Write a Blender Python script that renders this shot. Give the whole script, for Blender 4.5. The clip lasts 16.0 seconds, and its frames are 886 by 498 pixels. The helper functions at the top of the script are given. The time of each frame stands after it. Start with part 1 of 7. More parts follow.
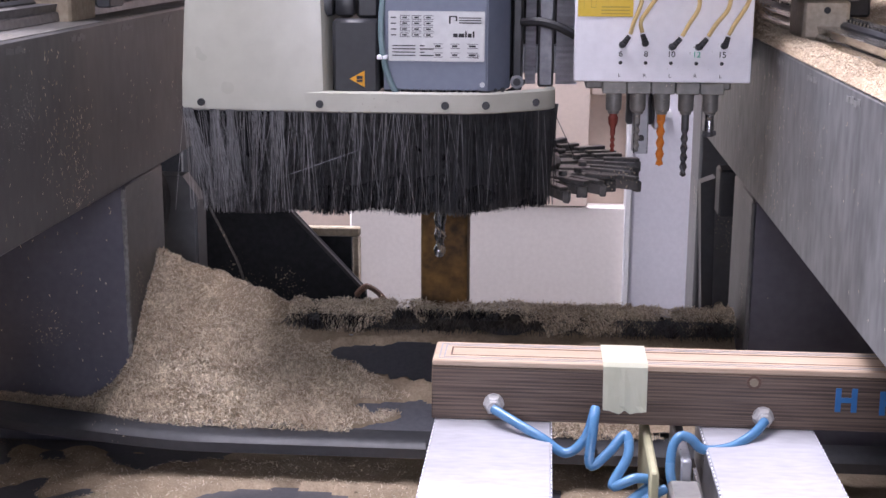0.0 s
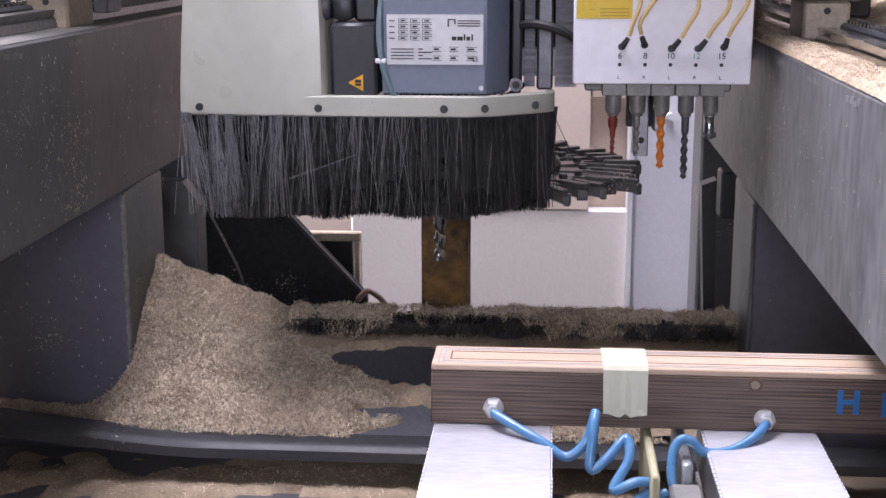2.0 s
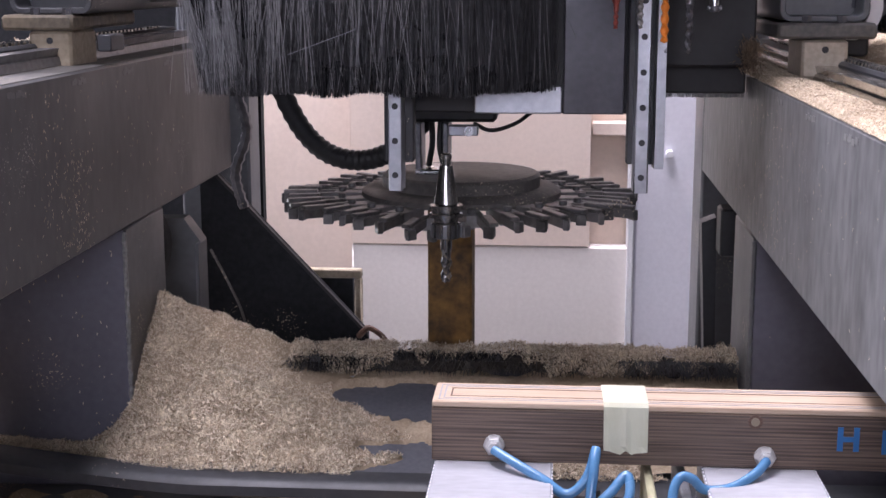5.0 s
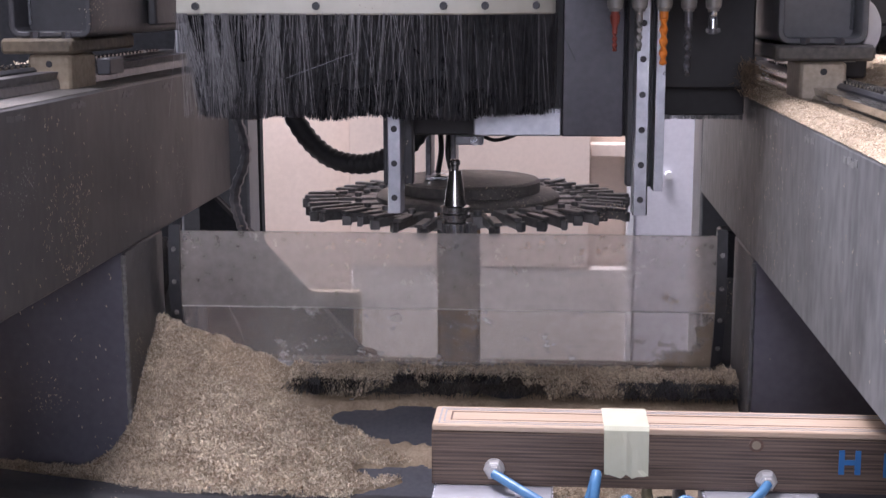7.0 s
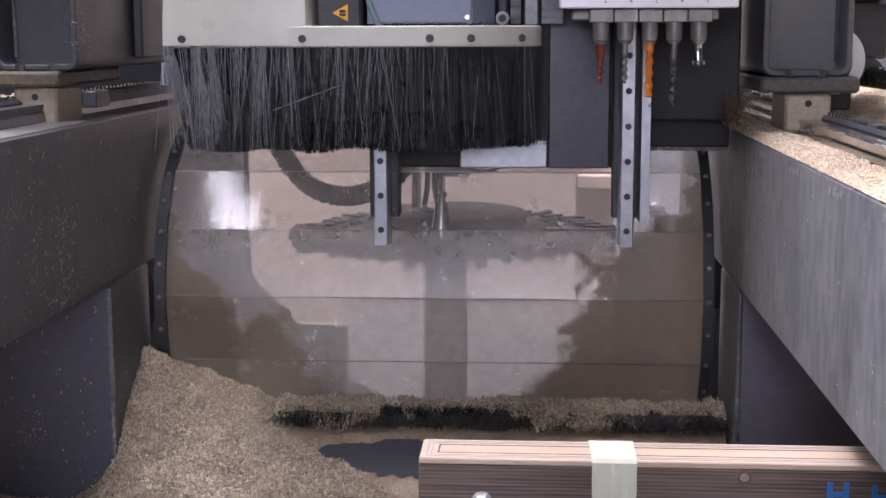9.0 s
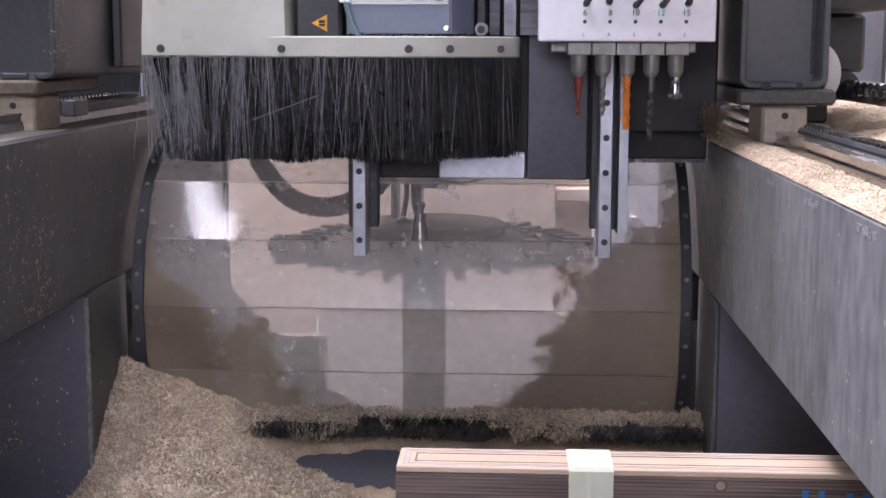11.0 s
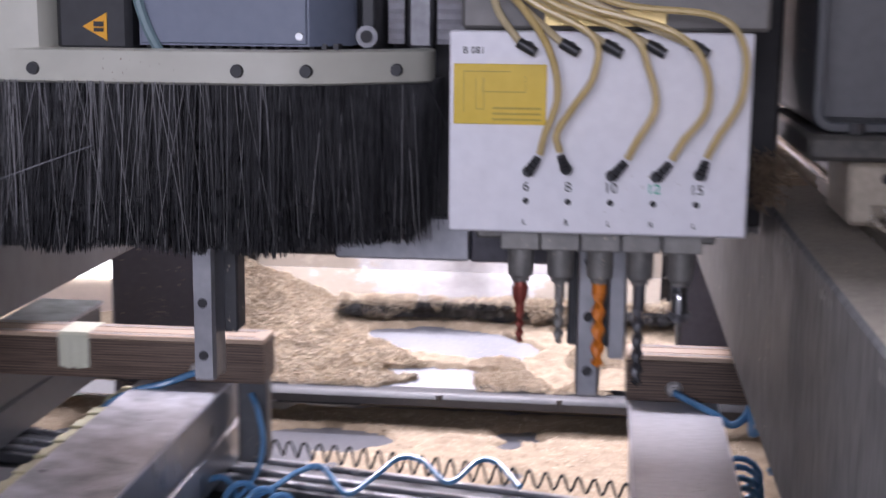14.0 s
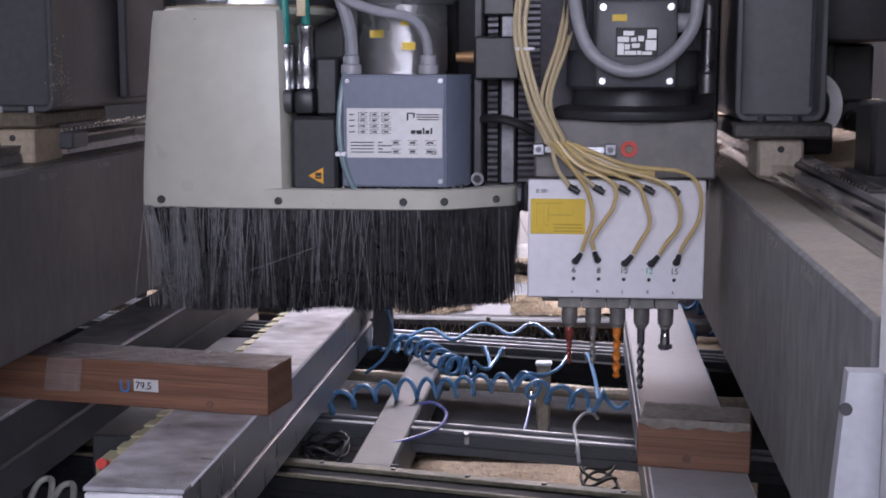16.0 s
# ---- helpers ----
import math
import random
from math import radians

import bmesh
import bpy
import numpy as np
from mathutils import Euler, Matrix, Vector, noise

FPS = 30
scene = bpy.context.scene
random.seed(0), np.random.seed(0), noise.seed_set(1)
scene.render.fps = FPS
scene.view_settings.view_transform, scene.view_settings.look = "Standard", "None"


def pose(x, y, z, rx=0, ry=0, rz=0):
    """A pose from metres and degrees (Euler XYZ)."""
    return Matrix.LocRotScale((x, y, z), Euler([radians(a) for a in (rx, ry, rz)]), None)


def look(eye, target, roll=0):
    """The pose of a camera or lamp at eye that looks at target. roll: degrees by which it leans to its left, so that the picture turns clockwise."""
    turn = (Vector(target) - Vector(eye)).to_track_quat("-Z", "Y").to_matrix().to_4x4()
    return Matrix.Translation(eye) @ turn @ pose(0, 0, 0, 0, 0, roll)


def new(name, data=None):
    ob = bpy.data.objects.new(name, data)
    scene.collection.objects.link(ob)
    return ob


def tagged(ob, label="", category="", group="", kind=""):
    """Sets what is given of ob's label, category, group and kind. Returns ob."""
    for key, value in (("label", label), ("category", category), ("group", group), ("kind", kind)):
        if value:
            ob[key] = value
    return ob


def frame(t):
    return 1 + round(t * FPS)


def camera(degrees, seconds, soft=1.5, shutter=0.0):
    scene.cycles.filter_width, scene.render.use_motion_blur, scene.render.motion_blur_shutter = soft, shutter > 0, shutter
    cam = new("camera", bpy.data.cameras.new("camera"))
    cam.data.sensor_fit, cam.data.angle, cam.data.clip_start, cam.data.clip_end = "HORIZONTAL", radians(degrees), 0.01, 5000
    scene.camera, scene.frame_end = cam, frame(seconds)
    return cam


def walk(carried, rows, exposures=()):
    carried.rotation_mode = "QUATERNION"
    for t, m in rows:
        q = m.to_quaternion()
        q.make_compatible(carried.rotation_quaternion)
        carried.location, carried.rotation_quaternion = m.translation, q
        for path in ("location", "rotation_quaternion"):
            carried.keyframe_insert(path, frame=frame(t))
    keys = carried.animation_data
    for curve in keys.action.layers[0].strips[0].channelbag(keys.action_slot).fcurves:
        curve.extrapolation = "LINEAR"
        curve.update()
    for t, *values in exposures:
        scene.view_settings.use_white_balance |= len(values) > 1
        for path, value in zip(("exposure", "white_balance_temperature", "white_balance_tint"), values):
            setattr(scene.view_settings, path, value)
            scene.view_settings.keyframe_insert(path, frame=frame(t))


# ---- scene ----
cam = camera(36.2, 16.0, shutter=0.5)
PATH = [
    (0, (0.098, -1.236, 1.374), (-0.051, 0.707, 0.924), 0.32),
    (0.5, (0.099, -1.232, 1.372), (-0.046, 0.713, 0.927), 0.30),
    (1, (0.100, -1.227, 1.371), (-0.047, 0.718, 0.928), 0.19),
    (1.5, (0.101, -1.226, 1.369), (-0.049, 0.719, 0.927), 0.01),
    (2, (0.102, -1.229, 1.371), (-0.052, 0.716, 0.928), -0.06),
    (2.5, (0.102, -1.233, 1.371), (-0.058, 0.712, 0.933), -0.10),
    (3, (0.101, -1.232, 1.372), (-0.063, 0.714, 0.941), -0.08),
    (3.5, (0.101, -1.234, 1.373), (-0.062, 0.716, 0.961), -0.09),
    (4, (0.102, -1.235, 1.373), (-0.057, 0.719, 0.975), -0.12),
    (6.5, (0.103, -1.234, 1.372), (-0.052, 0.724, 0.994), -0.01),
    (7, (0.102, -1.233, 1.375), (-0.053, 0.728, 1.015), -0.16),
    (7.5, (0.103, -1.233, 1.373), (-0.053, 0.730, 1.025), -0.23),
    (8, (0.102, -1.231, 1.372), (-0.052, 0.731, 1.017), -0.24),
    (8.5, (0.104, -1.229, 1.375), (-0.043, 0.739, 1.045), -0.24),
    (9, (0.102, -1.231, 1.375), (-0.034, 0.740, 1.061), -0.20),
    (11.5, (0.106, -1.237, 1.369), (0.025, 0.740, 1.077), 0.38),
    (12, (0.147, -1.380, 1.370), (0.112, 0.594, 1.054), 0.87),
    (12.5, (0.142, -1.590, 1.361), (0.088, 0.393, 1.102), 0.84),
    (13, (0.166, -1.817, 1.406), (0.080, 0.164, 1.139), 0.77),
    (13.3, (0.203, -1.856, 1.402), (0.080, 0.123, 1.140), 0.88),
    (13.5, (0.222, -1.838, 1.419), (0.080, 0.136, 1.130), 1.17),
    (13.8, (0.251, -1.863, 1.422), (0.064, 0.097, 1.070), 0.25),
    (14, (0.235, -1.891, 1.421), (0.005, 0.062, 1.056), 0.51),
    (14.2, (0.233, -2.222, 1.434), (-0.040, -0.267, 1.107), 0.18),
    (14.4, (0.237, -2.630, 1.420), (0.006, -0.657, 1.184), 0.45),
    (14.5, (0.243, -2.735, 1.431), (0.0285, -0.759, 1.200), 0.3),
    (14.6, (0.246, -2.855, 1.440), (0.056, -0.877, 1.214), 0.10),
    (14.8, (0.235, -3.025, 1.419), (0.074, -1.054, 1.249), 0.12),
    (15, (0.227, -3.120, 1.416), (0.0715, -1.134, 1.225), -0.02),
    (15.5, (0.208, -3.150, 1.396), (0.041, -1.172, 1.164), 0.03),
    (16, (0.205, -3.145, 1.396), (-0.001, -1.175, 1.122), -0.01),
]
EXPOSURES = [(0, 0.05), (2, 0.05), (3.2, 0.07), (4.2, 0.06), (6.5, -0.09), (8, -0.04), (9, -0.05), (12, 0.05), (12.8, 0.05), (13.4, -0.25), (14, -0.30), (14.5, -0.72), (15, -0.8), (16, -0.72)]
walk(cam, [(t, look(eye, target, roll)) for t, eye, target, roll in PATH], EXPOSURES)

# ---------------------------------------------------------------- light
world = bpy.data.worlds.new("daylight")
scene.world = world
world.use_nodes = True
wn, wl = world.node_tree.nodes, world.node_tree.links
sky = wn.new("ShaderNodeTexSky")
sky.sky_type, sky.sun_disc = "NISHITA", False
sky.sun_elevation, sky.sun_rotation = radians(38), radians(200)
wl.new(sky.outputs[0], wn["Background"].inputs[0])
wn["Background"].inputs[1].default_value = 0.1


def window_light(name, eye, target, wide, high, watts, colour):
    data = bpy.data.lights.new(name, "AREA")
    data.shape, data.size, data.size_y = "RECTANGLE", wide, high
    data.energy, data.color = watts, colour
    ob = new(name, data)
    ob.matrix_world = look(eye, target)
    return ob


COOL, NEUTRAL = (0.765, 0.760, 0.935), (0.835, 0.795, 0.950)
window_light("skylight_front", (-0.75, 0.0, 3.72), (-0.75, 0.0, 0.0), 0.9, 1.4, 125, NEUTRAL)
window_light("skylight_middle", (-0.15, 1.05, 3.72), (-0.15, 1.05, 0.0), 1.4, 0.7, 60, NEUTRAL)
# added lamp under the closed ceiling that brightens the back wall
window_light("back_wall_fill", (-0.15, 2.0, 3.72), (-0.15, 2.0, 0.0), 1.8, 0.42, 320, NEUTRAL)
window_light("window_left", (-3.92, 1.1, 2.75), (0.35, 0.4, 1.1), 2.2, 1.3, 120, COOL)
# added lamp before the solid front wall, brightening faces turned to the camera
window_light("front_fill", (0.1, -4.44, 1.85), (-0.1, -1.0, 1.2), 2.4, 1.2, 160, COOL)

# ---------------------------------------------------------------- materials


def shader(name):
    m = bpy.data.materials.new(name)
    m.use_nodes = True
    return m, m.node_tree.nodes, m.node_tree.links, m.node_tree.nodes["Principled BSDF"]


def mat(name, dark, light, rough=0.5, metal=0.0, coarse=6.0, fine=90.0, bump=0.05, specks=0.0, speck=(0.6, 0.52, 0.4), stretch=(1, 1, 1), island=False, spec=0.5, rough_var=0.12):
    """A surface whose colour drifts between dark and light at two scales, with fine relief and, if asked, dust specks."""
    m, n, l, p = shader(name)
    tc = n.new("ShaderNodeTexCoord")
    mp = n.new("ShaderNodeMapping")
    mp.inputs["Scale"].default_value = stretch
    l.new(tc.outputs["Object"], mp.inputs[0])
    a, b = n.new("ShaderNodeTexNoise"), n.new("ShaderNodeTexNoise")
    a.inputs["Scale"].default_value, a.inputs["Detail"].default_value = coarse, 4
    b.inputs["Scale"].default_value, b.inputs["Detail"].default_value = fine, 3
    l.new(mp.outputs[0], a.inputs[0])
    l.new(mp.outputs[0], b.inputs[0])
    add = n.new("ShaderNodeMath")
    add.operation = "ADD"
    l.new(a.outputs[0], add.inputs[0])
    l.new(b.outputs[0], add.inputs[1])
    value = add.outputs[0]
    if island:
        geo = n.new("ShaderNodeNewGeometry")
        more = n.new("ShaderNodeMath")
        more.operation = "MULTIPLY_ADD"
        more.inputs[1].default_value = 0.9
        l.new(geo.outputs["Random Per Island"], more.inputs[0])
        l.new(value, more.inputs[2])
        value = more.outputs[0]
    rng = n.new("ShaderNodeMapRange")
    rng.inputs["From Min"].default_value, rng.inputs["From Max"].default_value = (0.7, 1.3) if not island else (0.85, 2.05)
    l.new(value, rng.inputs[0])
    mix = n.new("ShaderNodeMix")
    mix.data_type = "RGBA"
    mix.inputs[6].default_value, mix.inputs[7].default_value = (*dark, 1), (*light, 1)
    l.new(rng.outputs[0], mix.inputs[0])
    colour = mix.outputs[2]
    if specks:
        v = n.new("ShaderNodeTexNoise")
        v.inputs["Scale"].default_value, v.inputs["Detail"].default_value = 260, 2
        l.new(tc.outputs["Object"], v.inputs[0])
        w = n.new("ShaderNodeTexNoise")
        w.inputs["Scale"].default_value = 5
        l.new(tc.outputs["Object"], w.inputs[0])
        s = n.new("ShaderNodeMath")
        s.operation = "MULTIPLY"
        l.new(v.outputs[0], s.inputs[0])
        l.new(w.outputs[0], s.inputs[1])
        r2 = n.new("ShaderNodeMapRange")
        edge = 0.47 - 0.12 * specks
        r2.inputs["From Min"].default_value, r2.inputs["From Max"].default_value = edge, edge + 0.04
        l.new(s.outputs[0], r2.inputs[0])
        m2 = n.new("ShaderNodeMix")
        m2.data_type = "RGBA"
        m2.inputs[7].default_value = (*speck, 1)
        l.new(colour, m2.inputs[6])
        l.new(r2.outputs[0], m2.inputs[0])
        colour = m2.outputs[2]
    l.new(colour, p.inputs["Base Color"])
    p.inputs["Metallic"].default_value = metal
    p.inputs["Specular IOR Level"].default_value = spec
    rr = n.new("ShaderNodeMapRange")
    rr.inputs["From Min"].default_value, rr.inputs["From Max"].default_value = 0.3, 0.7
    rr.inputs["To Min"].default_value, rr.inputs["To Max"].default_value = max(0.03, rough - rough_var), min(1, rough + rough_var)
    l.new(a.outputs[0], rr.inputs[0])
    l.new(rr.outputs[0], p.inputs["Roughness"])
    if bump:
        bp = n.new("ShaderNodeBump")
        bp.inputs["Strength"].default_value, bp.inputs["Distance"].default_value = bump, 0.002
        l.new(b.outputs[0], bp.inputs["Height"])
        l.new(bp.outputs[0], p.inputs["Normal"])
    return m


GREY_PAINT = mat("grey_machine_paint", (0.082, 0.084, 0.090), (0.115, 0.117, 0.124), 0.42, coarse=5, fine=60, specks=0.45)
LEG_PAINT = mat("dark_violet_paint", (0.108, 0.106, 0.134), (0.138, 0.136, 0.168), 0.5, specks=0.35)
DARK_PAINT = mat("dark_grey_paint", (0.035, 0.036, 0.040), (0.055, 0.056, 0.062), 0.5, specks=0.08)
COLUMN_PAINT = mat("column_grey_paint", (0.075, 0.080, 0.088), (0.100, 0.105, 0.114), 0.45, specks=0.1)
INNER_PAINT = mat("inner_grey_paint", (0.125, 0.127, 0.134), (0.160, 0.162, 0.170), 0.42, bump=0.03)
DRILL_PAINT = mat("dusty_mid_grey_paint", (0.165, 0.158, 0.152), (0.225, 0.215, 0.205), 0.5, coarse=7, fine=70, bump=0.04, specks=0.25, speck=(0.34, 0.28, 0.20))
FOOT_DUST = mat("brown_dusted_steel", (0.055, 0.046, 0.034), (0.16, 0.128, 0.088), 0.7, coarse=16, fine=110, bump=0.2)
DULL_ALU = mat("dull_aluminium", (0.17, 0.17, 0.185), (0.27, 0.27, 0.29), 0.42, metal=0.6, coarse=9, stretch=(1, 6, 1), specks=0.3)
SPOTTED = mat("spotted_violet_steel", (0.052, 0.050, 0.062), (0.085, 0.082, 0.098), 0.45, metal=0.2, coarse=12, fine=90, specks=0.45, speck=(0.3, 0.28, 0.26))
WELD_PALE = mat("scraped_pale_weld", (0.12, 0.12, 0.122), (0.27, 0.268, 0.262), 0.55, coarse=40, fine=160, bump=0.2)
FRONT_RAIL = mat("dusty_yellow_rail", (0.075, 0.070, 0.050), (0.20, 0.185, 0.125), 0.6, coarse=12, fine=90, specks=0.3)
VIOLET_HOSE = mat("violet_blue_hose", (0.10, 0.12, 0.36), (0.15, 0.18, 0.45), 0.3, bump=0)
TUFT = mat("brown_dust_fibre", (0.10, 0.07, 0.045), (0.34, 0.25, 0.17), 0.9, island=True, bump=0)
CRUST = mat("pale_filler_crust", (0.50, 0.47, 0.42), (0.78, 0.75, 0.69), 0.75, coarse=22, fine=120, bump=0.4)
ARM_STEEL = mat("dusty_gripper_steel", (0.060, 0.058, 0.058), (0.25, 0.245, 0.245), 0.42, metal=0.3, island=True, specks=0.35)
PLEAT = mat("white_pleated_cloth", (0.55, 0.54, 0.58), (0.68, 0.67, 0.72), 0.7, coarse=20, fine=120, specks=0.3, speck=(0.35, 0.3, 0.24))
SILVER_PAINT = mat("silver_grey_cylinder", (0.40, 0.395, 0.40), (0.52, 0.515, 0.51), 0.30, metal=0.55, bump=0.02)
BLACK_RUBBER = mat("black_rubber", (0.012, 0.012, 0.013), (0.028, 0.028, 0.030), 0.55)
BLACK_PLASTIC = mat("black_plastic", (0.022, 0.023, 0.026), (0.036, 0.037, 0.042), 0.45)
CREAM = mat("cream_hood_paint", (0.46, 0.455, 0.39), (0.53, 0.525, 0.455), 0.36, coarse=4, fine=40, bump=0.03, specks=0.12, speck=(0.25, 0.2, 0.15))
BLUE_GREY = mat("blue_grey_paint", (0.155, 0.180, 0.245), (0.185, 0.212, 0.280), 0.38, bump=0.03)
LABEL_SILVER = mat("silver_label", (0.60, 0.60, 0.60), (0.70, 0.70, 0.70), 0.4, metal=0.15)
PRINT = mat("black_print", (0.02, 0.02, 0.022), (0.04, 0.04, 0.045), 0.6, bump=0)
YELLOW = mat("yellow_label", (0.72, 0.50, 0.03), (0.80, 0.57, 0.05), 0.5, bump=0)
YELLOW_DARK = mat("yellow_print", (0.46, 0.32, 0.02), (0.52, 0.37, 0.03), 0.5, bump=0)
ORANGE = mat("orange_warning", (0.80, 0.36, 0.02), (0.85, 0.42, 0.03), 0.5, bump=0)
RED = mat("red_plastic", (0.60, 0.05, 0.04), (0.70, 0.07, 0.05), 0.4)
WHITE_PLATE = mat("white_painted_plate", (0.80, 0.795, 0.845), (0.88, 0.875, 0.925), 0.4, bump=0.02, specks=0.12, speck=(0.3, 0.25, 0.2))
STEEL = mat("bright_steel", (0.42, 0.43, 0.45), (0.60, 0.61, 0.63), 0.28, metal=1.0, coarse=12)
DARK_STEEL = mat("dark_steel", (0.10, 0.10, 0.11), (0.20, 0.20, 0.21), 0.38, metal=0.8, coarse=14, specks=0.3)
SCREW_STEEL = mat("worn_screw_steel", (0.20, 0.195, 0.19), (0.34, 0.33, 0.32), 0.20, metal=0.9, coarse=14)
RAIL_STEEL = mat("polished_rail_steel", (0.30, 0.29, 0.28), (0.46, 0.45, 0.43), 0.22, metal=1.0, coarse=9, stretch=(6, 0.6, 6), bump=0.01)
ALU = mat("milled_aluminium", (0.34, 0.35, 0.38), (0.46, 0.47, 0.50), 0.36, metal=0.7, coarse=9, stretch=(1, 6, 1))
DUSTY_BLOCK = mat("dusty_carriage_block", (0.22, 0.175, 0.12), (0.38, 0.315, 0.23), 0.65, coarse=20, fine=120, bump=0.2)
CHUCK = mat("dusty_grey_steel", (0.19, 0.185, 0.18), (0.31, 0.30, 0.28), 0.45, metal=0.35, coarse=18, specks=0.3)
BIT_STEEL = mat("dark_bit_steel", (0.085, 0.085, 0.095), (0.16, 0.16, 0.17), 0.32, metal=0.6)
NICKEL = mat("matt_nickel", (0.48, 0.475, 0.47), (0.62, 0.61, 0.60), 0.42, metal=0.3)
CARRIAGE = mat("dusty_carriage_steel", (0.36, 0.31, 0.24), (0.54, 0.48, 0.39), 0.5, metal=0.2, coarse=20, fine=120, bump=0.15)
RUST = mat("rusty_dust_column", (0.045, 0.026, 0.014), (0.30, 0.165, 0.05), 0.8, coarse=11, fine=60, bump=0.3)
ORANGE_BIT = mat("orange_coated_bit", (0.70, 0.19, 0.02), (0.80, 0.25, 0.03), 0.4)
RED_BIT = mat("dull_red_bit", (0.20, 0.04, 0.03), (0.33, 0.08, 0.06), 0.4, metal=0.4)
BLUE_HOSE = mat("blue_air_hose", (0.075, 0.21, 0.40), (0.12, 0.28, 0.49), 0.25, bump=0)
BLUE_HOSE.node_tree.nodes["Principled BSDF"].inputs["Specular IOR Level"].default_value = 0.6
YELLOW_HOSE = mat("amber_air_hose", (0.56, 0.42, 0.17), (0.68, 0.53, 0.26), 0.3, bump=0)
CLEAR_HOSE = mat("pale_amber_hose", (0.55, 0.46, 0.28), (0.66, 0.56, 0.36), 0.3, bump=0)
TEAL = mat("teal_hose", (0.02, 0.20, 0.18), (0.03, 0.27, 0.24), 0.35, bump=0)
PALE_TEAL = mat("pale_teal_hose", (0.13, 0.20, 0.225), (0.18, 0.26, 0.285), 0.35, bump=0)
GREY_HOSE = mat("grey_hose", (0.30, 0.31, 0.34), (0.38, 0.39, 0.42), 0.4, bump=0)
PALE_PLASTIC = mat("pale_green_plastic", (0.42, 0.40, 0.25), (0.52, 0.49, 0.32), 0.5)
BAKELITE = mat("brown_wood_face", (0.085, 0.045, 0.030), (0.165, 0.092, 0.062), 0.5, coarse=8, fine=70, stretch=(0.6, 8, 60), bump=0.15)
PLY_PALE = mat("pale_wood_top", (0.50, 0.36, 0.25), (0.64, 0.50, 0.38), 0.55, coarse=9, fine=60, stretch=(0.8, 14, 14))
PINE_RED = mat("reddish_pine", (0.15, 0.068, 0.040), (0.26, 0.135, 0.085), 0.5, coarse=6, fine=40, stretch=(0.8, 16, 16), bump=0.1)
TAPE = mat("masking_tape", (0.62, 0.62, 0.46), (0.72, 0.72, 0.58), 0.45, bump=0.1, fine=40)
CHALK_BLUE = mat("blue_marker", (0.03, 0.16, 0.42), (0.04, 0.20, 0.50), 0.6, bump=0)
CHIPS = mat("sawdust_bed", (0.32, 0.245, 0.165), (0.52, 0.415, 0.295), 0.9, coarse=30, fine=300, bump=0.5)
FLAKES = mat("wood_shavings", (0.28, 0.20, 0.125), (0.97, 0.86, 0.68), 0.8, coarse=30, fine=150, island=True, bump=0)
SHEET = mat("dusty_steel_sheet", (0.090, 0.092, 0.104), (0.13, 0.132, 0.148), 0.42, metal=0.0, coarse=5, fine=160, specks=0.6, speck=(0.34, 0.29, 0.22))
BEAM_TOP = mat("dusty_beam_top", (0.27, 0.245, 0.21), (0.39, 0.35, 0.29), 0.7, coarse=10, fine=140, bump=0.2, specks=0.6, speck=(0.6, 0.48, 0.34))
# worn top colour, dimmed so that the left beam's top looks shaded
WORN_DIMMED_TOP = mat("worn_dimmed_beam_top", (0.050, 0.049, 0.048), (0.12, 0.112, 0.100), 0.5, coarse=10, fine=140, bump=0.1, specks=0.4, speck=(0.5, 0.42, 0.3))
PINK_WALL = mat("pinkish_wall_paint", (0.70, 0.58, 0.49), (0.78, 0.65, 0.555), 0.8, coarse=2)
BOARD_WALL = mat("warm_white_board", (0.70, 0.65, 0.605), (0.78, 0.73, 0.685), 0.8, coarse=2)
GUSSET_PAINT = mat("black_gusset_paint", (0.016, 0.015, 0.017), (0.024, 0.023, 0.026), 0.6)
# near-black for casings and rails, and for the painted shade in the well
CASING_SHADE_DARK = mat("dark_casing_and_shade", (0.014, 0.015, 0.017), (0.026, 0.027, 0.030), 0.8, specks=0.1, spec=0.15)
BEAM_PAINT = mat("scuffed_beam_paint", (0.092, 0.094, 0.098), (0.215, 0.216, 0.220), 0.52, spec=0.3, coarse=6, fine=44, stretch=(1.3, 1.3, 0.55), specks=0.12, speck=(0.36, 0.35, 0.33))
# the scuffed beam paint again, darkened for the left web's shade
SHADED_BEAM_PAINT = mat("shaded_scuffed_beam_paint", (0.054, 0.054, 0.057), (0.096, 0.095, 0.098), 0.44, spec=0.38, coarse=3, fine=40, stretch=(1.3, 1.3, 0.6), specks=0.2, speck=(0.40, 0.39, 0.37))
HALL_PAINT = mat("grey_hall_paint", (0.27, 0.265, 0.27), (0.34, 0.335, 0.34), 0.8, coarse=2)
POST_PAINT = mat("pale_grey_post", (0.72, 0.72, 0.74), (0.80, 0.80, 0.82), 0.5, coarse=3)
PALE_HOSE = mat("pale_grey_hose", (0.26, 0.265, 0.24), (0.36, 0.365, 0.33), 0.45)
CASING = mat("white_casing_paint", (0.29, 0.29, 0.295), (0.35, 0.35, 0.355), 0.6, coarse=3, specks=0.2, speck=(0.3, 0.2, 0.1))
WHITE_WALL = mat("white_wall_paint", (0.70, 0.70, 0.71), (0.78, 0.78, 0.79), 0.8, coarse=2)
LILAC_WALL = mat("cool_white_paint", (0.72, 0.71, 0.76), (0.80, 0.79, 0.84), 0.7, coarse=2)
CONCRETE = mat("concrete_floor", (0.16, 0.155, 0.15), (0.26, 0.25, 0.24), 0.8, coarse=3, fine=60, specks=0.5)
BRISTLE = mat("black_bristle", (0.004, 0.004, 0.005), (0.105, 0.105, 0.112), 0.30, island=True, bump=0, spec=0.6)
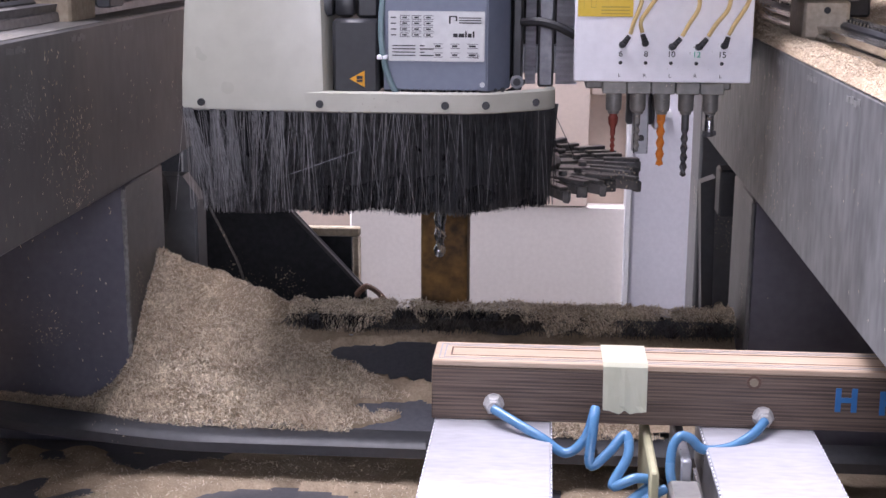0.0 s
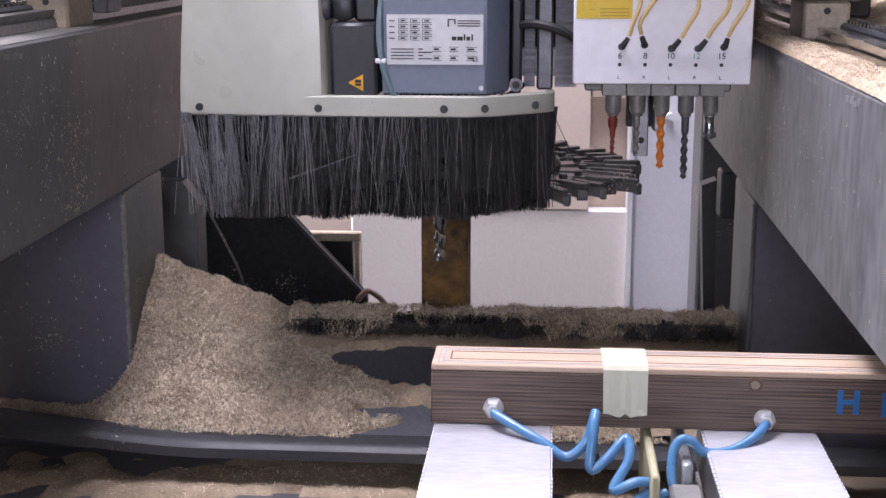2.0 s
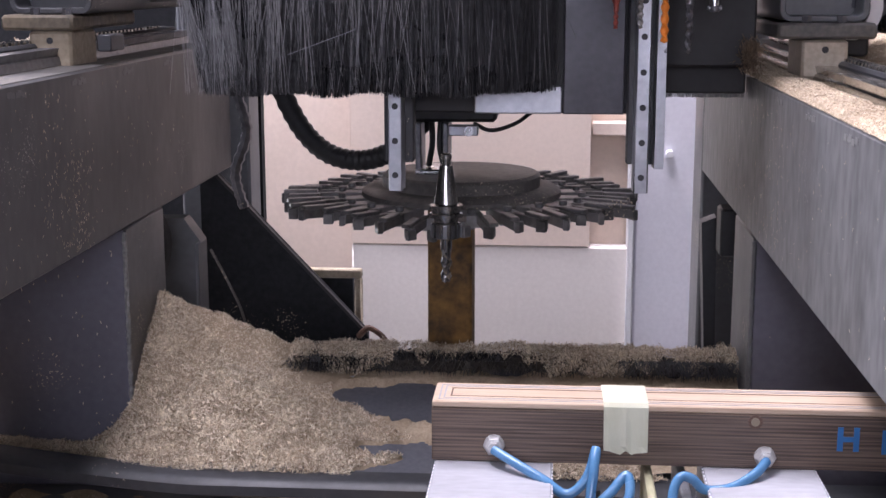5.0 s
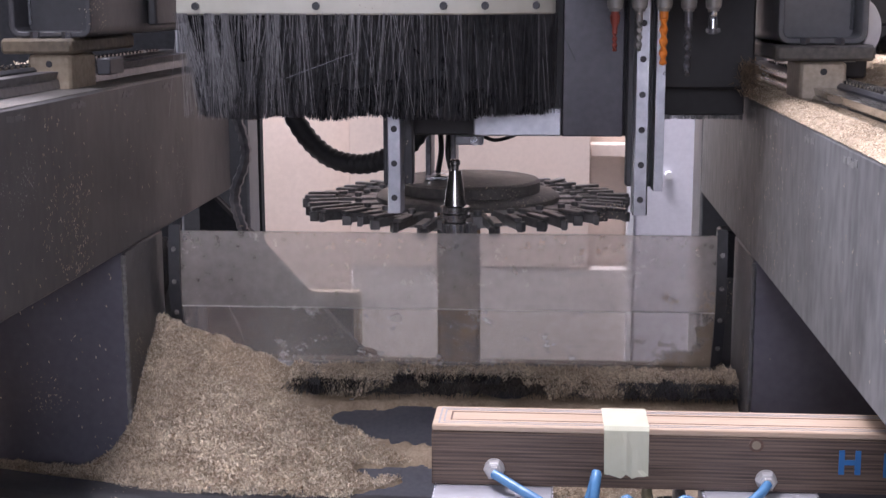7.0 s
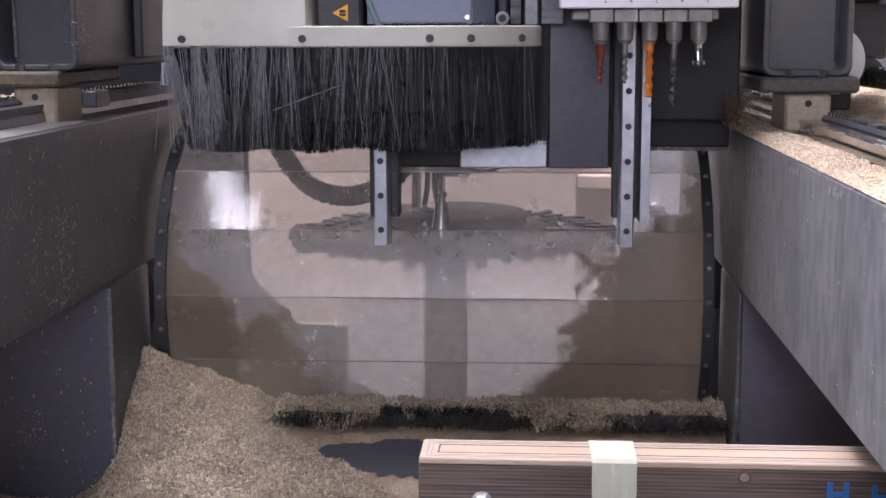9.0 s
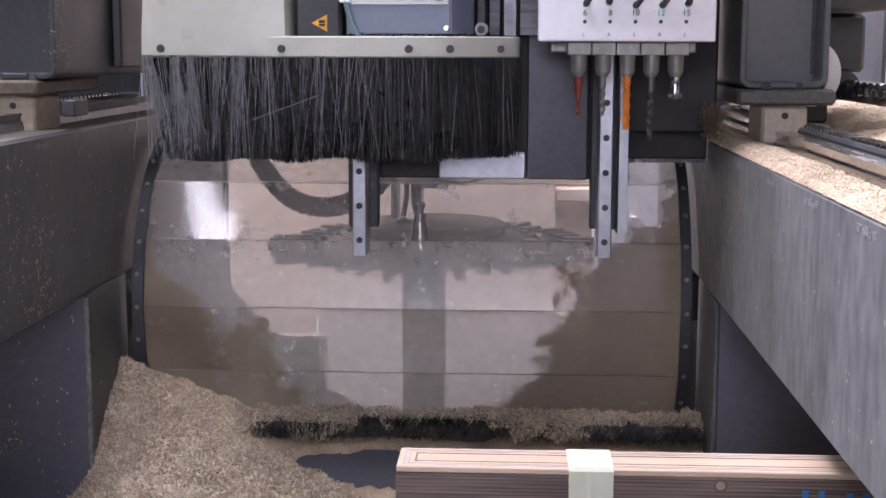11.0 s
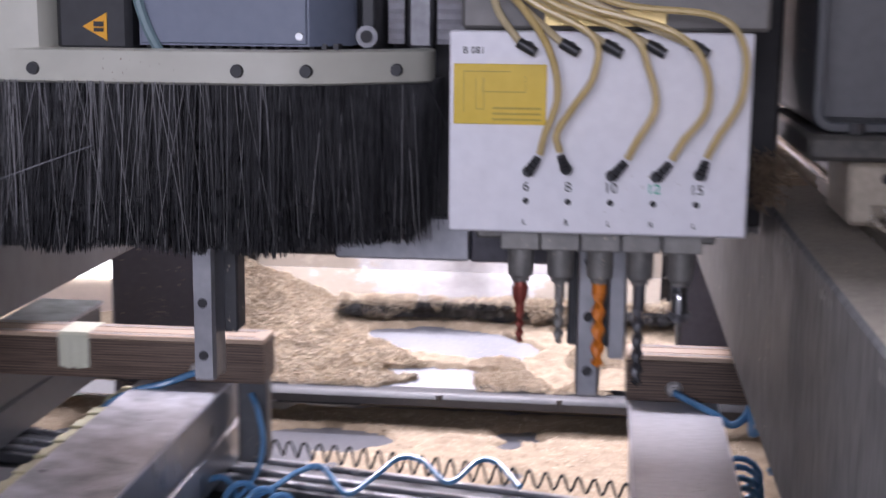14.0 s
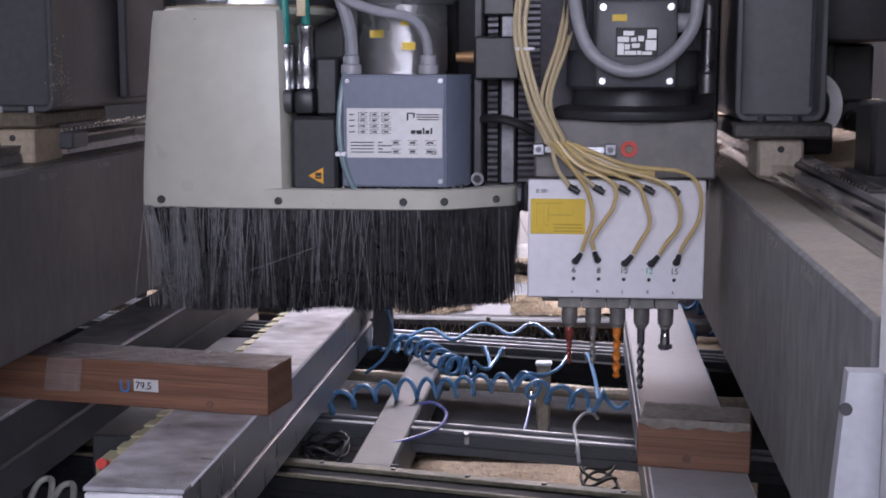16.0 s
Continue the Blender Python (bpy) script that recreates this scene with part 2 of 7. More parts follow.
# pale bristle colour: some dust, and the sheen painted in
GREY_BRISTLE = mat("dusty_sheen_bristle", (0.08, 0.08, 0.085), (0.44, 0.436, 0.448), 0.35, island=True, bump=0, spec=0.6)
DUSTY_CORE = mat("felted_dust", (0.012, 0.011, 0.011), (0.060, 0.050, 0.042), 0.9, coarse=30, fine=200, bump=0.8)
DUSTY_BRISTLE = mat("dusty_bristle", (0.012, 0.012, 0.012), (0.17, 0.155, 0.135), 0.6, island=True, bump=0)


def laminated(name, dark, light, step):
    m, n, l, p = shader(name)
    tc = n.new("ShaderNodeTexCoord")
    sep = n.new("ShaderNodeSeparateXYZ")
    l.new(tc.outputs["Object"], sep.inputs[0])
    warp = n.new("ShaderNodeTexNoise")
    warp.inputs["Scale"].default_value = 3
    l.new(tc.outputs["Object"], warp.inputs[0])
    ma = n.new("ShaderNodeMath")
    ma.operation = "MULTIPLY_ADD"
    ma.inputs[1].default_value = 0.0016
    l.new(warp.outputs[0], ma.inputs[0])
    l.new(sep.outputs[2], ma.inputs[2])
    comb = n.new("ShaderNodeCombineXYZ")
    l.new(ma.outputs[0], comb.inputs[2])
    wave = n.new("ShaderNodeTexWave")
    wave.bands_direction = "Z"
    wave.inputs["Scale"].default_value = 0.314 / step
    wave.inputs["Distortion"].default_value = 0.6
    wave.inputs["Detail"].default_value = 2
    l.new(comb.outputs[0], wave.inputs[0])
    grain = n.new("ShaderNodeTexNoise")
    mp = n.new("ShaderNodeMapping")
    mp.inputs["Scale"].default_value = (4, 40, 260)
    grain.inputs["Scale"].default_value, grain.inputs["Detail"].default_value = 3, 5
    l.new(tc.outputs["Object"], mp.inputs[0])
    l.new(mp.outputs[0], grain.inputs[0])
    mul = n.new("ShaderNodeMath")
    mul.operation = "MULTIPLY_ADD"
    mul.inputs[1].default_value = 0.16
    l.new(wave.outputs[1], mul.inputs[0])
    l.new(grain.outputs[0], mul.inputs[2])
    rng = n.new("ShaderNodeMapRange")
    rng.inputs["From Min"].default_value, rng.inputs["From Max"].default_value = 0.38, 0.78
    l.new(mul.outputs[0], rng.inputs[0])
    mix = n.new("ShaderNodeMix")
    mix.data_type = "RGBA"
    mix.inputs[6].default_value, mix.inputs[7].default_value = (*dark, 1), (*light, 1)
    l.new(rng.outputs[0], mix.inputs[0])
    l.new(mix.outputs[2], p.inputs["Base Color"])
    p.inputs["Roughness"].default_value = 0.55
    bp = n.new("ShaderNodeBump")
    bp.inputs["Strength"].default_value, bp.inputs["Distance"].default_value = 0.2, 0.0006
    l.new(wave.outputs[1], bp.inputs["Height"])
    l.new(bp.outputs[0], p.inputs["Normal"])
    return m


LAMINATE = laminated("laminated_brown_wood", (0.055, 0.036, 0.028), (0.205, 0.142, 0.106), 0.0037)
PINE_LAMINATE = laminated("laminated_red_pine", (0.135, 0.060, 0.036), (0.245, 0.125, 0.075), 0.027)


def plexi(name):
    """Dusty clear sheet: clear plastic with a gloss, partly hidden by a film of white and brown dust."""
    m, n, l, p = shader(name)
    n.remove(p)
    out = n["Material Output"]
    tc = n.new("ShaderNodeTexCoord")
    clear, gloss, film = n.new("ShaderNodeBsdfTransparent"), n.new("ShaderNodeBsdfGlossy"), n.new("ShaderNodeBsdfDiffuse")
    clear.inputs[0].default_value = (0.95, 0.935, 0.92, 1)
    gloss.inputs["Roughness"].default_value = 0.15
    m1, m2 = n.new("ShaderNodeMixShader"), n.new("ShaderNodeMixShader")
    m1.inputs[0].default_value = 0.042
    l.new(clear.outputs[0], m1.inputs[1])
    l.new(gloss.outputs[0], m1.inputs[2])
    big, small = n.new("ShaderNodeTexNoise"), n.new("ShaderNodeTexNoise")
    big.inputs["Scale"].default_value, big.inputs["Detail"].default_value, big.inputs["Roughness"].default_value = 5.4, 13, 0.77
    small.inputs["Scale"].default_value, small.inputs["Detail"].default_value = 60, 4
    for t in (big, small):
        l.new(tc.outputs["Object"], t.inputs[0])
    sep = n.new("ShaderNodeSeparateXYZ")
    l.new(tc.outputs["Object"], sep.inputs[0])
    side = n.new("ShaderNodeMath")
    side.operation = "ABSOLUTE"
    l.new(sep.outputs[0], side.inputs[0])
    brown = n.new("ShaderNodeMath")
    brown.operation = "MULTIPLY_ADD"
    brown.inputs[1].default_value = 1.5
    slope = n.new("ShaderNodeMath")
    slope.operation = "MULTIPLY_ADD"
    slope.inputs[1].default_value = -0.92
    l.new(sep.outputs[2], slope.inputs[0])
    l.new(side.outputs[0], slope.inputs[2])
    lean = n.new("ShaderNodeMath")
    lean.operation = "MULTIPLY_ADD"
    lean.inputs[1].default_value = 0.10
    l.new(sep.outputs[0], lean.inputs[0])
    l.new(slope.outputs[0], lean.inputs[2])
    l.new(lean.outputs[0], brown.inputs[0])
    l.new(big.outputs[0], brown.inputs[2])
    edge = n.new("ShaderNodeMapRange")
    edge.inputs["From Min"].default_value, edge.inputs["From Max"].default_value = 0.868, 0.892
    l.new(brown.outputs[0], edge.inputs[0])
    col = n.new("ShaderNodeMix")
    col.data_type = "RGBA"
    col.inputs[6].default_value, col.inputs[7].default_value = (0.86, 0.85, 0.855, 1), (0.42, 0.375, 0.315, 1)
    l.new(edge.outputs[0], col.inputs[0])
    l.new(col.outputs[2], film.inputs[0])
    back = n.new("ShaderNodeBsdfTranslucent")
    l.new(col.outputs[2], back.inputs[0])
    film_mix = n.new("ShaderNodeMixShader")
    film_mix.inputs[0].default_value = 0.84
    l.new(film.outputs[0], film_mix.inputs[1])
    l.new(back.outputs[0], film_mix.inputs[2])
    amount = n.new("ShaderNodeMapRange")
    amount.inputs["From Min"].default_value, amount.inputs["From Max"].default_value = 0.3, 0.75
    amount.inputs["To Min"].default_value, amount.inputs["To Max"].default_value = 0.14, 0.22
    l.new(small.outputs[0], amount.inputs[0])
    lower = n.new("ShaderNodeMapRange")
    lower.inputs["From Min"].default_value, lower.inputs["From Max"].default_value = 0.26, -0.20
    lower.inputs["To Max"].default_value = 0.16
    l.new(sep.outputs[2], lower.inputs[0])
    panel, shade = n.new("ShaderNodeObjectInfo"), n.new("ShaderNodeMath")
    shade.operation = "MULTIPLY_ADD"
    shade.inputs[1].default_value = 0.11
    l.new(panel.outputs["Random"], shade.inputs[0])
    l.new(amount.outputs[0], shade.inputs[2])
    settled = n.new("ShaderNodeMath")
    l.new(shade.outputs[0], settled.inputs[0])
    l.new(lower.outputs[0], settled.inputs[1])
    more = n.new("ShaderNodeMath")
    more.operation = "MULTIPLY_ADD"
    more.inputs[1].default_value = 0.42
    l.new(edge.outputs[0], more.inputs[0])
    l.new(settled.outputs[0], more.inputs[2])
    grain = n.new("ShaderNodeTexNoise")
    grain.inputs["Scale"].default_value, grain.inputs["Detail"].default_value, grain.inputs["Roughness"].default_value = 17, 8, 0.75
    l.new(tc.outputs["Object"], grain.inputs[0])
    spots = n.new("ShaderNodeMapRange")
    spots.inputs["From Min"].default_value, spots.inputs["From Max"].default_value = 0.60, 0.64
    spots.inputs["To Max"].default_value = 0.30
    l.new(grain.outputs[0], spots.inputs[0])
    total = n.new("ShaderNodeMath")
    total.operation = "ADD"
    total.use_clamp = True
    l.new(more.outputs[0], total.inputs[0])
    l.new(spots.outputs[0], total.inputs[1])
    l.new(total.outputs[0], m2.inputs[0])
    l.new(m1.outputs[0], m2.inputs[1])
    l.new(film_mix.outputs[0], m2.inputs[2])
    l.new(m2.outputs[0], out.inputs[0])
    return m


PLEXI = plexi("dusty_clear_plastic")


def film(name, paleness):
    m, n, l, p = shader(name)
    clear, mix = n.new("ShaderNodeBsdfTransparent"), n.new("ShaderNodeMixShader")
    p.inputs["Base Color"].default_value, p.inputs["Roughness"].default_value = (0.66, 0.63, 0.64, 1), 0.12
    noise, span = n.new("ShaderNodeTexNoise"), n.new("ShaderNodeMapRange")
    noise.inputs["Scale"].default_value, noise.inputs["Detail"].default_value = 38, 6
    span.inputs["From Min"].default_value, span.inputs["From Max"].default_value = 0.35, 0.68
    span.inputs["To Min"].default_value, span.inputs["To Max"].default_value = paleness * 0.35, paleness * 1.5
    l.new(noise.outputs[0], span.inputs[0])
    l.new(span.outputs[0], mix.inputs[0])
    l.new(clear.outputs[0], mix.inputs[1])
    l.new(p.outputs[0], mix.inputs[2])
    l.new(mix.outputs[0], n["Material Output"].inputs[0])
    return m


# the wrapping film's strong pale mix imitates daylight reflected off it
FILM, CLEAR_TAPE = film("glare_pale_film", 0.62), film("crumpled_clear_tape", 0.20)
GLASS, _n, _l, _p = shader("clear_plastic_cover")
_p.inputs["Transmission Weight"].default_value, _p.inputs["Roughness"].default_value, _p.inputs["IOR"].default_value = 1.0, 0.06, 1.28
_p.inputs["Base Color"].default_value = (0.86, 0.87, 0.88, 1)

DAYLIGHT, _n, _l, _p = shader("daylight_pane")
_p.inputs["Emission Color"].default_value, _p.inputs["Emission Strength"].default_value = (0.92, 0.93, 1.0, 1), 7.0

# ---------------------------------------------------------------- mesh helpers
ORIGIN = {}


def thing(name, label, category, at=(0, 0, 0), group="", kind=""):
    ob = new(name)
    ob.empty_display_size = 0.02
    ob.location = at
    ORIGIN[ob.name] = Vector(at)
    return tagged(ob, label, category, group, kind)


def finish(name, bm, material, smooth):
    me = bpy.data.meshes.new(name)
    if smooth:
        for f in bm.faces:
            f.smooth = True
    bm.to_mesh(me)
    bm.free()
    me.materials.append(material)
    if smooth and smooth != "all":
        me.set_sharp_from_angle(angle=radians(38))
    return me


def part(name, bm, material, parent, label="", smooth=True):
    """Links a bmesh, given in world places at the clip's start, as one mesh under a thing or a part."""
    o = ORIGIN[parent.name]
    bmesh.ops.translate(bm, vec=-o, verts=bm.verts)
    ob = new(name, finish(name, bm, material, smooth))
    ob.parent = parent
    ORIGIN[ob.name] = o
    if label:
        tagged(ob, label)
    return ob


def solo(name, bm, material, label, category, at=(0, 0, 0), group="", kind="", smooth=True):
    """A thing, or a piece of the setting, of a single mesh."""
    bmesh.ops.translate(bm, vec=-Vector(at), verts=bm.verts)
    ob = new(name, finish(name, bm, material, smooth))
    ob.location = at
    ORIGIN[ob.name] = Vector(at)
    return tagged(ob, label, category, group, kind)


def box(bm, x0, x1, y0, y1, z0, z1, bevel=0.0, turn=None, seg=1):
    c = Vector(((x0 + x1) / 2, (y0 + y1) / 2, (z0 + z1) / 2))
    m = Matrix.Translation(c) @ (turn or Matrix()) @ Matrix.Diagonal((x1 - x0, y1 - y0, z1 - z0, 1))
    made = bmesh.ops.create_cube(bm, size=1, matrix=m)
    if bevel:
        edges = list({e for v in made["verts"] for e in v.link_edges})
        bmesh.ops.bevel(bm, geom=edges, offset=bevel, segments=seg, affect="EDGES", profile=0.5)
    return bm


def new_box(*a, **k):
    return box(bmesh.new(), *a, **k)


def cyl(bm, p0, p1, r0, r1=None, seg=16):
    p0, p1 = Vector(p0), Vector(p1)
    d = p1 - p0
    m = Matrix.Translation((p0 + p1) / 2) @ d.to_track_quat("Z", "Y").to_matrix().to_4x4()
    bmesh.ops.create_cone(bm, cap_ends=True, segments=seg, radius1=r0, radius2=r0 if r1 is None else r1, depth=d.length, matrix=m)
    return bm


def new_cyl(*a, **k):
    return cyl(bmesh.new(), *a, **k)


def lathe(bm, profile, centre, seg=32, turn=None):
    """Turns a profile of (radius, height) about the upright axis through centre."""
    rings = []
    for r, z in profile:
        ring = []
        for k in range(seg):
            a = 2 * math.pi * k / seg
            v = Vector((r * math.cos(a), r * math.sin(a), z))
            ring.append(bm.verts.new(Vector(centre) + (turn @ v if turn else v)))
        rings.append(ring)
    for a, b in zip(rings, rings[1:]):
        for k in range(seg):
            bm.faces.new((a[k], a[(k + 1) % seg], b[(k + 1) % seg], b[k]))
    for ring, flip in ((rings[0], True), (rings[-1], False)):
        bm.faces.new(ring[::-1] if flip else ring)
    return bm


def curve(points, steps=8):
    """A smooth line through the points."""
    pts = [Vector(p) for p in points]
    pts = [pts[0] * 2 - pts[1]] + pts + [pts[-1] * 2 - pts[-2]]
    out = []
    for a, b, c, d in zip(pts, pts[1:], pts[2:], pts[3:]):
        for k in range(steps):
            t = k / steps
            out.append(0.5 * (2 * b + (c - a) * t + (2 * a - 5 * b + 4 * c - d) * t * t + (3 * b - a - 3 * c + d) * t ** 3))
    return out + [pts[-2]]


def tube(bm, line, r, seg=8, ribs=0.0):
    line = [Vector(p) for p in line]
    up, rings = Vector((0.123, 0.31, 0.94)), []
    for k, p in enumerate(line):
        d = (line[min(k + 1, len(line) - 1)] - line[max(k - 1, 0)]).normalized()
        side = d.cross(up)
        side = side.normalized() if side.length > 1e-5 else d.orthogonal().normalized()
        up = side.cross(d).normalized()
        rr = r + (ribs if k % 2 else 0)
        rings.append([bm.verts.new(p + rr * (math.cos(a) * side + math.sin(a) * up)) for a in (2 * math.pi * j / seg for j in range(seg))])
    for a, b in zip(rings, rings[1:]):
        for j in range(seg):
            bm.faces.new((a[j], a[(j + 1) % seg], b[(j + 1) % seg], b[j]))
    bm.faces.new(rings[0][::-1])
    bm.faces.new(rings[-1])
    return bm


def new_tube(*a, **k):
    return tube(bmesh.new(), *a, **k)


def prism(bm, outline, axis, lo, hi):
    """Pushes an outline of two coordinates along the axis x, y or z from lo to hi."""
    def at(p, v):
        return {"x": (v, p[0], p[1]), "y": (p[0], v, p[1]), "z": (p[0], p[1], v)}[axis]
    a = [bm.verts.new(at(p, lo)) for p in outline]
    b = [bm.verts.new(at(p, hi)) for p in outline]
    n = len(outline)
    for k in range(n):
        bm.faces.new((a[k], a[(k + 1) % n], b[(k + 1) % n], b[k]))
    bm.faces.new(a[::-1])
    bm.faces.new(b)
    bmesh.ops.recalc_face_normals(bm, faces=bm.faces)
    return bm


def new_prism(*a, **k):
    return prism(bmesh.new(), *a, **k)


def lettering(words, size, at, turn=None, depth=0.0006, align="LEFT", bold=0.0):
    """Words as a mesh that stands in the plane y = const and faces -y."""
    data = bpy.data.curves.new("words", "FONT")
    data.body, data.size, data.extrude, data.align_x, data.offset = words, size, depth, align, bold
    ob = new("words", data)
    me = bpy.data.meshes.new_from_object(ob.evaluated_get(bpy.context.evaluated_depsgraph_get()))
    bpy.data.objects.remove(ob)
    bm = bmesh.new()
    bm.from_mesh(me)
    bpy.data.meshes.remove(me)
    bm.transform(Matrix.Translation(at) @ (turn or Matrix()) @ pose(0, 0, 0, 90, 0, 0))
    return bm


def soup(name, verts, faces, material, parent=None, label="", category="", kind="stuff"):
    me = bpy.data.meshes.new(name)
    me.from_pydata(verts, [], faces)
    me.materials.append(material)
    ob = new(name, me)
    if parent is not None:
        ob.parent = parent
        ORIGIN[ob.name] = ORIGIN[parent.name]
    return tagged(ob, label, category, "", kind)

# ---------------------------------------------------------------- hall
XR, XL, ZB, ZT = 0.388, -0.512, 1.018, 1.237
ZT_LEFT = ZT + 0.020
RNG = np.random.default_rng(7)

solo("floor", new_box(-4, 4, -7, 2.6, -0.1, 0), CONCRETE, "grey dusty concrete workshop floor", "floor", kind="structure")
solo("ceiling", new_box(-4.2, 4.2, -7.2, 2.6, 3.8, 3.95), HALL_PAINT, "grey painted hall ceiling", "ceiling", kind="structure")
solo("wall_back", new_box(-4, 4, 2.25, 2.45, 0, 3.8), PINK_WALL, "pinkish painted wall behind the machine", "wall", kind="structure")
solo("wall_left", new_box(-4.2, -4, -7, 2.45, 0, 3.8), HALL_PAINT, "grey painted hall wall with a window", "wall", kind="structure")
solo("wall_right", new_box(4, 4.2, -7, 2.45, 0, 3.8), HALL_PAINT, "grey painted hall wall", "wall", kind="structure")
solo("wall_front", new_box(-4, 4, -4.7, -4.5, 0, 3.8), HALL_PAINT, "grey painted hall wall behind the machine's front", "wall", kind="structure")
solo("wall_panel", new_box(-0.408, 0.312, 2.19, 2.246, 0.0, 0.70, 0.004), BOARD_WALL, "white flat board standing against the wall", "panel")
solo("wall_panel", new_box(-0.408, 0.204, 2.188, 2.246, 0.702, 1.60, 0.001), PINK_WALL, "pale pinkish upper board against the wall", "panel")
pillar = thing("door_frame", "cool white door leaf with a groove beside the board", "door", (0.4, 2.2, 0.0))
part("leaf", new_box(0.318, 0.62, 2.18, 2.246, 0.0, 2.2, 0.006), LILAC_WALL, pillar)
part("trim", new_box(0.300, 0.316, 2.16, 2.246, 0.0, 2.2, 0.003), WHITE_WALL, pillar)
part("rail", new_box(0.205, 0.300, 2.20, 2.246, 0.985, 1.02, 0.004), PINK_WALL, pillar)
part("knob", new_cyl((0.40, 2.155, 0.945), (0.40, 2.18, 0.945), 0.009), WHITE_WALL, pillar)

window = thing("window_1", "bright daylight window behind the machine", "window", (-1.25, 2.24, 0.9), kind="structure")
part("pane", new_box(-1.70, -0.76, 2.236, 2.240, 0.52, 1.45), DAYLIGHT, window, smooth=False)
for x0, x1, z0, z1 in ((-1.76, -1.70, 0.14, 1.51), (-0.76, -0.70, 0.14, 1.51), (-1.70, -0.76, 0.14, 0.2), (-1.70, -0.76, 1.45, 1.51)):
    part("window_frame", new_box(x0, x1, 2.21, 2.248, z0, z1, 0.004), WHITE_WALL, window)

# side casing that closes the chip trough beyond the beam
solo("side_casing", new_box(0.80, 0.83, 0.60, 1.395, 0.0, 2.3, 0.004), CASING, "white splashed side casing of the machine", "casing")
# darker rear stretch that imitates the shading on the white casing
solo("side_casing", new_box(0.796, 0.83, 1.399, 2.18, 0.0, 2.3, 0.006), DARK_PAINT, "rear stretch of the casing with its shading in the colour", "casing")
solo("side_casing", new_box(0.80, 0.83, -2.28, 0.595, 0.0, 2.3, 0.004), CASING_SHADE_DARK, "dark grey side casing of the machine", "casing")
solo("rear_casing", new_prism([(-2.4, 1.12), (-0.82, 1.12), (-0.80, 0.80), (-0.80, 0.0), (-0.515, 0.0), (-0.515, 1.7), (-2.4, 1.7)], "y", 1.62, 1.65), CASING_SHADE_DARK, "dark grey rear casing of the machine", "casing")
solo("side_casing", new_box(-1.16, -1.12, -1.9, 0.95, 0.0, 1.66, 0.004), CASING_SHADE_DARK, "dark grey side casing of the machine", "casing")
stains = bmesh.new()
for k in range(26):
    y, z = RNG.uniform(0.62, 1.30), 1.34 + 0.30 * RNG.random() ** 1.6
    big = 1.0 if k > 3 else 2.2
    rim = [(0.0012 + 0.0022 * RNG.random()) * big for n in range(8)]
    fan = [stains.verts.new((0.7988, y + rim[n] * math.cos(0.785 * n), z + rim[n] * math.sin(0.785 * n) * (2.4 if n > 4 else 1.3))) for n in range(8)]
    stains.faces.new(fan)
solo("splash_stains", stains, RUST, "small brown stains on the casing", "stain", kind="stuff")

# ---------------------------------------------------------------- bed of the machine


BEAM_END = {XR: -2.28, XL: -1.9}


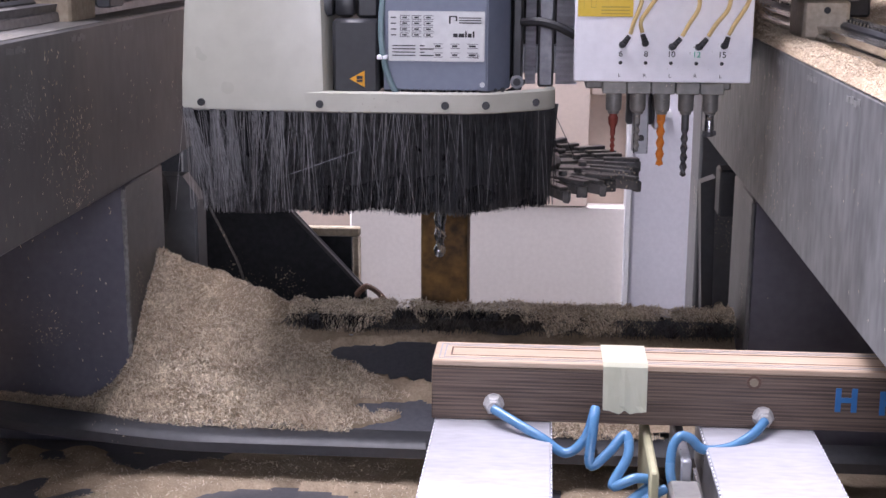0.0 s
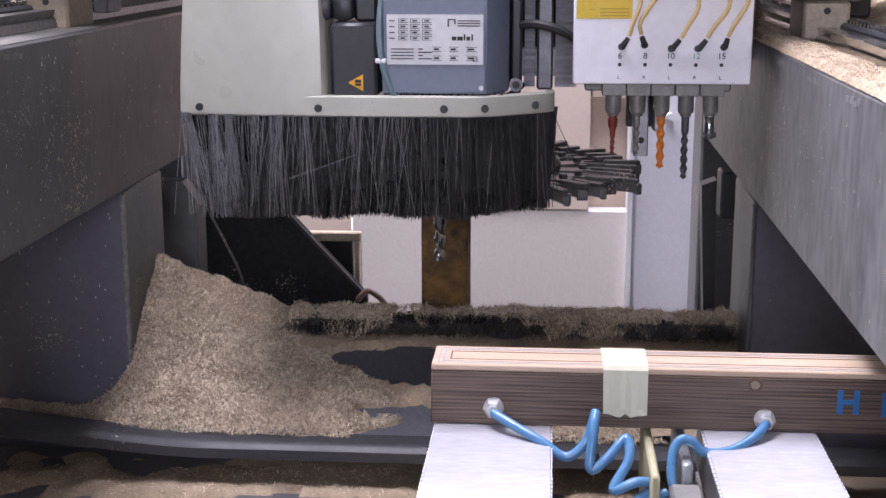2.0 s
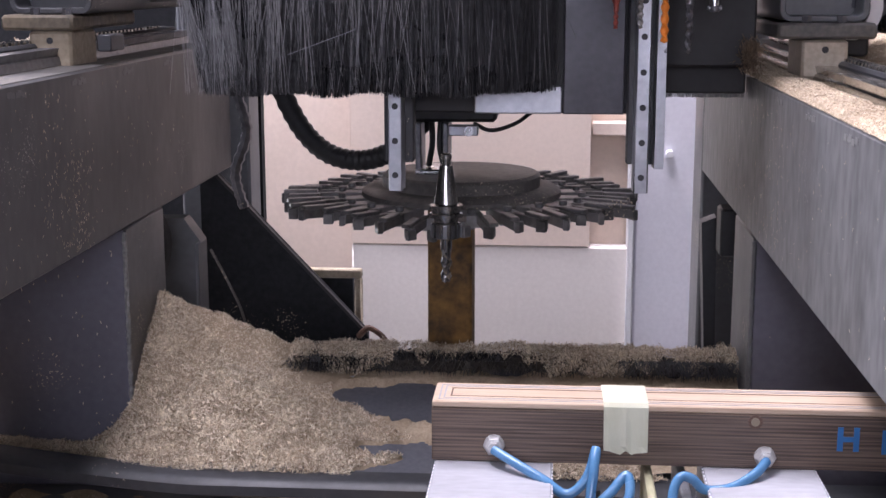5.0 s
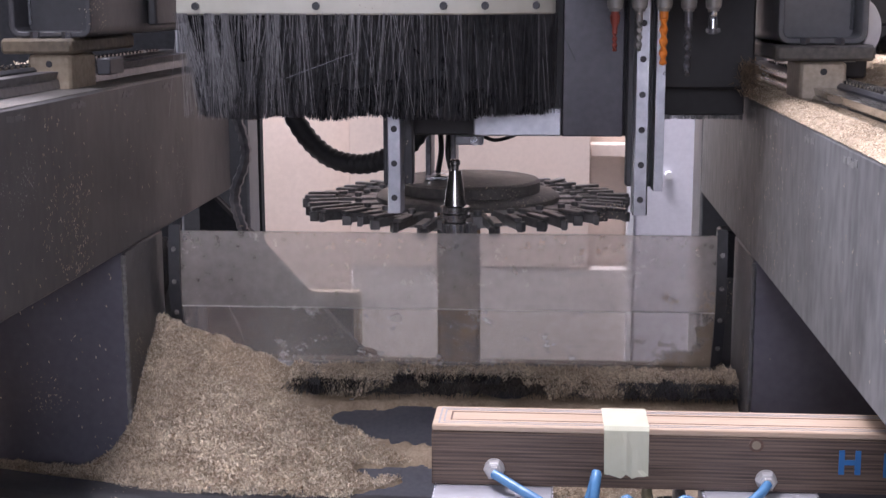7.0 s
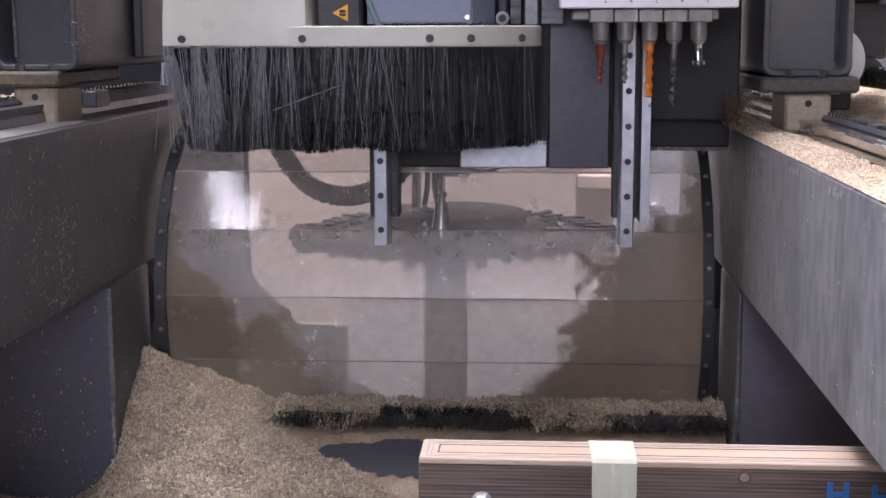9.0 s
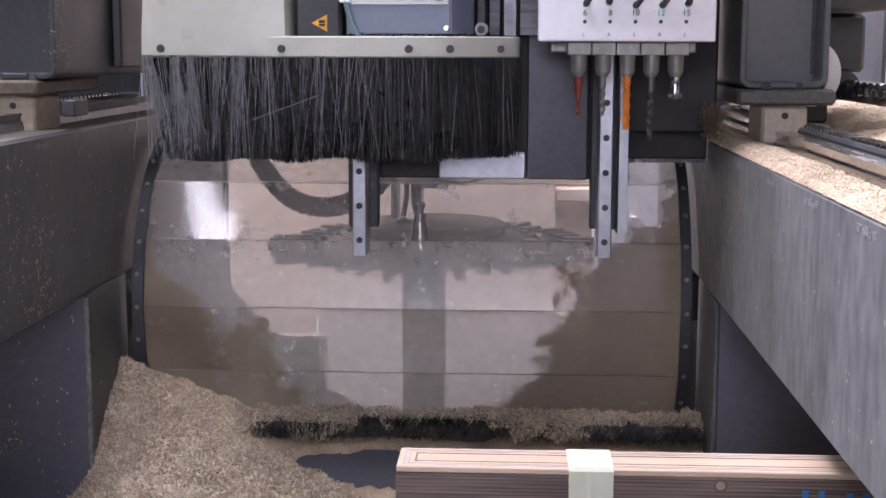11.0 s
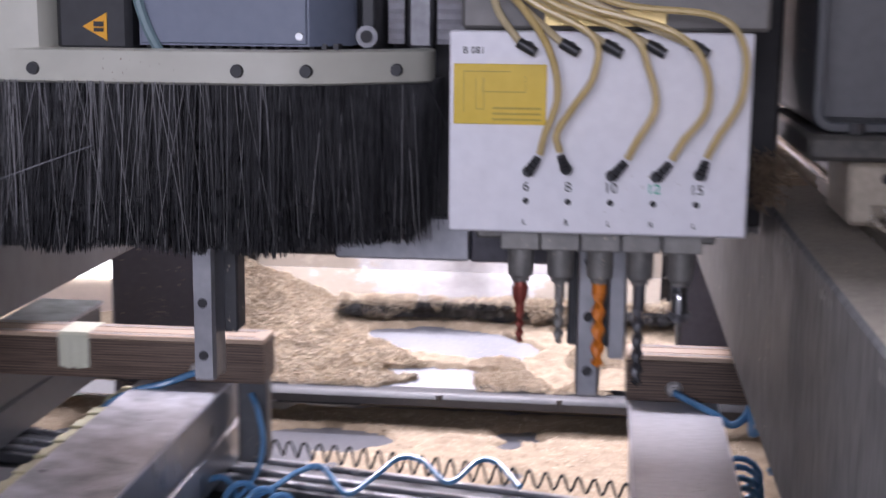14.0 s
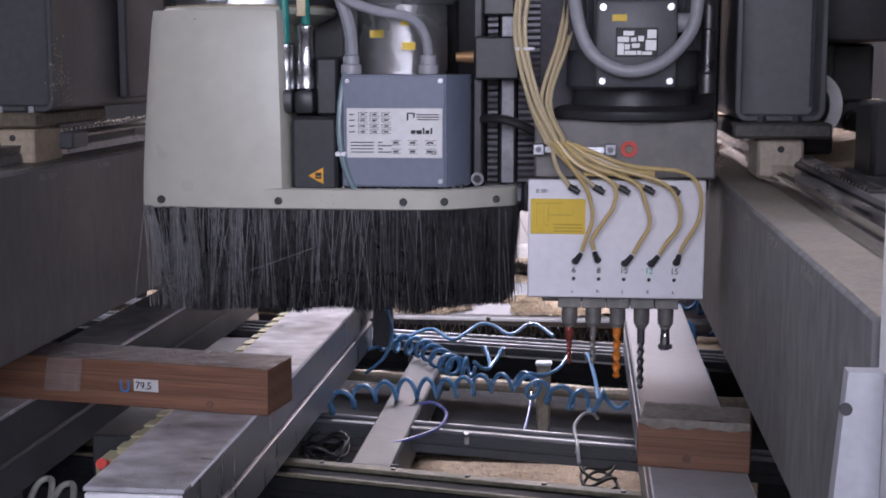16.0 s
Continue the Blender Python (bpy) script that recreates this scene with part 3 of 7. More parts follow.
def side_beam(name, xin, out):
    """A hollow steel side beam: web, top flange, bottom flange, and a leg with its front plate."""
    b = thing(name, "grey painted steel side beam dusted with sawdust", "beam", (xin, 0.0, ZB), group="side beams of the machine")
    o = out
    zt = ZT if o > 0 else ZT_LEFT
    x = lambda d: xin + o * d
    lo, hi = sorted((x(0), x(0.24)))
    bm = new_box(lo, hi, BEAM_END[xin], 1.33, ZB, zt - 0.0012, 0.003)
    # the left web's shade is in its colour; both beams share one paint
    part("web", bm, BEAM_PAINT if o > 0 else SHADED_BEAM_PAINT, b)
    # left top plate carries its shade as a darker colour than the right
    part("top_plate", new_box(*sorted((x(0.003), x(0.24))), BEAM_END[xin], 1.33, zt - 0.001, zt, 0.0004), BEAM_TOP if o > 0 else WORN_DIMMED_TOP, b, "dusty top face with worn pale paint")
    notch = bmesh.new()
    for k in range(16):
        y = 1.1 - 0.21 * k
        for m in range(5):
            y0, dz = y + 0.011 * m + 0.003 * math.sin(7.1 * k + 2.3 * m), 0.0012 * math.sin(5.3 * k + 3.7 * m)
            box(notch, *sorted((x(-0.0004 - 0.00006 * m), x(0.002))), y0, y0 + 0.0135, zt - 0.0175 + dz, zt - 0.0110 + 1.4 * dz)
    part("weld", notch, WELD_PALE if o > 0 else GREY_PAINT, b, "short pale weld seams")
    part("leg", new_box(*sorted((x(0.001), x(0.222))), 0.664, 0.86, 0.0, ZB, 0.003), GREY_PAINT, b)
    part("leg_front", new_box(*sorted((x(0.004), x(0.218))), 0.658, 0.664, 0.0, ZB - 0.001, 0.002), LEG_PAINT, b, "dark violet painted front plate")
    weld = bmesh.new()
    line = [(x(0.002), 0.66 + 0.0015 * math.sin(z * 300), z) for z in np.arange(0.62, 1.015, 0.004)]
    tube(weld, line, 0.0036, 6, 0.0003)
    part("weld", weld, GREY_PAINT if o > 0 else WELD_PALE, b, "rough upright weld seam")
    rail = thing("linear_rail", "steel linear guide rail on a dusty beam", "rail", (x(0.1), 0, zt), group="guide rails")
    # the left rail's darker steel imitates the shade on that side
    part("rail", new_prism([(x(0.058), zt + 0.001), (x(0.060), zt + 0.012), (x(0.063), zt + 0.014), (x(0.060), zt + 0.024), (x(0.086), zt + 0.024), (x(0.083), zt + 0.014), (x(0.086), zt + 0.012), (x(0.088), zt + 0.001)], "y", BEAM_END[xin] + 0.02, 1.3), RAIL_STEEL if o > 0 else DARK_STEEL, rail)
    part("cover_strip", new_prism([(x(0.090), zt + 0.001), (x(0.090), zt + 0.026), (x(0.094), zt + 0.030), (x(0.118), zt + 0.030), (x(0.118), zt + 0.001)], "y", BEAM_END[xin] + 0.02, 1.3), BLACK_PLASTIC, rail, "black cover strip")
    teeth = bmesh.new()
    for k in range(150):
        y = 1.2 - 0.02 * k
        box(teeth, *sorted((x(0.096), x(0.116))), y, y + 0.009, zt + 0.0298, zt + 0.034)
    part("rack", teeth, SCREW_STEEL, rail, "toothed rack on the strip", smooth=False)
    return b


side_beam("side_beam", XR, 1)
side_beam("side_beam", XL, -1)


def flecks(xs, ys, zs, across, label):
    """Tiny flat flecks of dust that cling to an upright face; across is the way they lie on it."""
    n = len(xs)
    c = np.stack([xs, ys, zs], 1)
    turn, ln = RNG.uniform(-0.7, 0.7, n), RNG.uniform(0.0008, 0.0026, n)
    up = np.outer(np.cos(turn) * ln, (0, 0, 1)) + np.outer(np.sin(turn) * ln, across)
    side = np.outer(np.cos(turn), across) * 0.0006 - np.outer(np.sin(turn), (0, 0, 1)) * 0.0006
    v = np.stack([c - up - side, c - up + side, c + up + side, c + up - side], 1).reshape(-1, 3)
    soup("dust_fleck", v.tolist(), (np.arange(n)[:, None] * 4 + [0, 1, 2, 3]).tolist(), FLAKES, None, label, "dust")


fy = np.concatenate([RNG.normal(0.47, 0.035, 170), RNG.normal(0.40, 0.03, 70), RNG.uniform(0.1, 1.0, 110)])
fz = np.concatenate([RNG.uniform(1.02, 1.16, 170), RNG.uniform(1.06, 1.235, 70), RNG.uniform(1.03, 1.235, 110)])
flecks(np.full(350, XL + 0.0006), fy, fz, (0, 1, 0), "pale flecks of dust clinging to the beam's side")
gy = np.concatenate([RNG.normal(0.55, 0.10, 120), RNG.uniform(-0.7, 1.0, 140)])
flecks(np.full(260, XR - 0.0006), gy, RNG.uniform(1.03, 1.21, 260), (0, 1, 0), "pale flecks of dust clinging to the beam's side")
flecks(RNG.uniform(-0.71, -0.53, 60), np.full(60, 0.6573), RNG.uniform(0.66, 1.0, 60), (1, 0, 0), "pale flecks of dust on the leg's front plate")

screw = thing("ball_screw", "shiny steel ball screw along the beam", "screw", (0.60, 0, 1.315))
def helix_rod(x, z, y0, y1, r, deep, pitch):
    """A threaded rod along y: a tube whose radius follows a rounded screw profile."""
    ys = np.arange(y0, y1, pitch / 14)
    seg = 16
    a = np.linspace(0, 2 * np.pi, seg, endpoint=False)
    rr = r - deep * (0.5 + 0.5 * np.cos(2 * np.pi * ys[:, None] / pitch + a[None, :])) ** 0.6
    px, pz = x + rr * np.cos(a), z + rr * np.sin(a)
    verts = np.stack([px, np.repeat(ys[:, None], seg, 1), pz], 2).reshape(-1, 3)
    bm = bmesh.new()
    vs = [bm.verts.new(v) for v in verts]
    for i in range(len(ys) - 1):
        for j in range(seg):
            k = (j + 1) % seg
            bm.faces.new((vs[i * seg + j], vs[i * seg + k], vs[i * seg + seg + k], vs[i * seg + seg + j])).smooth = True
    bmesh.ops.recalc_face_normals(bm, faces=bm.faces)
    return bm


part("thread", helix_rod(0.60, 1.309, -1.45, 1.2, 0.0165, 0.0052, 0.036), SCREW_STEEL, screw, smooth="all")
part("core", new_cyl((0.60, 1.25, 1.309), (0.60, -1.5, 1.309), 0.0108), DARK_STEEL, screw)
part("bearing", new_box(0.555, 0.645, 1.2, 1.3, ZT, 1.37, 0.006), DARK_PAINT, screw)
part("bearing", new_box(0.535, 0.645, -1.53, -1.43, ZT + 0.001, 1.350, 0.006), BLACK_PLASTIC, screw, "black bearing block")
part("bearing_foot", new_box(0.525, 0.655, -1.55, -1.41, ZT + 0.0005, ZT + 0.028, 0.004), BLACK_PLASTIC, screw)

# gusset, small cabinet and pipes behind the left leg
gusset = thing("rear_gusset", "black triangular steel gusset of the machine frame", "bracket", (-0.5, 1.25, 0.6))
part("plate", new_prism([(-0.60, 1.03), (-0.500, 0.927), (-0.262, 0.671), (-0.262, 0.0), (-0.60, 0.0)], "y", 1.42, 1.432), CASING_SHADE_DARK, gusset)
part("rim", new_prism([(-0.60, 1.030), (-0.500, 0.927), (-0.262, 0.671), (-0.262, 0.662), (-0.504, 0.922), (-0.60, 1.021)], "y", 1.408, 1.4195), GUSSET_PAINT, gusset, "worn slanting rim")
upright = thing("rear_upright", "grey steel upright beside the gusset", "upright", (-0.56, 1.05, 0.6))
part("post", new_prism([(-0.60, 0.0), (-0.50, 0.0), (-0.497, 0.93), (-0.525, 0.97), (-0.60, 0.97)], "y", 1.02, 1.06), GREY_PAINT, upright)
part("edge", new_box(-0.502, -0.496, 1.0, 1.06, 0.0, 0.93, 0.002), COLUMN_PAINT, upright)
cab = thing("small_cabinet", "small grey dusty steel box behind the gusset", "cabinet", (-0.29, 1.45, 0.7))
part("body", new_box(-0.44, -0.304, 1.524, 1.57, 0.0, 0.7605, 0.004), CASING_SHADE_DARK, cab)
part("top", new_box(-0.445, -0.286, 1.50, 1.522, 0.762, 0.781, 0.003), DUSTY_BLOCK, cab, "dusty top")
part("side", new_box(-0.302, -0.286, 1.50, 1.522, 0.0, 0.7615, 0.003), DUSTY_BLOCK, cab, "dusty side edge")
solo("cable", new_tube(curve([(-0.280, 1.41, 0.662), (-0.268, 1.39, 0.678), (-0.256, 1.38, 0.688), (-0.242, 1.38, 0.682), (-0.226, 1.38, 0.668), (-0.214, 1.38, 0.645), (-0.210, 1.38, 0.60)]), 0.0055, 8, 0.0012), BAKELITE, "dusty brown cable hanging behind the brush strip", "cable")
solo("cable", new_tube(curve([(-0.50, 1.1, 0.90), (-0.47, 1.1, 0.84), (-0.445, 1.1, 0.78), (-0.43, 1.1, 0.70)]), 0.0022), WORN_DIMMED_TOP, "thin grey cable beside the gusset", "cable")
solo("hanging_hose", new_tube(curve([(-0.56, 0.95, 1.0), (-0.535, 0.93, 0.95), (-0.55, 0.93, 0.89), (-0.59, 0.95, 0.86)]), 0.014), BLACK_RUBBER, "black rubber hose in the dark gap", "hose")
solo("wiring", new_tube(curve([(-0.505, 1.36, 1.16), (-0.49, 1.37, 1.08), (-0.515, 1.37, 1.0), (-0.50, 1.37, 0.93)]), 0.009, 7, 0.003), DARK_STEEL, "dusty dark cable bundle at the beam's end", "cable")
solo("rear_column", new_box(-0.66, -0.515, 1.5, 1.6, 0.0, 1.6, 0.006), COLUMN_PAINT, "grey steel column behind the beam", "column")
solo("rear_column", new_box(0.40, 0.52, 1.45, 1.6, 0.0, 1.6, 0.006), GREY_PAINT, "grey steel column behind the beam", "column")
solo("black_strut", new_prism([(0.365, 0.96), (0.39, 0.97), (0.395, 0.74), (0.378, 0.70)], "y", 1.1, 1.14), BLACK_PLASTIC, "black slanted strut beside the leg", "strut")
solo("switch_box", new_box(0.385, 0.43, 1.0, 1.06, 0.92, 1.0, 0.004), BLACK_PLASTIC, "small black switch box on the leg", "switch")

# tray, ridge and lower floor


def tray_z(y):
    return 0.70 + 0.357 * (y - 0.53)


solo("tray_sheet", new_prism([(0.53, 0.70), (0.745, 0.777), (0.745, 0.770), (0.53, 0.693)], "x", XL + 0.001, XR - 0.001), SHEET, "grey steel chute sheet dusted with sawdust", "sheet")
solo("seam_screw", new_cyl((-0.193, 0.735, 0.772), (-0.193, 0.733, 0.782), 0.004), STEEL, "small steel screw in the sheet", "screw")
solo("lip", new_box(XL + 0.002, XR - 0.002, 0.7455, 0.775, 0.758, 0.770, 0.001), BEAM_TOP, "dusty beige sheet lip under the brush strip", "lip")
ridge = thing("tray_edge", "dark grey folded steel edge of the chute", "edge", (0, 0.5, 0.68))
fold = bmesh.new()
FOLD = [(0.490, 0.676), (0.490, 0.690), (0.496, 0.696), (0.506, 0.699), (0.533, 0.700), (0.533, 0.692), (0.508, 0.691), (0.502, 0.687), (0.499, 0.676)]


def edge_rise(x):
    return 0.004 + 0.028 * max(0.0, min(1.0, (-0.38 - x) / 0.30)) ** 1.3


rows = [[fold.verts.new((x, y, z + edge_rise(x))) for y, z in FOLD] for x in np.linspace(-1.4, 0.62, 60)]
for a, b in zip(rows, rows[1:]):
    for k in range(len(FOLD)):
        n = (k + 1) % len(FOLD)
        fold.faces.new((a[k], a[n], b[n], b[k]))
bmesh.ops.recalc_face_normals(fold, faces=fold.faces)
part("fold", fold, DARK_PAINT, ridge)

part("bolt", new_cyl((-0.05, 0.49, 0.695), (-0.05, 0.487, 0.706), 0.006), BLACK_PLASTIC, ridge)
part("bolt", new_cyl((0.17, 0.49, 0.695), (0.17, 0.487, 0.706), 0.005), BLACK_PLASTIC, ridge)
solo("lower_sheet", new_box(-1.5, 0.66, -2.2, 0.64, 0.618, 0.63), SHEET, "grey steel floor sheet under the consoles", "sheet", kind="structure")
solo("front_sill", new_box(-1.5, 0.66, 0.60, 0.64, 0.3, 0.6175), DARK_PAINT, "dark frame under the chute edge", "frame", kind="structure")


def nz(x, y, s, k=0.0):
    return noise.noise((x * s, y * s, k))


def bare(x, y):
    """True where the chute sheet lies bare."""
    w = 0.018 * nz(x, y, 22, 3) + 0.012 * nz(x, y, 60, 5)
    a = ((x + 0.045) / 0.172) ** 2 + ((y - 0.676 + 0.10 * (x + 0.045)) / (0.050 + 0.4 * w)) ** 2 < 1 + 9 * w
    b = ((x + 0.055) / 0.115) ** 2 + ((y - 0.580) / (0.018 + 0.5 * w)) ** 2 < 1
    c = -0.165 < x < 0.015 and y < 0.536 + 0.40 * min(x + 0.165, 0.11) - max(0, x + 0.02) + 0.5 * w
    return a or b or c or y > 0.765 and x > -0.26


def pile_z(x, y):
    if bare(x, y):
        return tray_z(y) - 0.004 - (3.0 * (y - 0.74) if y > 0.74 else 0)
    heap = 0.889 - 0.39 * (max(x, XL) - XL) - 0.80 * abs(0.815 - y)
    if x < XL:
        floor_z = 0.669 + 0.8 * edge_rise(x) + 0.012 * max(0, 1 - abs(y - 0.60) / 0.06) * (1 - 0.7 * nz(x, y, 9))
        heap = floor_z + max(0, heap - floor_z) * max(0, 1 - (XL - x) / 0.10) ** 2.2
    thin = tray_z(y) + 0.006 + 0.008 * (nz(x, y, 12, 1) + 0.3)
    if x < XL:
        thin = 0.666 + 0.6 * edge_rise(x)
    if y > 0.765:
        thin = tray_z(y) - 0.9 * (y - 0.765) - 0.012
    k = 0.018
    h = max(k - abs(heap - thin), 0) / k
    z = max(heap, thin) + h * h * k * 0.25
    return z + 0.010 * nz(x, y, 16, 2) * min(1, max(0, (z - thin) * 20)) + 0.004 * nz(x, y, 55, 4) + 0.002 * nz(x, y, 130, 6)


def bed(name, fn, x0, x1, y0, y1, nx, ny, label, keep=None):
    bm = bmesh.new()
    grid = [[bm.verts.new((x, y, fn(x, y))) for x in np.linspace(x0, x1, nx)] for y in np.linspace(y0, y1, ny)]
    for a, b in zip(grid, grid[1:]):
        for k in range(nx - 1):
            bm.faces.new((a[k], a[k + 1], b[k + 1], b[k]))
    return solo(name, bm, CHIPS, label, "sawdust", kind="stuff", smooth="all")


def flakes(name, xs, ys, zs, size, label, parent=None, tilt=0.75):
    """Curled shavings, each of two small faces, strewn at the given places."""
    n = len(xs)
    ln = size * RNG.uniform(0.4, 1.35, n)
    wd = ln * RNG.uniform(0.09, 0.20, n)
    az, pt, rl = RNG.uniform(0, 2 * np.pi, n), RNG.normal(0, tilt, n), RNG.normal(0, tilt, n)
    d = np.stack([np.cos(az) * np.cos(pt), np.sin(az) * np.cos(pt), np.sin(pt)], 1)
    s0 = np.stack([-np.sin(az), np.cos(az), np.zeros(n)], 1)
    u0 = np.cross(d, s0)
    s = s0 * np.cos(rl)[:, None] + u0 * np.sin(rl)[:, None]
    u = np.cross(d, s)
    c = np.stack([xs, ys, zs], 1)
    bend = (ln * RNG.uniform(-0.38, 0.38, n))[:, None] * u
    a, h = d * (ln / 2)[:, None], s * (wd / 2)[:, None]
    v = np.stack([c - a - h, c - a + h, c + bend - h, c + bend + h, c + a - h, c + a + h], 1).reshape(-1, 3)
    k = np.arange(n)[:, None] * 6
    f = np.concatenate([k + [0, 1, 3, 2], k + [2, 3, 5, 4]])
    return soup(name, v.tolist(), f.tolist(), FLAKES, parent, label, "shavings")


bed("sawdust_pile", pile_z, -1.1, XR - 0.002, 0.534, 0.90, 300, 100, "pale sawdust heap lying against the leg on the chute")
px, py = RNG.uniform(-0.95, XR - 0.004, 260000), RNG.uniform(0.520, 0.86, 260000)
ok = np.array([not bare(x, y) and not (x < XL and y > 0.656) and not (y > 0.775 and x > -0.30) and not (y > 0.712 and x > -0.27) and (x < -0.22 or nz(x, y, 10, 77) + 0.25 > 0.5 * (y - 0.53) / 0.2) for x, y in zip(px, py)])
px, py = px[ok], py[ok]
flakes("loose_shavings", px, py, np.array([pile_z(x, y) for x, y in zip(px, py)]) + 0.0008, 0.0056, "pale curled wood shavings on the heap")


px, py = RNG.uniform(-0.62, -0.05, 46000), RNG.uniform(0.528, 0.84, 46000)
ok = np.array([not bare(x, y) and y < 0.80 - 0.6 * (x + 0.45) and not (x < XL and y > 0.656) and not (y > 0.712 and x > -0.27) for x, y in zip(px, py)])
px, py = px[ok], py[ok]
flakes("loose_shavings", px, py, np.array([pile_z(x, y) for x, y in zip(px, py)]) + 0.0022, 0.0092, "larger pale curled shavings on the heap", tilt=0.8)


def low_cover(x, y):
    return nz(x * 0.8, y, 7, 11) + 0.5 * nz(x, y, 19, 12) + 0.26 + 0.4 * max(-0.4, min(1.0, (x + 0.30) / 0.25)) - (0.9 if ((x + 0.25) / 0.13) ** 2 + ((y - 0.42) / 0.07) ** 2 < 1 else 0)


def low_z(x, y):
    c = low_cover(x, y)
    return 0.63 + (0.010 * min(1, c * 3) + 0.004 * nz(x, y, 40, 13) if c > 0 else -0.006)


bed("sawdust_layer", low_z, -1.3, 0.6, -1.2, 0.60, 240, 180, "thin sawdust layer on the floor sheet")
px, py = RNG.uniform(-1.0, 0.5, 60000), RNG.uniform(-0.9, 0.58, 60000)
ok = np.array([low_cover(x, y) > 0.0 for x, y in zip(px, py)])
px, py = px[ok], py[ok]
flakes("loose_shavings", px, py, np.array([low_z(x, y) for x, y in zip(px, py)]) + 0.001, 0.006, "fine pale shavings on the floor sheet", tilt=0.4)


def ledge_z(x, y):
    return ZT + (0.0045 + 0.007 * max(0, 1 - ((x - 0.412) / 0.034) ** 2) * (0.75 + 0.5 * nz(x, y, 20, 21)) + 0.0025 * nz(x, y, 34, 23) + 0.001 * nz(x, y, 60, 22)) * max(0.0, min(1, (y + 0.55) * 1.5)) * min(1.0, max(0.0, (x - XR - 0.001) / 0.006)) - 0.0005


bed("sawdust_ridge", ledge_z, XR + 0.0005, 0.444, -0.5, 1.3, 18, 220, "row of sawdust on the beam's top")
px, py = RNG.uniform(XR - 0.0005, 0.444, 40000), RNG.uniform(-0.45, 1.2, 40000)
flakes("loose_shavings", px, py, np.array([ledge_z(x, y) for x, y in zip(px, py)]) + 0.0005, 0.0031, "pale shavings on the beam's top", tilt=0.5)


def trough_z(x, y):
    return ZT + 0.012 + 0.065 * max(0, min(1, (x - 0.54) / 0.24)) ** 1.3 + 0.016 * nz(x, y, 9, 31) + 0.008 * nz(x, y, 30, 32)


bed("sawdust_trough", trough_z, 0.515, 0.80, -1.6, 1.25, 40, 260, "sawdust bank in the trough under the ball screw")
px, py = RNG.uniform(0.52, 0.79, 30000), RNG.uniform(-0.7, 1.1, 30000)
flakes("loose_shavings", px, py, np.array([trough_z(x, y) for x, y in zip(px, py)]) + 0.001, 0.0042, "fine pale shavings in the trough", tilt=0.6)
solo("trough_base", new_box(0.629, 0.80, -1.88, 1.3, ZT - 0.05, ZT, 0.002), DARK_PAINT, "dark trough plate beside the beam", "plate")
px, py = RNG.uniform(-0.75, -0.64, 3500), RNG.uniform(-0.6, 1.1, 3500)
flakes("loose_shavings", px, py, np.full(len(px), ZT_LEFT + 0.004) + RNG.uniform(0, 0.02, len(px)), 0.008, "shavings beside the rail on the beam")

# brush strip above the chute
LIFT = 0.008
strip = thing("brush_strip", "black brush strip caked with sawdust across the chute", "brush", (0.05, 0.75, 0.8))
part("holder", new_box(-0.288, XR - 0.003, 0.752, 0.772, 0.770, 0.792 + LIFT, 0.002), DARK_PAINT, strip)


def bristles(name, line, top, length, count, material, parent, radius=0.00055, spread=0.010, lean=0.03, label="", curl=0.0, flare=0.0, fade=None):
    """Thin three-sided bristles hanging (or standing, with a negative length) along a line in plan."""
    pts = [Vector((*p, 0)) for p in line]
    seg = [(b - a).length for a, b in zip(pts, pts[1:])]
    total, verts, faces = sum(seg), [], []
    o = ORIGIN[parent.name]
    for k in range(count):
        d = RNG.uniform(0, total)
        j = 0
        while d > seg[j] and j < len(seg) - 1:
            d -= seg[j]
            j += 1
        p = pts[j].lerp(pts[j + 1], d / seg[j])
        if fade and RNG.random() > max(0, min(1, (fade - p.x) / 0.36)) ** 1.3 * (0.10 + 2.4 * max(0, noise.noise((p.x * 85, 3.1, 0)) + 0.05)):
            continue
        along = (pts[j + 1] - pts[j]).normalized()
        inward = Vector((-along.y, along.x, 0))
        p = p + inward * RNG.uniform(-spread, spread)
        clump = 0.14 * noise.noise((d * 70 + j * 7, 0.7 * (k % 3), 0)) + RNG.normal(0, lean)
        ln = length * (1.04 - 0.24 * RNG.random() ** 2.4) * (1 + 0.05 * noise.noise((p.x * 30, p.y * 30, 2)))
        way = Vector((along.x * clump, along.y * clump, -1)) + inward * (RNG.normal(curl, lean) + 1.5 * flare * abs(along.y) ** 2 - flare * abs(along.x) ** 4 * min(1, max(0, (-0.10 - p.x) / 0.22)))
        way.x += (0.26 if flare else 0.0) * max(0.0, min(1.0, (-0.29 - p.x) / 0.10))
        way = way.normalized() * ln
        tip = Vector((p.x, p.y, top)) + way
        root = Vector((p.x, p.y, top))
        base = len(verts)
        for q, r in ((root, radius), (tip, radius * 0.7)):
            for a in (0.5, 2.6, 4.7):
                verts.append(q + Vector((r * math.cos(a), r * math.sin(a), 0)) - o)
        for a in range(3):
            b = (a + 1) % 3
            faces.append((base + a, base + b, base + 3 + b, base + 3 + a))
        faces.append((base + 3, base + 4, base + 5))
    return soup(name, [tuple(v) for v in verts], faces, material, parent, label)


def strip_fuzz(x):
    """How thickly the shavings cake the strip: bare and black in the middle and at one end."""
    bare_patch = math.exp(-((x + 0.055) / 0.07) ** 2)
    black_end = 0.30 * max(0.0, min(1.0, (x - 0.20) / 0.04))
    return 0.68 + 0.9 * nz(x, 0, 9, 41) + 0.9 * nz(x, 0, 30, 42) - 0.95 * bare_patch - black_end


cake = bmesh.new()
rows = []
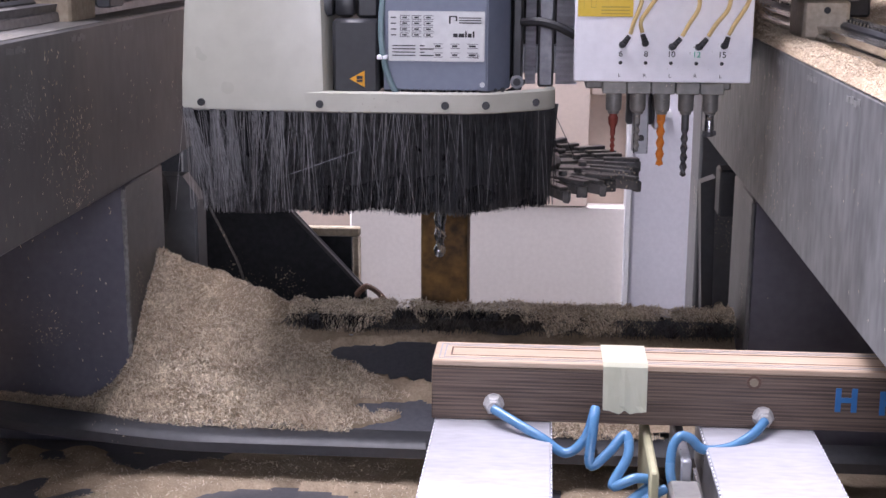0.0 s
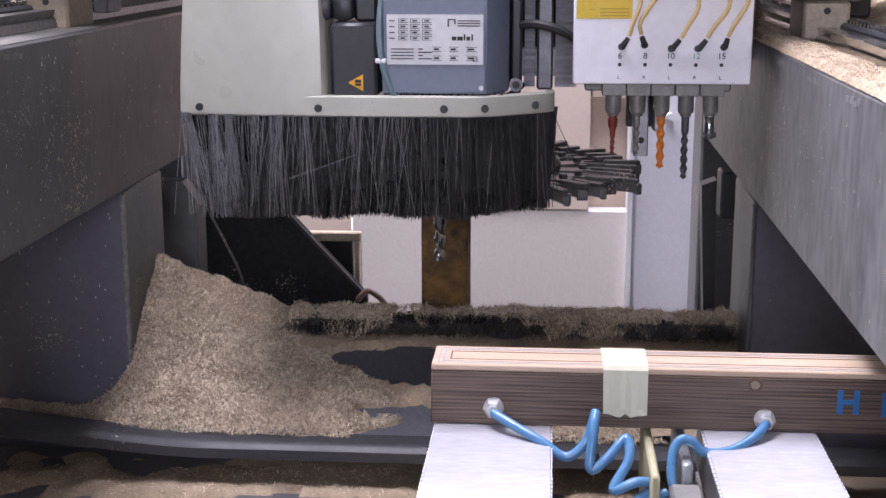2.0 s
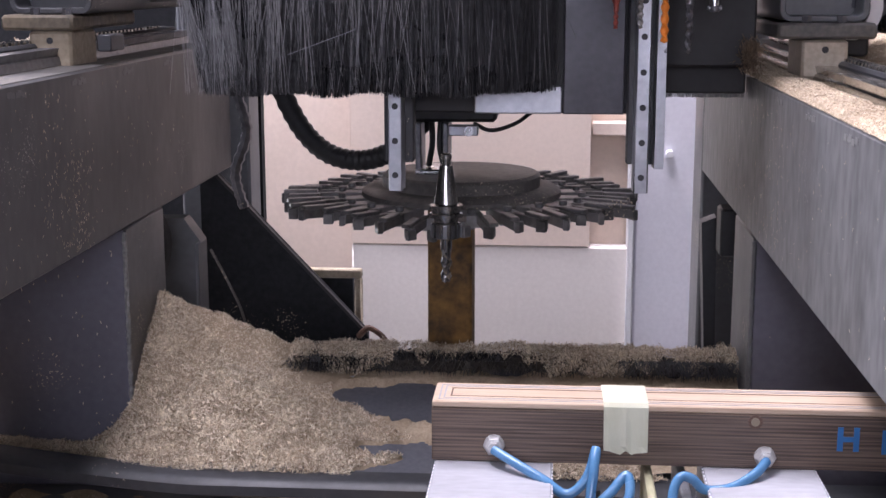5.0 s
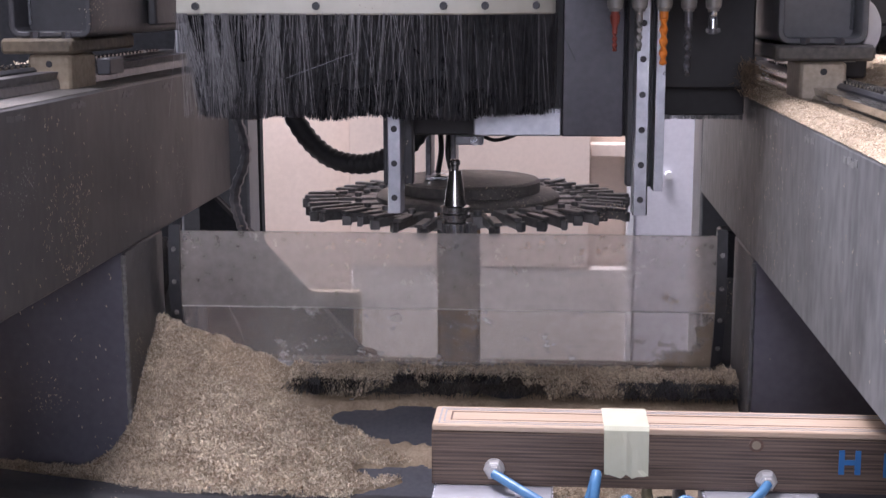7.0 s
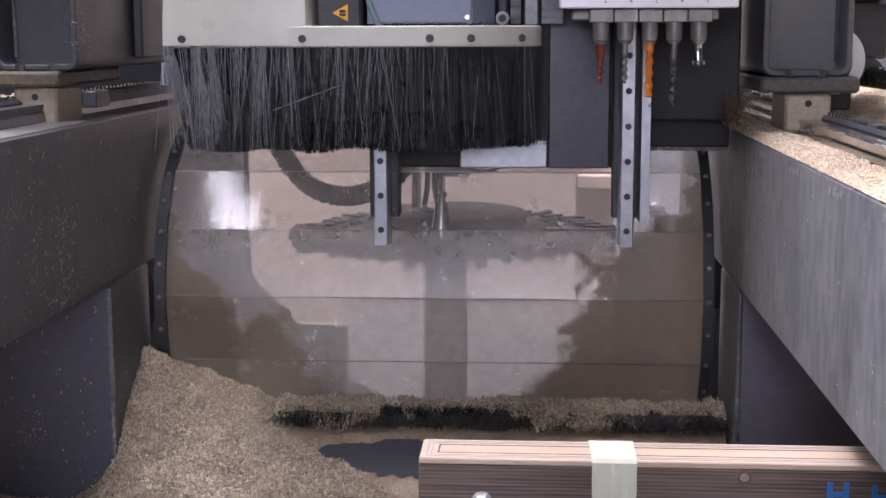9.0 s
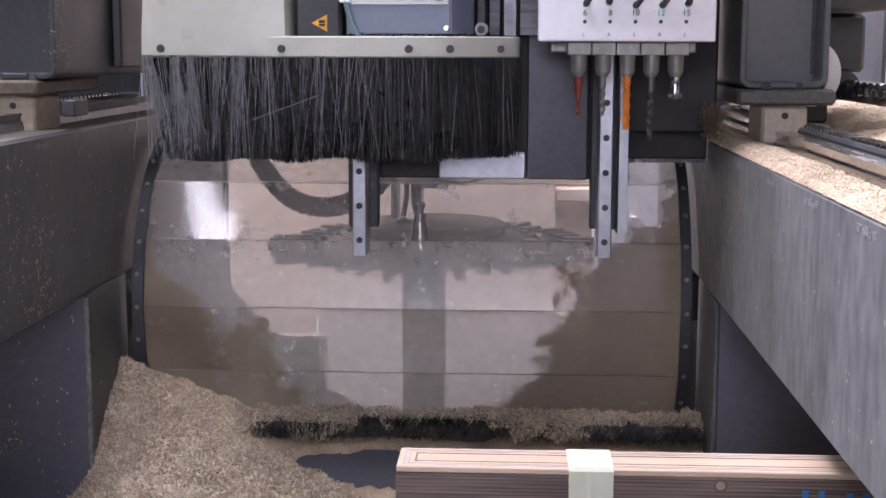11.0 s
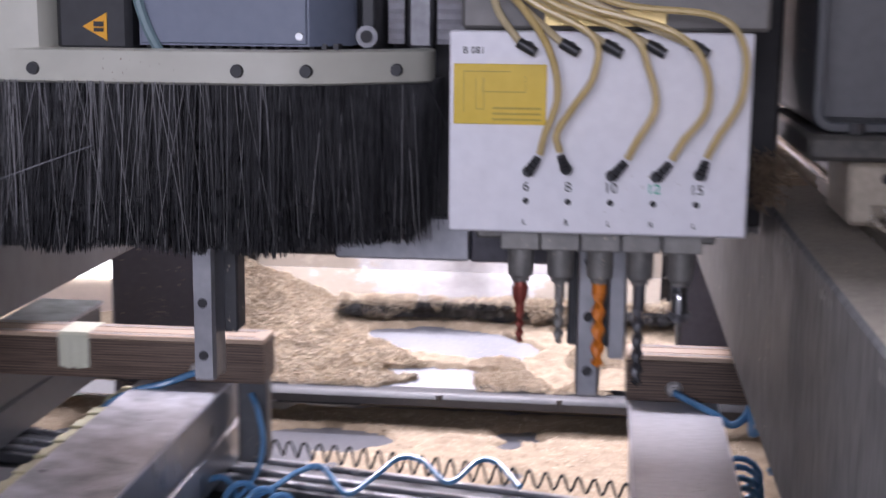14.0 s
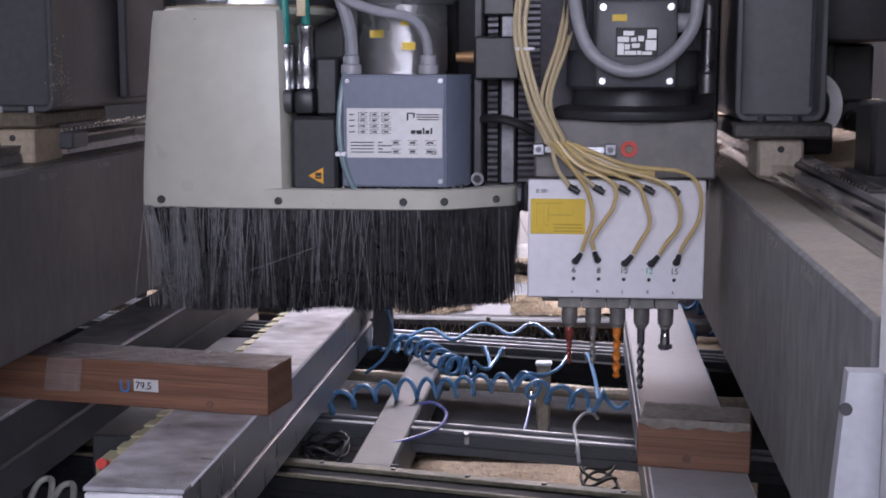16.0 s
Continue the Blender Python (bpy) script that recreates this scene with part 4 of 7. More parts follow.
for x in np.linspace(-0.288, XR - 0.005, 420):
    w = 0.006 * nz(x, 0, 90, 45) + 0.010 * nz(x, 0, 26, 47) + 0.008 * nz(x, 0, 11, 46)
    lump = 0.006 * nz(x, 3, 60, 48)
    rows.append([cake.verts.new((x, y + lump * (0.4 + abs(k)), z + LIFT + k * w)) for y, z, k in ((0.748, 0.783, 1.3), (0.738, 0.788, 1.4), (0.735, 0.797, 0.9), (0.742, 0.806, 0.6), (0.757, 0.809, 0.6), (0.772, 0.804, 0.6), (0.776, 0.790, 0.4))])
for a, b in zip(rows, rows[1:]):
    for k in range(6):
        cake.faces.new((a[k], a[k + 1], b[k + 1], b[k]))
bmesh.ops.recalc_face_normals(cake, faces=cake.faces)
part("caked_core", cake, DUSTY_CORE, strip, "dark felted bristles full of dust", smooth="all")
bristles("bristles", [(-0.288, 0.742), (XR - 0.004, 0.742)], 0.801 + LIFT, 0.025, 1900, DUSTY_BRISTLE, strip, 0.0006, 0.007, 0.70, "short black bristles", curl=0.25)
bristles("bristles", [(-0.288, 0.750), (XR - 0.004, 0.750)], 0.803 + LIFT, -0.010, 350, DUSTY_BRISTLE, strip, 0.0005, 0.014, 0.75, "short black bristles full of dust")
bristles("bristles", [(-0.13, 0.744), (0.03, 0.744)], 0.800 + LIFT, -0.014, 800, BRISTLE, strip, 0.0005, 0.012, 0.6, "bare black bristles")
bristles("bristles", [(0.21, 0.738), (XR - 0.006, 0.738)], 0.806 + LIFT, 0.028, 700, BRISTLE, strip, 0.0006, 0.010, 0.85, "bare black bristles")
bristles("bristles", [(-0.285, 0.738), (-0.14, 0.738)], 0.804 + LIFT, 0.026, 500, BRISTLE, strip, 0.0006, 0.010, 0.85, "bare black bristles")
px = RNG.uniform(-0.288, XR - 0.004, 46000)
thick = np.array([strip_fuzz(x) for x in px])
pv = RNG.uniform(-0.8, 1, len(px))
keep = (RNG.random(len(px)) < np.clip(thick + 0.25, 0.12, 1)) & (pv < np.clip(thick, 0.10, 0.95))
px, pv = px[keep], pv[keep]
wob = np.array([0.006 * nz(x, 0, 26, 47) + 0.005 * nz(x, 0, 11, 46) + 0.003 * nz(x, 0, 90, 45) for x in px])
bulge = np.array([0.004 * nz(x, 3, 60, 48) + 0.005 * nz(x, v * 0.05, 45, 49) for x, v in zip(px, pv)])
py = np.where(pv > 0, 0.731 + 0.012 * (1 - np.clip(pv, 0, 1)) ** 2, 0.743 - 0.040 * pv) + bulge
pz = np.where(pv > 0, 0.812 - 0.032 * np.clip(pv, 0, 1), 0.812 + 0.004 * np.sin(3.1 * np.clip(-pv, 0, 1)))
flakes("loose_shavings", px, py + RNG.normal(0, 0.002, len(px)), pz + LIFT + wob + RNG.normal(0, 0.0026, len(px)), 0.0066, "shavings caked on the brush strip", tilt=0.7)

# ---------------------------------------------------------------- gantry
MOVERS = []


def bolt(bm, x, y, z, r=0.0055, deep=0.004):
    cyl(bm, (x, y, z), (x, y - deep, z), r, r * 0.85, 12)
    return cyl(bm, (x, y - deep, z), (x, y - deep * 1.02, z), r * 0.45, r * 0.45, 6)


def hollow_box(x0, x1, z0, z1, y0, y1, wall=0.008, r=0.016):
    """A rectangular tube with rounded corners that runs along y."""
    def loop(inset, rad):
        pts = []
        for cx, cz, a0 in ((x1 - inset - rad, z1 - inset - rad, 0), (x0 + inset + rad, z1 - inset - rad, 90), (x0 + inset + rad, z0 + inset + rad, 180), (x1 - inset - rad, z0 + inset + rad, 270)):
            for k in range(5):
                a = radians(a0 + 22.5 * k)
                pts.append((cx + rad * math.cos(a), cz + rad * math.sin(a)))
        return pts
    bm = bmesh.new()
    loops = [[bm.verts.new((px, y, pz)) for px, pz in loop(i, max(0.004, r - i))] for i, y in ((0.0015, y0), (0, y0 + 0.0015), (0, y1), (wall, y1), (wall, y0 + 0.0015), (wall - 0.0015, y0))]
    for a, b in zip(loops, loops[1:] + loops[:1]):
        for k in range(20):
            bm.faces.new((a[k], a[(k + 1) % 20], b[(k + 1) % 20], b[k]))
    bmesh.ops.recalc_face_normals(bm, faces=bm.faces)
    return bm


def make_gantry():
    g = thing("gantry", "dark grey steel gantry running on the side beams", "gantry", (0, 0.62, ZT + 0.03))
    for s, xin in ((1, 0.400), (-1, -0.524)):
        x = lambda d: xin + s * d
        up = 0.0 if s > 0 else 0.009
        a, b = sorted((x(0), x(0.116)))
        # the left box and plate get darker paint in place of shade
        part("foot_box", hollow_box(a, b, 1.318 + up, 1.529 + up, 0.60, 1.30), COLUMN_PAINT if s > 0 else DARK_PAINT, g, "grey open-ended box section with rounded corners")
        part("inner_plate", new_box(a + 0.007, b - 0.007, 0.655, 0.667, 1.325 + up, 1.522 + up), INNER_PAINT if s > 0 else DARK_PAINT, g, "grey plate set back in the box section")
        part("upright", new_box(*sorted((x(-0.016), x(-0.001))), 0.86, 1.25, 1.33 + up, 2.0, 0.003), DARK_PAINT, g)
        part("foot_plate", new_box(*sorted((x(-0.004 if s > 0 else 0.024), x(0.124))), 0.585, 0.87, 1.296 + up, 1.317 + up, 0.004), WORN_DIMMED_TOP if s > 0 else FOOT_DUST, g, "dusty foot plate")
        # the left carriage is a darker copy, its shade put into the colour
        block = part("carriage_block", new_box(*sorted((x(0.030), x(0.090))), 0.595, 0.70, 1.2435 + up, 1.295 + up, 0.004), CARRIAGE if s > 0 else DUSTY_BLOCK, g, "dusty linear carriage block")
        hole = bmesh.new()
        cyl(hole, (x(0.06), 0.5945, 1.282 + up), (x(0.06), 0.5935, 1.282 + up), 0.0045)
        part("grease_hole", hole, PRINT, block)
        for d in (0.035, 0.08):
            part("bolt", new_cyl((x(d), 0.60, 1.317 + up), (x(d), 0.60, 1.326 + up), 0.007, seg=6), DARK_STEEL, g)
        bead = [(x(0.106), 0.653 + 0.001 * math.sin(z * 400), z + up) for z in np.arange(1.335, 1.515, 0.004)]
        part("weld", new_tube(bead, 0.0025, 5, 0.0009), COLUMN_PAINT, g)
    part("drive_cover", new_box(0.520, 0.622, 0.70, 1.05, 1.423, 1.536, 0.010, seg=2), DARK_PAINT, g, "dark grey drive cover with rounded edges")
    part("cover_bracket", new_box(0.545, 0.585, 0.72, 0.76, 1.5365, 1.556, 0.003), BLACK_PLASTIC, g)
    part("cover_bracket", new_box(0.605, 0.635, 0.72, 0.76, 1.5365, 1.556, 0.003), BLACK_PLASTIC, g)
    # added black box that imitates the column of shadow below the drive cover
    part("shadow_block", new_box(0.520, 0.562, 0.80, 0.90, 1.262, 1.4225, 0.004), BLACK_PLASTIC, g)
    # block sized to the dark zone under the drive cover
    part("under_cover_block", new_box(0.524, 0.628, 0.86, 1.06, 1.335, 1.4225, 0.006), BLACK_PLASTIC, g, "black block filling the dark zone under the drive cover")
    part("nut", new_cyl((0.60, 0.86, 1.315), (0.60, 0.96, 1.315), 0.022), BLACK_PLASTIC, g)
    arc = [(0.516 + 0.040 * math.cos(t), 1.336 + 0.046 * math.sin(t)) for t in np.linspace(-1.75, 1.3, 22)] + [(0.512 + 0.027 * math.cos(t), 1.336 + 0.034 * math.sin(t)) for t in np.linspace(1.3, -1.75, 22)]
    part("guard_ring", new_prism(arc, "y", 0.70, 0.708), POST_PAINT, g, "pale flat half ring round the screw")
    # unseen beam, made this deep to keep the overhead lamp off the chute
    part("light_block_beam", new_box(-0.51, 0.395, 0.66, 1.60, 1.62, 2.0, 0.008), DARK_PAINT, g)
    part("end_stop", new_box(-0.520, -0.500, 0.60, 0.66, 1.276, 1.299, 0.002), BLACK_PLASTIC, g)
    # guide rails of the two heads
    for x0, zb, side in ((-0.124, 1.083, 1), (0.216, 1.083, -1)):
        slide = part("guide_rail", new_prism([(x0, 0.662), (x0 + 0.003, 0.640), (x0 + 0.001, 0.636), (x0 + 0.003, 0.630), (x0 + 0.019, 0.630), (x0 + 0.021, 0.636), (x0 + 0.019, 0.640), (x0 + 0.022, 0.662)], "z", zb, 1.7), ALU, g, "bright steel guide rail with bolt holes")
        for k in range(9):
            part("bolt_hole", new_cyl((x0 + 0.011, 0.6302, zb + 0.022 + 0.048 * k), (x0 + 0.011, 0.6292, zb + 0.022 + 0.048 * k), 0.0045, seg=12), PRINT, slide, smooth=False)
        part("rail_plate", new_box(x0 - 0.008, x0 + 0.034, 0.663, 0.69, zb + 0.036, 1.72, 0.002), DARK_PAINT, g)
    part("guide_rail", new_prism([(0.243, 0.662), (0.245, 0.630), (0.257, 0.630), (0.260, 0.662)], "z", 1.117, 1.7), ALU, g, "worn aluminium edge strip")
    part("back_plate", new_box(-0.10, 0.258, 0.70, 0.73, 1.186, 1.75, 0.003), GUSSET_PAINT, g)
    part("rear_plate", new_box(-0.30, -0.101, 0.72, 0.73, 1.30, 1.75, 0.003), DARK_PAINT, g)
    part("cover_plate", new_box(-0.006, 0.118, 0.690, 0.699, 1.186, 1.226, 0.002), ALU, g, "spotted aluminium edge plate")
    part("side_plate", new_box(0.119, 0.205, 0.688, 0.699, 1.186, 1.75, 0.002), SPOTTED, g, "dark violet side plate with dust spots")
    part("rear_plate", new_box(0.262, 0.392, 0.745, 0.757, 1.250, 1.75, 0.003), GUSSET_PAINT, g)
    part("rear_apron", new_box(0.262, 0.386, 0.790, 0.800, 1.208, 1.60, 0.003), GUSSET_PAINT, g, "dark apron with a thin fringe")
    bristles("bristles", [(0.264, 0.795), (0.385, 0.795)], 1.209, 0.007, 320, GREY_BRISTLE, g, 0.0005, 0.004, 0.08, "thin pale fringe")
    tuft_v, tuft_f = [], []
    for k in range(700):
        a = Vector((0.374 + RNG.normal(0, 0.007), 0.66 + RNG.normal(0, 0.008), 1.288 - 0.035 * RNG.random() ** 1.5 + RNG.normal(0, 0.004)))
        step = Vector((RNG.normal(0, 0.004), RNG.normal(0, 0.004), RNG.normal(-0.002, 0.004)))
        i = len(tuft_v)
        for q, r in ((a, 0.0009), (a + step, 0.0004)):
            tuft_v += [tuple(q + Vector((r, 0, 0)) - ORIGIN[g.name]), tuple(q + Vector((-r * 0.5, r, 0)) - ORIGIN[g.name]), tuple(q + Vector((-r * 0.5, -r, 0)) - ORIGIN[g.name])]
        tuft_f += [(i, i + 1, i + 4, i + 3), (i + 1, i + 2, i + 5, i + 4), (i + 2, i, i + 3, i + 5)]
    soup("dust_tuft", tuft_v, tuft_f, TUFT, g, "brown tuft of dust and fibres")
    return g


gantry = make_gantry()
MOVERS.append((gantry, "gantry"))

# ---------------------------------------------------------------- milling head
HOOD = [(-0.398, 0.78), (-0.400, 0.60), (-0.392, 0.556), (-0.372, 0.540), (-0.30, 0.534), (-0.20, 0.532), (-0.10, 0.532), (-0.005, 0.534), (0.030, 0.546), (0.100, 0.598), (0.108, 0.612), (0.108, 0.632)]


def ribbon(line, z0, z1, thick):
    """A standing band of even thickness along a line in plan, with rounded rims."""
    pts = [Vector(p) for p in line]
    bm = bmesh.new()
    rows = []
    for k, p in enumerate(pts):
        d = (pts[min(k + 1, len(pts) - 1)] - pts[max(k - 1, 0)]).normalized()
        n = Vector((-d.y, d.x))
        row = []
        for off, z in ((0, z0 + 0.002), (0, z1 - 0.002), (thick * 0.25, z1), (thick, z1), (thick, z0), (thick * 0.25, z0)):
            q = p + n * off
            row.append(bm.verts.new((q.x, q.y, z)))
        rows.append(row)
    for a, b in zip(rows, rows[1:]):
        for j in range(6):
            bm.faces.new((a[j], b[j], b[(j + 1) % 6], a[(j + 1) % 6]))
    bm.faces.new(rows[0])
    bm.faces.new(rows[-1][::-1])
    bmesh.ops.recalc_face_normals(bm, faces=bm.faces)
    return bm


def make_head():
    h = thing("milling_head", "cream milling head with a black bristle skirt", "machine head", (-0.15, 0.62, 1.147))
    # the suction hood at one side, tapering upwards
    bm = bmesh.new()
    rings = []
    low = [(-0.400, 0.78), (-0.4005, 0.60), (-0.393, 0.556), (-0.373, 0.5395), (-0.30, 0.5335), (-0.222, 0.5320), (-0.197, 0.5345), (-0.190, 0.546), (-0.190, 0.66), (-0.190, 0.78)]
    for z, kx, ky, sh in ((1.149, 1, 1, 0), (1.185, 0.99, 0.995, 0), (1.25, 0.965, 0.97, 0.001), (1.32, 0.93, 0.93, 0.002), (1.39, 0.89, 0.88, 0.003), (1.400, 0.88, 0.87, 0.003), (1.406, 0.87, 0.86, 0.003)):
        rings.append([bm.verts.new((-0.295 + (x + 0.295) * kx + sh, 0.68 + (y - 0.68) * ky, z)) for x, y in low])
    for a, b in zip(rings, rings[1:]):
        n = len(low)
        for k in range(n):
            bm.faces.new((a[k], a[(k + 1) % n], b[(k + 1) % n], b[k]))
    bm.faces.new(rings[0][::-1])
    bm.faces.new(rings[-1])
    bmesh.ops.recalc_face_normals(bm, faces=bm.faces)
    part("suction_hood", bm, CREAM, h, "cream painted suction hood with small scratches")
    part("band", ribbon(HOOD, 1.1455, 1.1735, 0.012), CREAM, h, "cream skirt holder")
    for x, y in ((-0.362, 0.535), (-0.202, 0.531), (-0.036, 0.531), (0.017, 0.540), (0.082, 0.584)):
        part("bolt", bolt(bmesh.new(), x, y + 0.0015, 1.157), BLACK_PLASTIC, h)
    inner = [(x * 0.99 - 0.001, y + 0.012) for x, y in HOOD]
    bristles("bristle_skirt", inner[1:], 1.148, 0.132, 8500, BRISTLE, h, 0.00058, 0.006, 0.058, "long black bristles hanging in a skirt", flare=0.16)
    bristles("bristle_skirt", [(x * 0.97, y + 0.02) for x, y in HOOD[1:]], 1.148, 0.128, 4600, BRISTLE, h, 0.00062, 0.008, 0.045, "inner row of black bristles", flare=0.10)
    # pale strands thin out to the right, imitating the skirt's highlight
    bristles("bristle_skirt", [(-0.392, 0.548), (-0.37, 0.537), (-0.27, 0.532), (-0.01, 0.536), (0.095, 0.606)], 1.148, 0.132, 3400, GREY_BRISTLE, h, 0.00042, 0.006, 0.105, "skirt bristles paled by dust and painted sheen", flare=0.12, fade=-0.05)
    bristles("bristle_skirt", [(-0.30, 0.532), (-0.01, 0.536), (0.095, 0.606)], 1.148, 0.130, 120, GREY_BRISTLE, h, 0.00042, 0.005, 0.09, "single pale bristles of the skirt")
    part("skirt_backing", ribbon([(x * 0.955 - 0.004, y + 0.03) for x, y in HOOD], 1.05, 1.148, 0.004), BLACK_RUBBER, h, "black rubber backing")
    for x0, x1 in ((0.066, 0.080), (0.108, 0.137)):
        pleat = bmesh.new()
        rows = [[pleat.verts.new((px, 0.642 + (0.0014 if k % 2 else 0), 1.176 + 0.0042 * k)) for px in (x0, x1)] for k in range(110)]
        for a, b in zip(rows, rows[1:]):
            pleat.faces.new((a[0], a[1], b[1], b[0]))
        bmesh.ops.solidify(pleat, geom=pleat.faces[:], thickness=0.002)
        part("bellows", pleat, PLEAT, h, "white pleated strip", smooth=False)
    part("slide_rail", new_box(0.083, 0.105, 0.638, 0.655, 1.172, 1.66, 0.003), DARK_STEEL, h, "dark slide rail between the pleats")
    part("stray_bristle", new_tube([(-0.24, 0.519, 1.065), (-0.15, 0.519, 1.098)], 0.0004, 4), GREY_HOSE, h)
    part("stray_bristle", new_tube([(0.106, 0.60, 1.145), (0.135, 0.59, 1.085)], 0.0005, 4), BLACK_PLASTIC, h)
    part("base_plate", new_box(-0.38, 0.035, 0.565, 0.79, 1.150, 1.160), BLACK_PLASTIC, h)
    # motor with its blue-grey terminal box
    part("motor_body", new_box(-0.122, 0.048, 0.60, 0.80, 1.176, 1.315, 0.008), DARK_PAINT, h)
    for k in range(17):
        x = -0.116 + 0.0095 * k
        part("cooling_fin", new_box(x, x + 0.004, 0.556, 0.60, 1.160, 1.178), BLACK_PLASTIC, h, smooth=False)
    tb = part("terminal_box", new_prism([(-0.118, 0.545), (0.019, 0.545), (0.046, 0.580), (0.046, 0.66), (-0.118, 0.66)], "z", 1.176, 1.322), BLUE_GREY, h, "blue-grey painted terminal box")
    part("lid_edge", new_box(-0.1165, 0.0175, 0.5425, 0.5455, 1.1775, 1.3205, 0.001), BLUE_GREY, h)
    for x, z in ((0.012, 1.184), (0.012, 1.314), (-0.110, 1.314)):
        part("lid_screw", bolt(bmesh.new(), x, 0.5425, z, 0.0036, 0.002), STEEL, tb)
    pl = part("rating_plate", new_box(-0.1115, 0.0145, 0.5412, 0.5424, 1.214, 1.279, 0.0012), LABEL_SILVER, h, "silver rating plate with black print")
    bars = bmesh.new()
    for r in range(4):
        for c in range(3):
            x, z = -0.096 + 0.0155 * c, 1.268 - 0.0075 * r
            box(bars, x, x + 0.0125, 0.5405, 0.5413, z, z + 0.0006)
            box(bars, x, x + 0.0125, 0.5405, 0.5413, z + 0.0048, z + 0.0054)
            box(bars, x + 0.003, x + 0.009, 0.5405, 0.5413, z + 0.0017, z + 0.0036)
            box(bars, x, x + 0.0006, 0.5405, 0.5413, z, z + 0.0054)
        box(bars, -0.108, -0.101, 0.5405, 0.5413, 1.2697 - 0.0075 * r, 1.2712 - 0.0075 * r)
    for k in range(4):
        box(bars, -0.106, -0.076, 0.5405, 0.5413, 1.2335 - 0.0042 * k, 1.2348 - 0.0042 * k)
        box(bars, -0.070, -0.064 + 0.012 * (k % 2), 0.5405, 0.5413, 1.2335 - 0.0042 * k, 1.235 - 0.0042 * k)
    for x, w in ((-0.052, 0.012), (-0.030, 0.012), (-0.008, 0.014)):
        for z in (1.231, 1.2195):
            box(bars, x, x + w, 0.5405, 0.5413, z, z + 0.0006)
            box(bars, x, x + w, 0.5405, 0.5413, z + 0.0055, z + 0.0061)
            box(bars, x + 0.002, x + w - 0.003, 0.5405, 0.5413, z + 0.0018, z + 0.0042)
    box(bars, -0.032, -0.030, 0.5405, 0.5413, 1.263, 1.273)
    box(bars, -0.032, -0.022, 0.5405, 0.5413, 1.2715, 1.273)
    box(bars, -0.0235, -0.0215, 0.5405, 0.5413, 1.2665, 1.273)
    for k in range(3):
        box(bars, -0.019, 0.010, 0.5405, 0.5413, 1.2635 + 0.0032 * k, 1.2648 + 0.0032 * k)
    tagged(part("print", bars, PRINT, pl, smooth=False), "black printed table", kind="stuff")
    logo = bmesh.new()
    for x, w in ((-0.0265, 0.006), (-0.0195, 0.0075), (-0.0110, 0.0022), (-0.0075, 0.005), (-0.0010, 0.0022)):
        box(logo, x, x + w, 0.5405, 0.5413, 1.2455, 1.2505 + (0.003 if w < 0.003 else 0))
    part("maker_mark", logo, PRINT, pl, "bold black maker's mark", smooth=False)
    part("ce_mark", lettering("CE", 0.0075, (-0.001, 0.5410, 1.2185)), PRINT, pl)
    # connector block with a warning triangle
    cb = part("connector_block", new_box(-0.186, -0.124, 0.541, 0.64, 1.170, 1.268, 0.005), BLACK_PLASTIC, h, "dark plastic connector block")
    part("step", new_box(-0.156, -0.126, 0.560, 0.64, 1.268, 1.345, 0.004), BLACK_PLASTIC, h)
    tri = new_prism([(-0.163, 1.190), (-0.143, 1.179), (-0.143, 1.201)], "y", 0.5398, 0.5411)
    part("warning_sign", tri, ORANGE, cb, "orange warning triangle")
    mark = bmesh.new()
    box(mark, -0.1535, -0.1455, 0.5388, 0.5398, 1.186, 1.189)
    box(mark, -0.1535, -0.1455, 0.5388, 0.5398, 1.190, 1.194)
    part("symbol", mark, PRINT, cb, smooth=False)
    for x, zb, zt in ((-0.198, 1.300, 1.364), (-0.170, 1.302, 1.388)):
        part("elbow", new_box(x - 0.0135, x + 0.0135, 0.548, 0.60, 1.270, 1.302, 0.007, seg=2), BLACK_PLASTIC, h)
        bm = lathe(bmesh.new(), [(0.0120, zb), (0.0138, zb + 0.002), (0.0138, zb + 0.020), (0.0124, zb + 0.022), (0.0124, zt - 0.014), (0.0134, zt - 0.012), (0.0134, zt - 0.003), (0.0095, zt)], (x, 0.572, 0), 20)
        part("plug", bm, STEEL, h, "bright metal plug")
    part("hose", new_tube(curve([(-0.198, 0.572, 1.36), (-0.198, 0.570, 1.41), (-0.203, 0.57, 1.47), (-0.21, 0.58, 1.62)]), 0.0062), TEAL, h, "teal cable")
    part("hose", new_tube(curve([(-0.170, 0.572, 1.38), (-0.171, 0.570, 1.42), (-0.183, 0.57, 1.48), (-0.19, 0.58, 1.62)]), 0.0062), TEAL, h, "teal cable")
    part("tag", new_box(-0.180, -0.168, 0.560, 0.5635, 1.398, 1.424, 0.001), CLEAR_HOSE, h, "small yellow cable tag")
    part("thin_hose", new_tube(curve([(-0.108, 0.56, 1.335), (-0.117, 0.548, 1.31), (-0.121, 0.540, 1.26), (-0.118, 0.538, 1.22), (-0.110, 0.540, 1.19), (-0.098, 0.544, 1.165)]), 0.0042), PALE_TEAL, h, "thin grey-teal drain hose")
    part("cable_tie", new_box(-0.126, -0.112, 0.534, 0.545, 1.216, 1.222, 0.001), WHITE_PLATE, h)
    # clear cover and spindle cylinder
    part("clear_cover", lathe(bmesh.new(), [(0.074, 1.323), (0.076, 1.325), (0.076, 1.424), (0.074, 1.428), (0.0725, 1.428), (0.0725, 1.323)], (-0.049, 0.640, 0), 40), GLASS, h, "clear plastic cover")
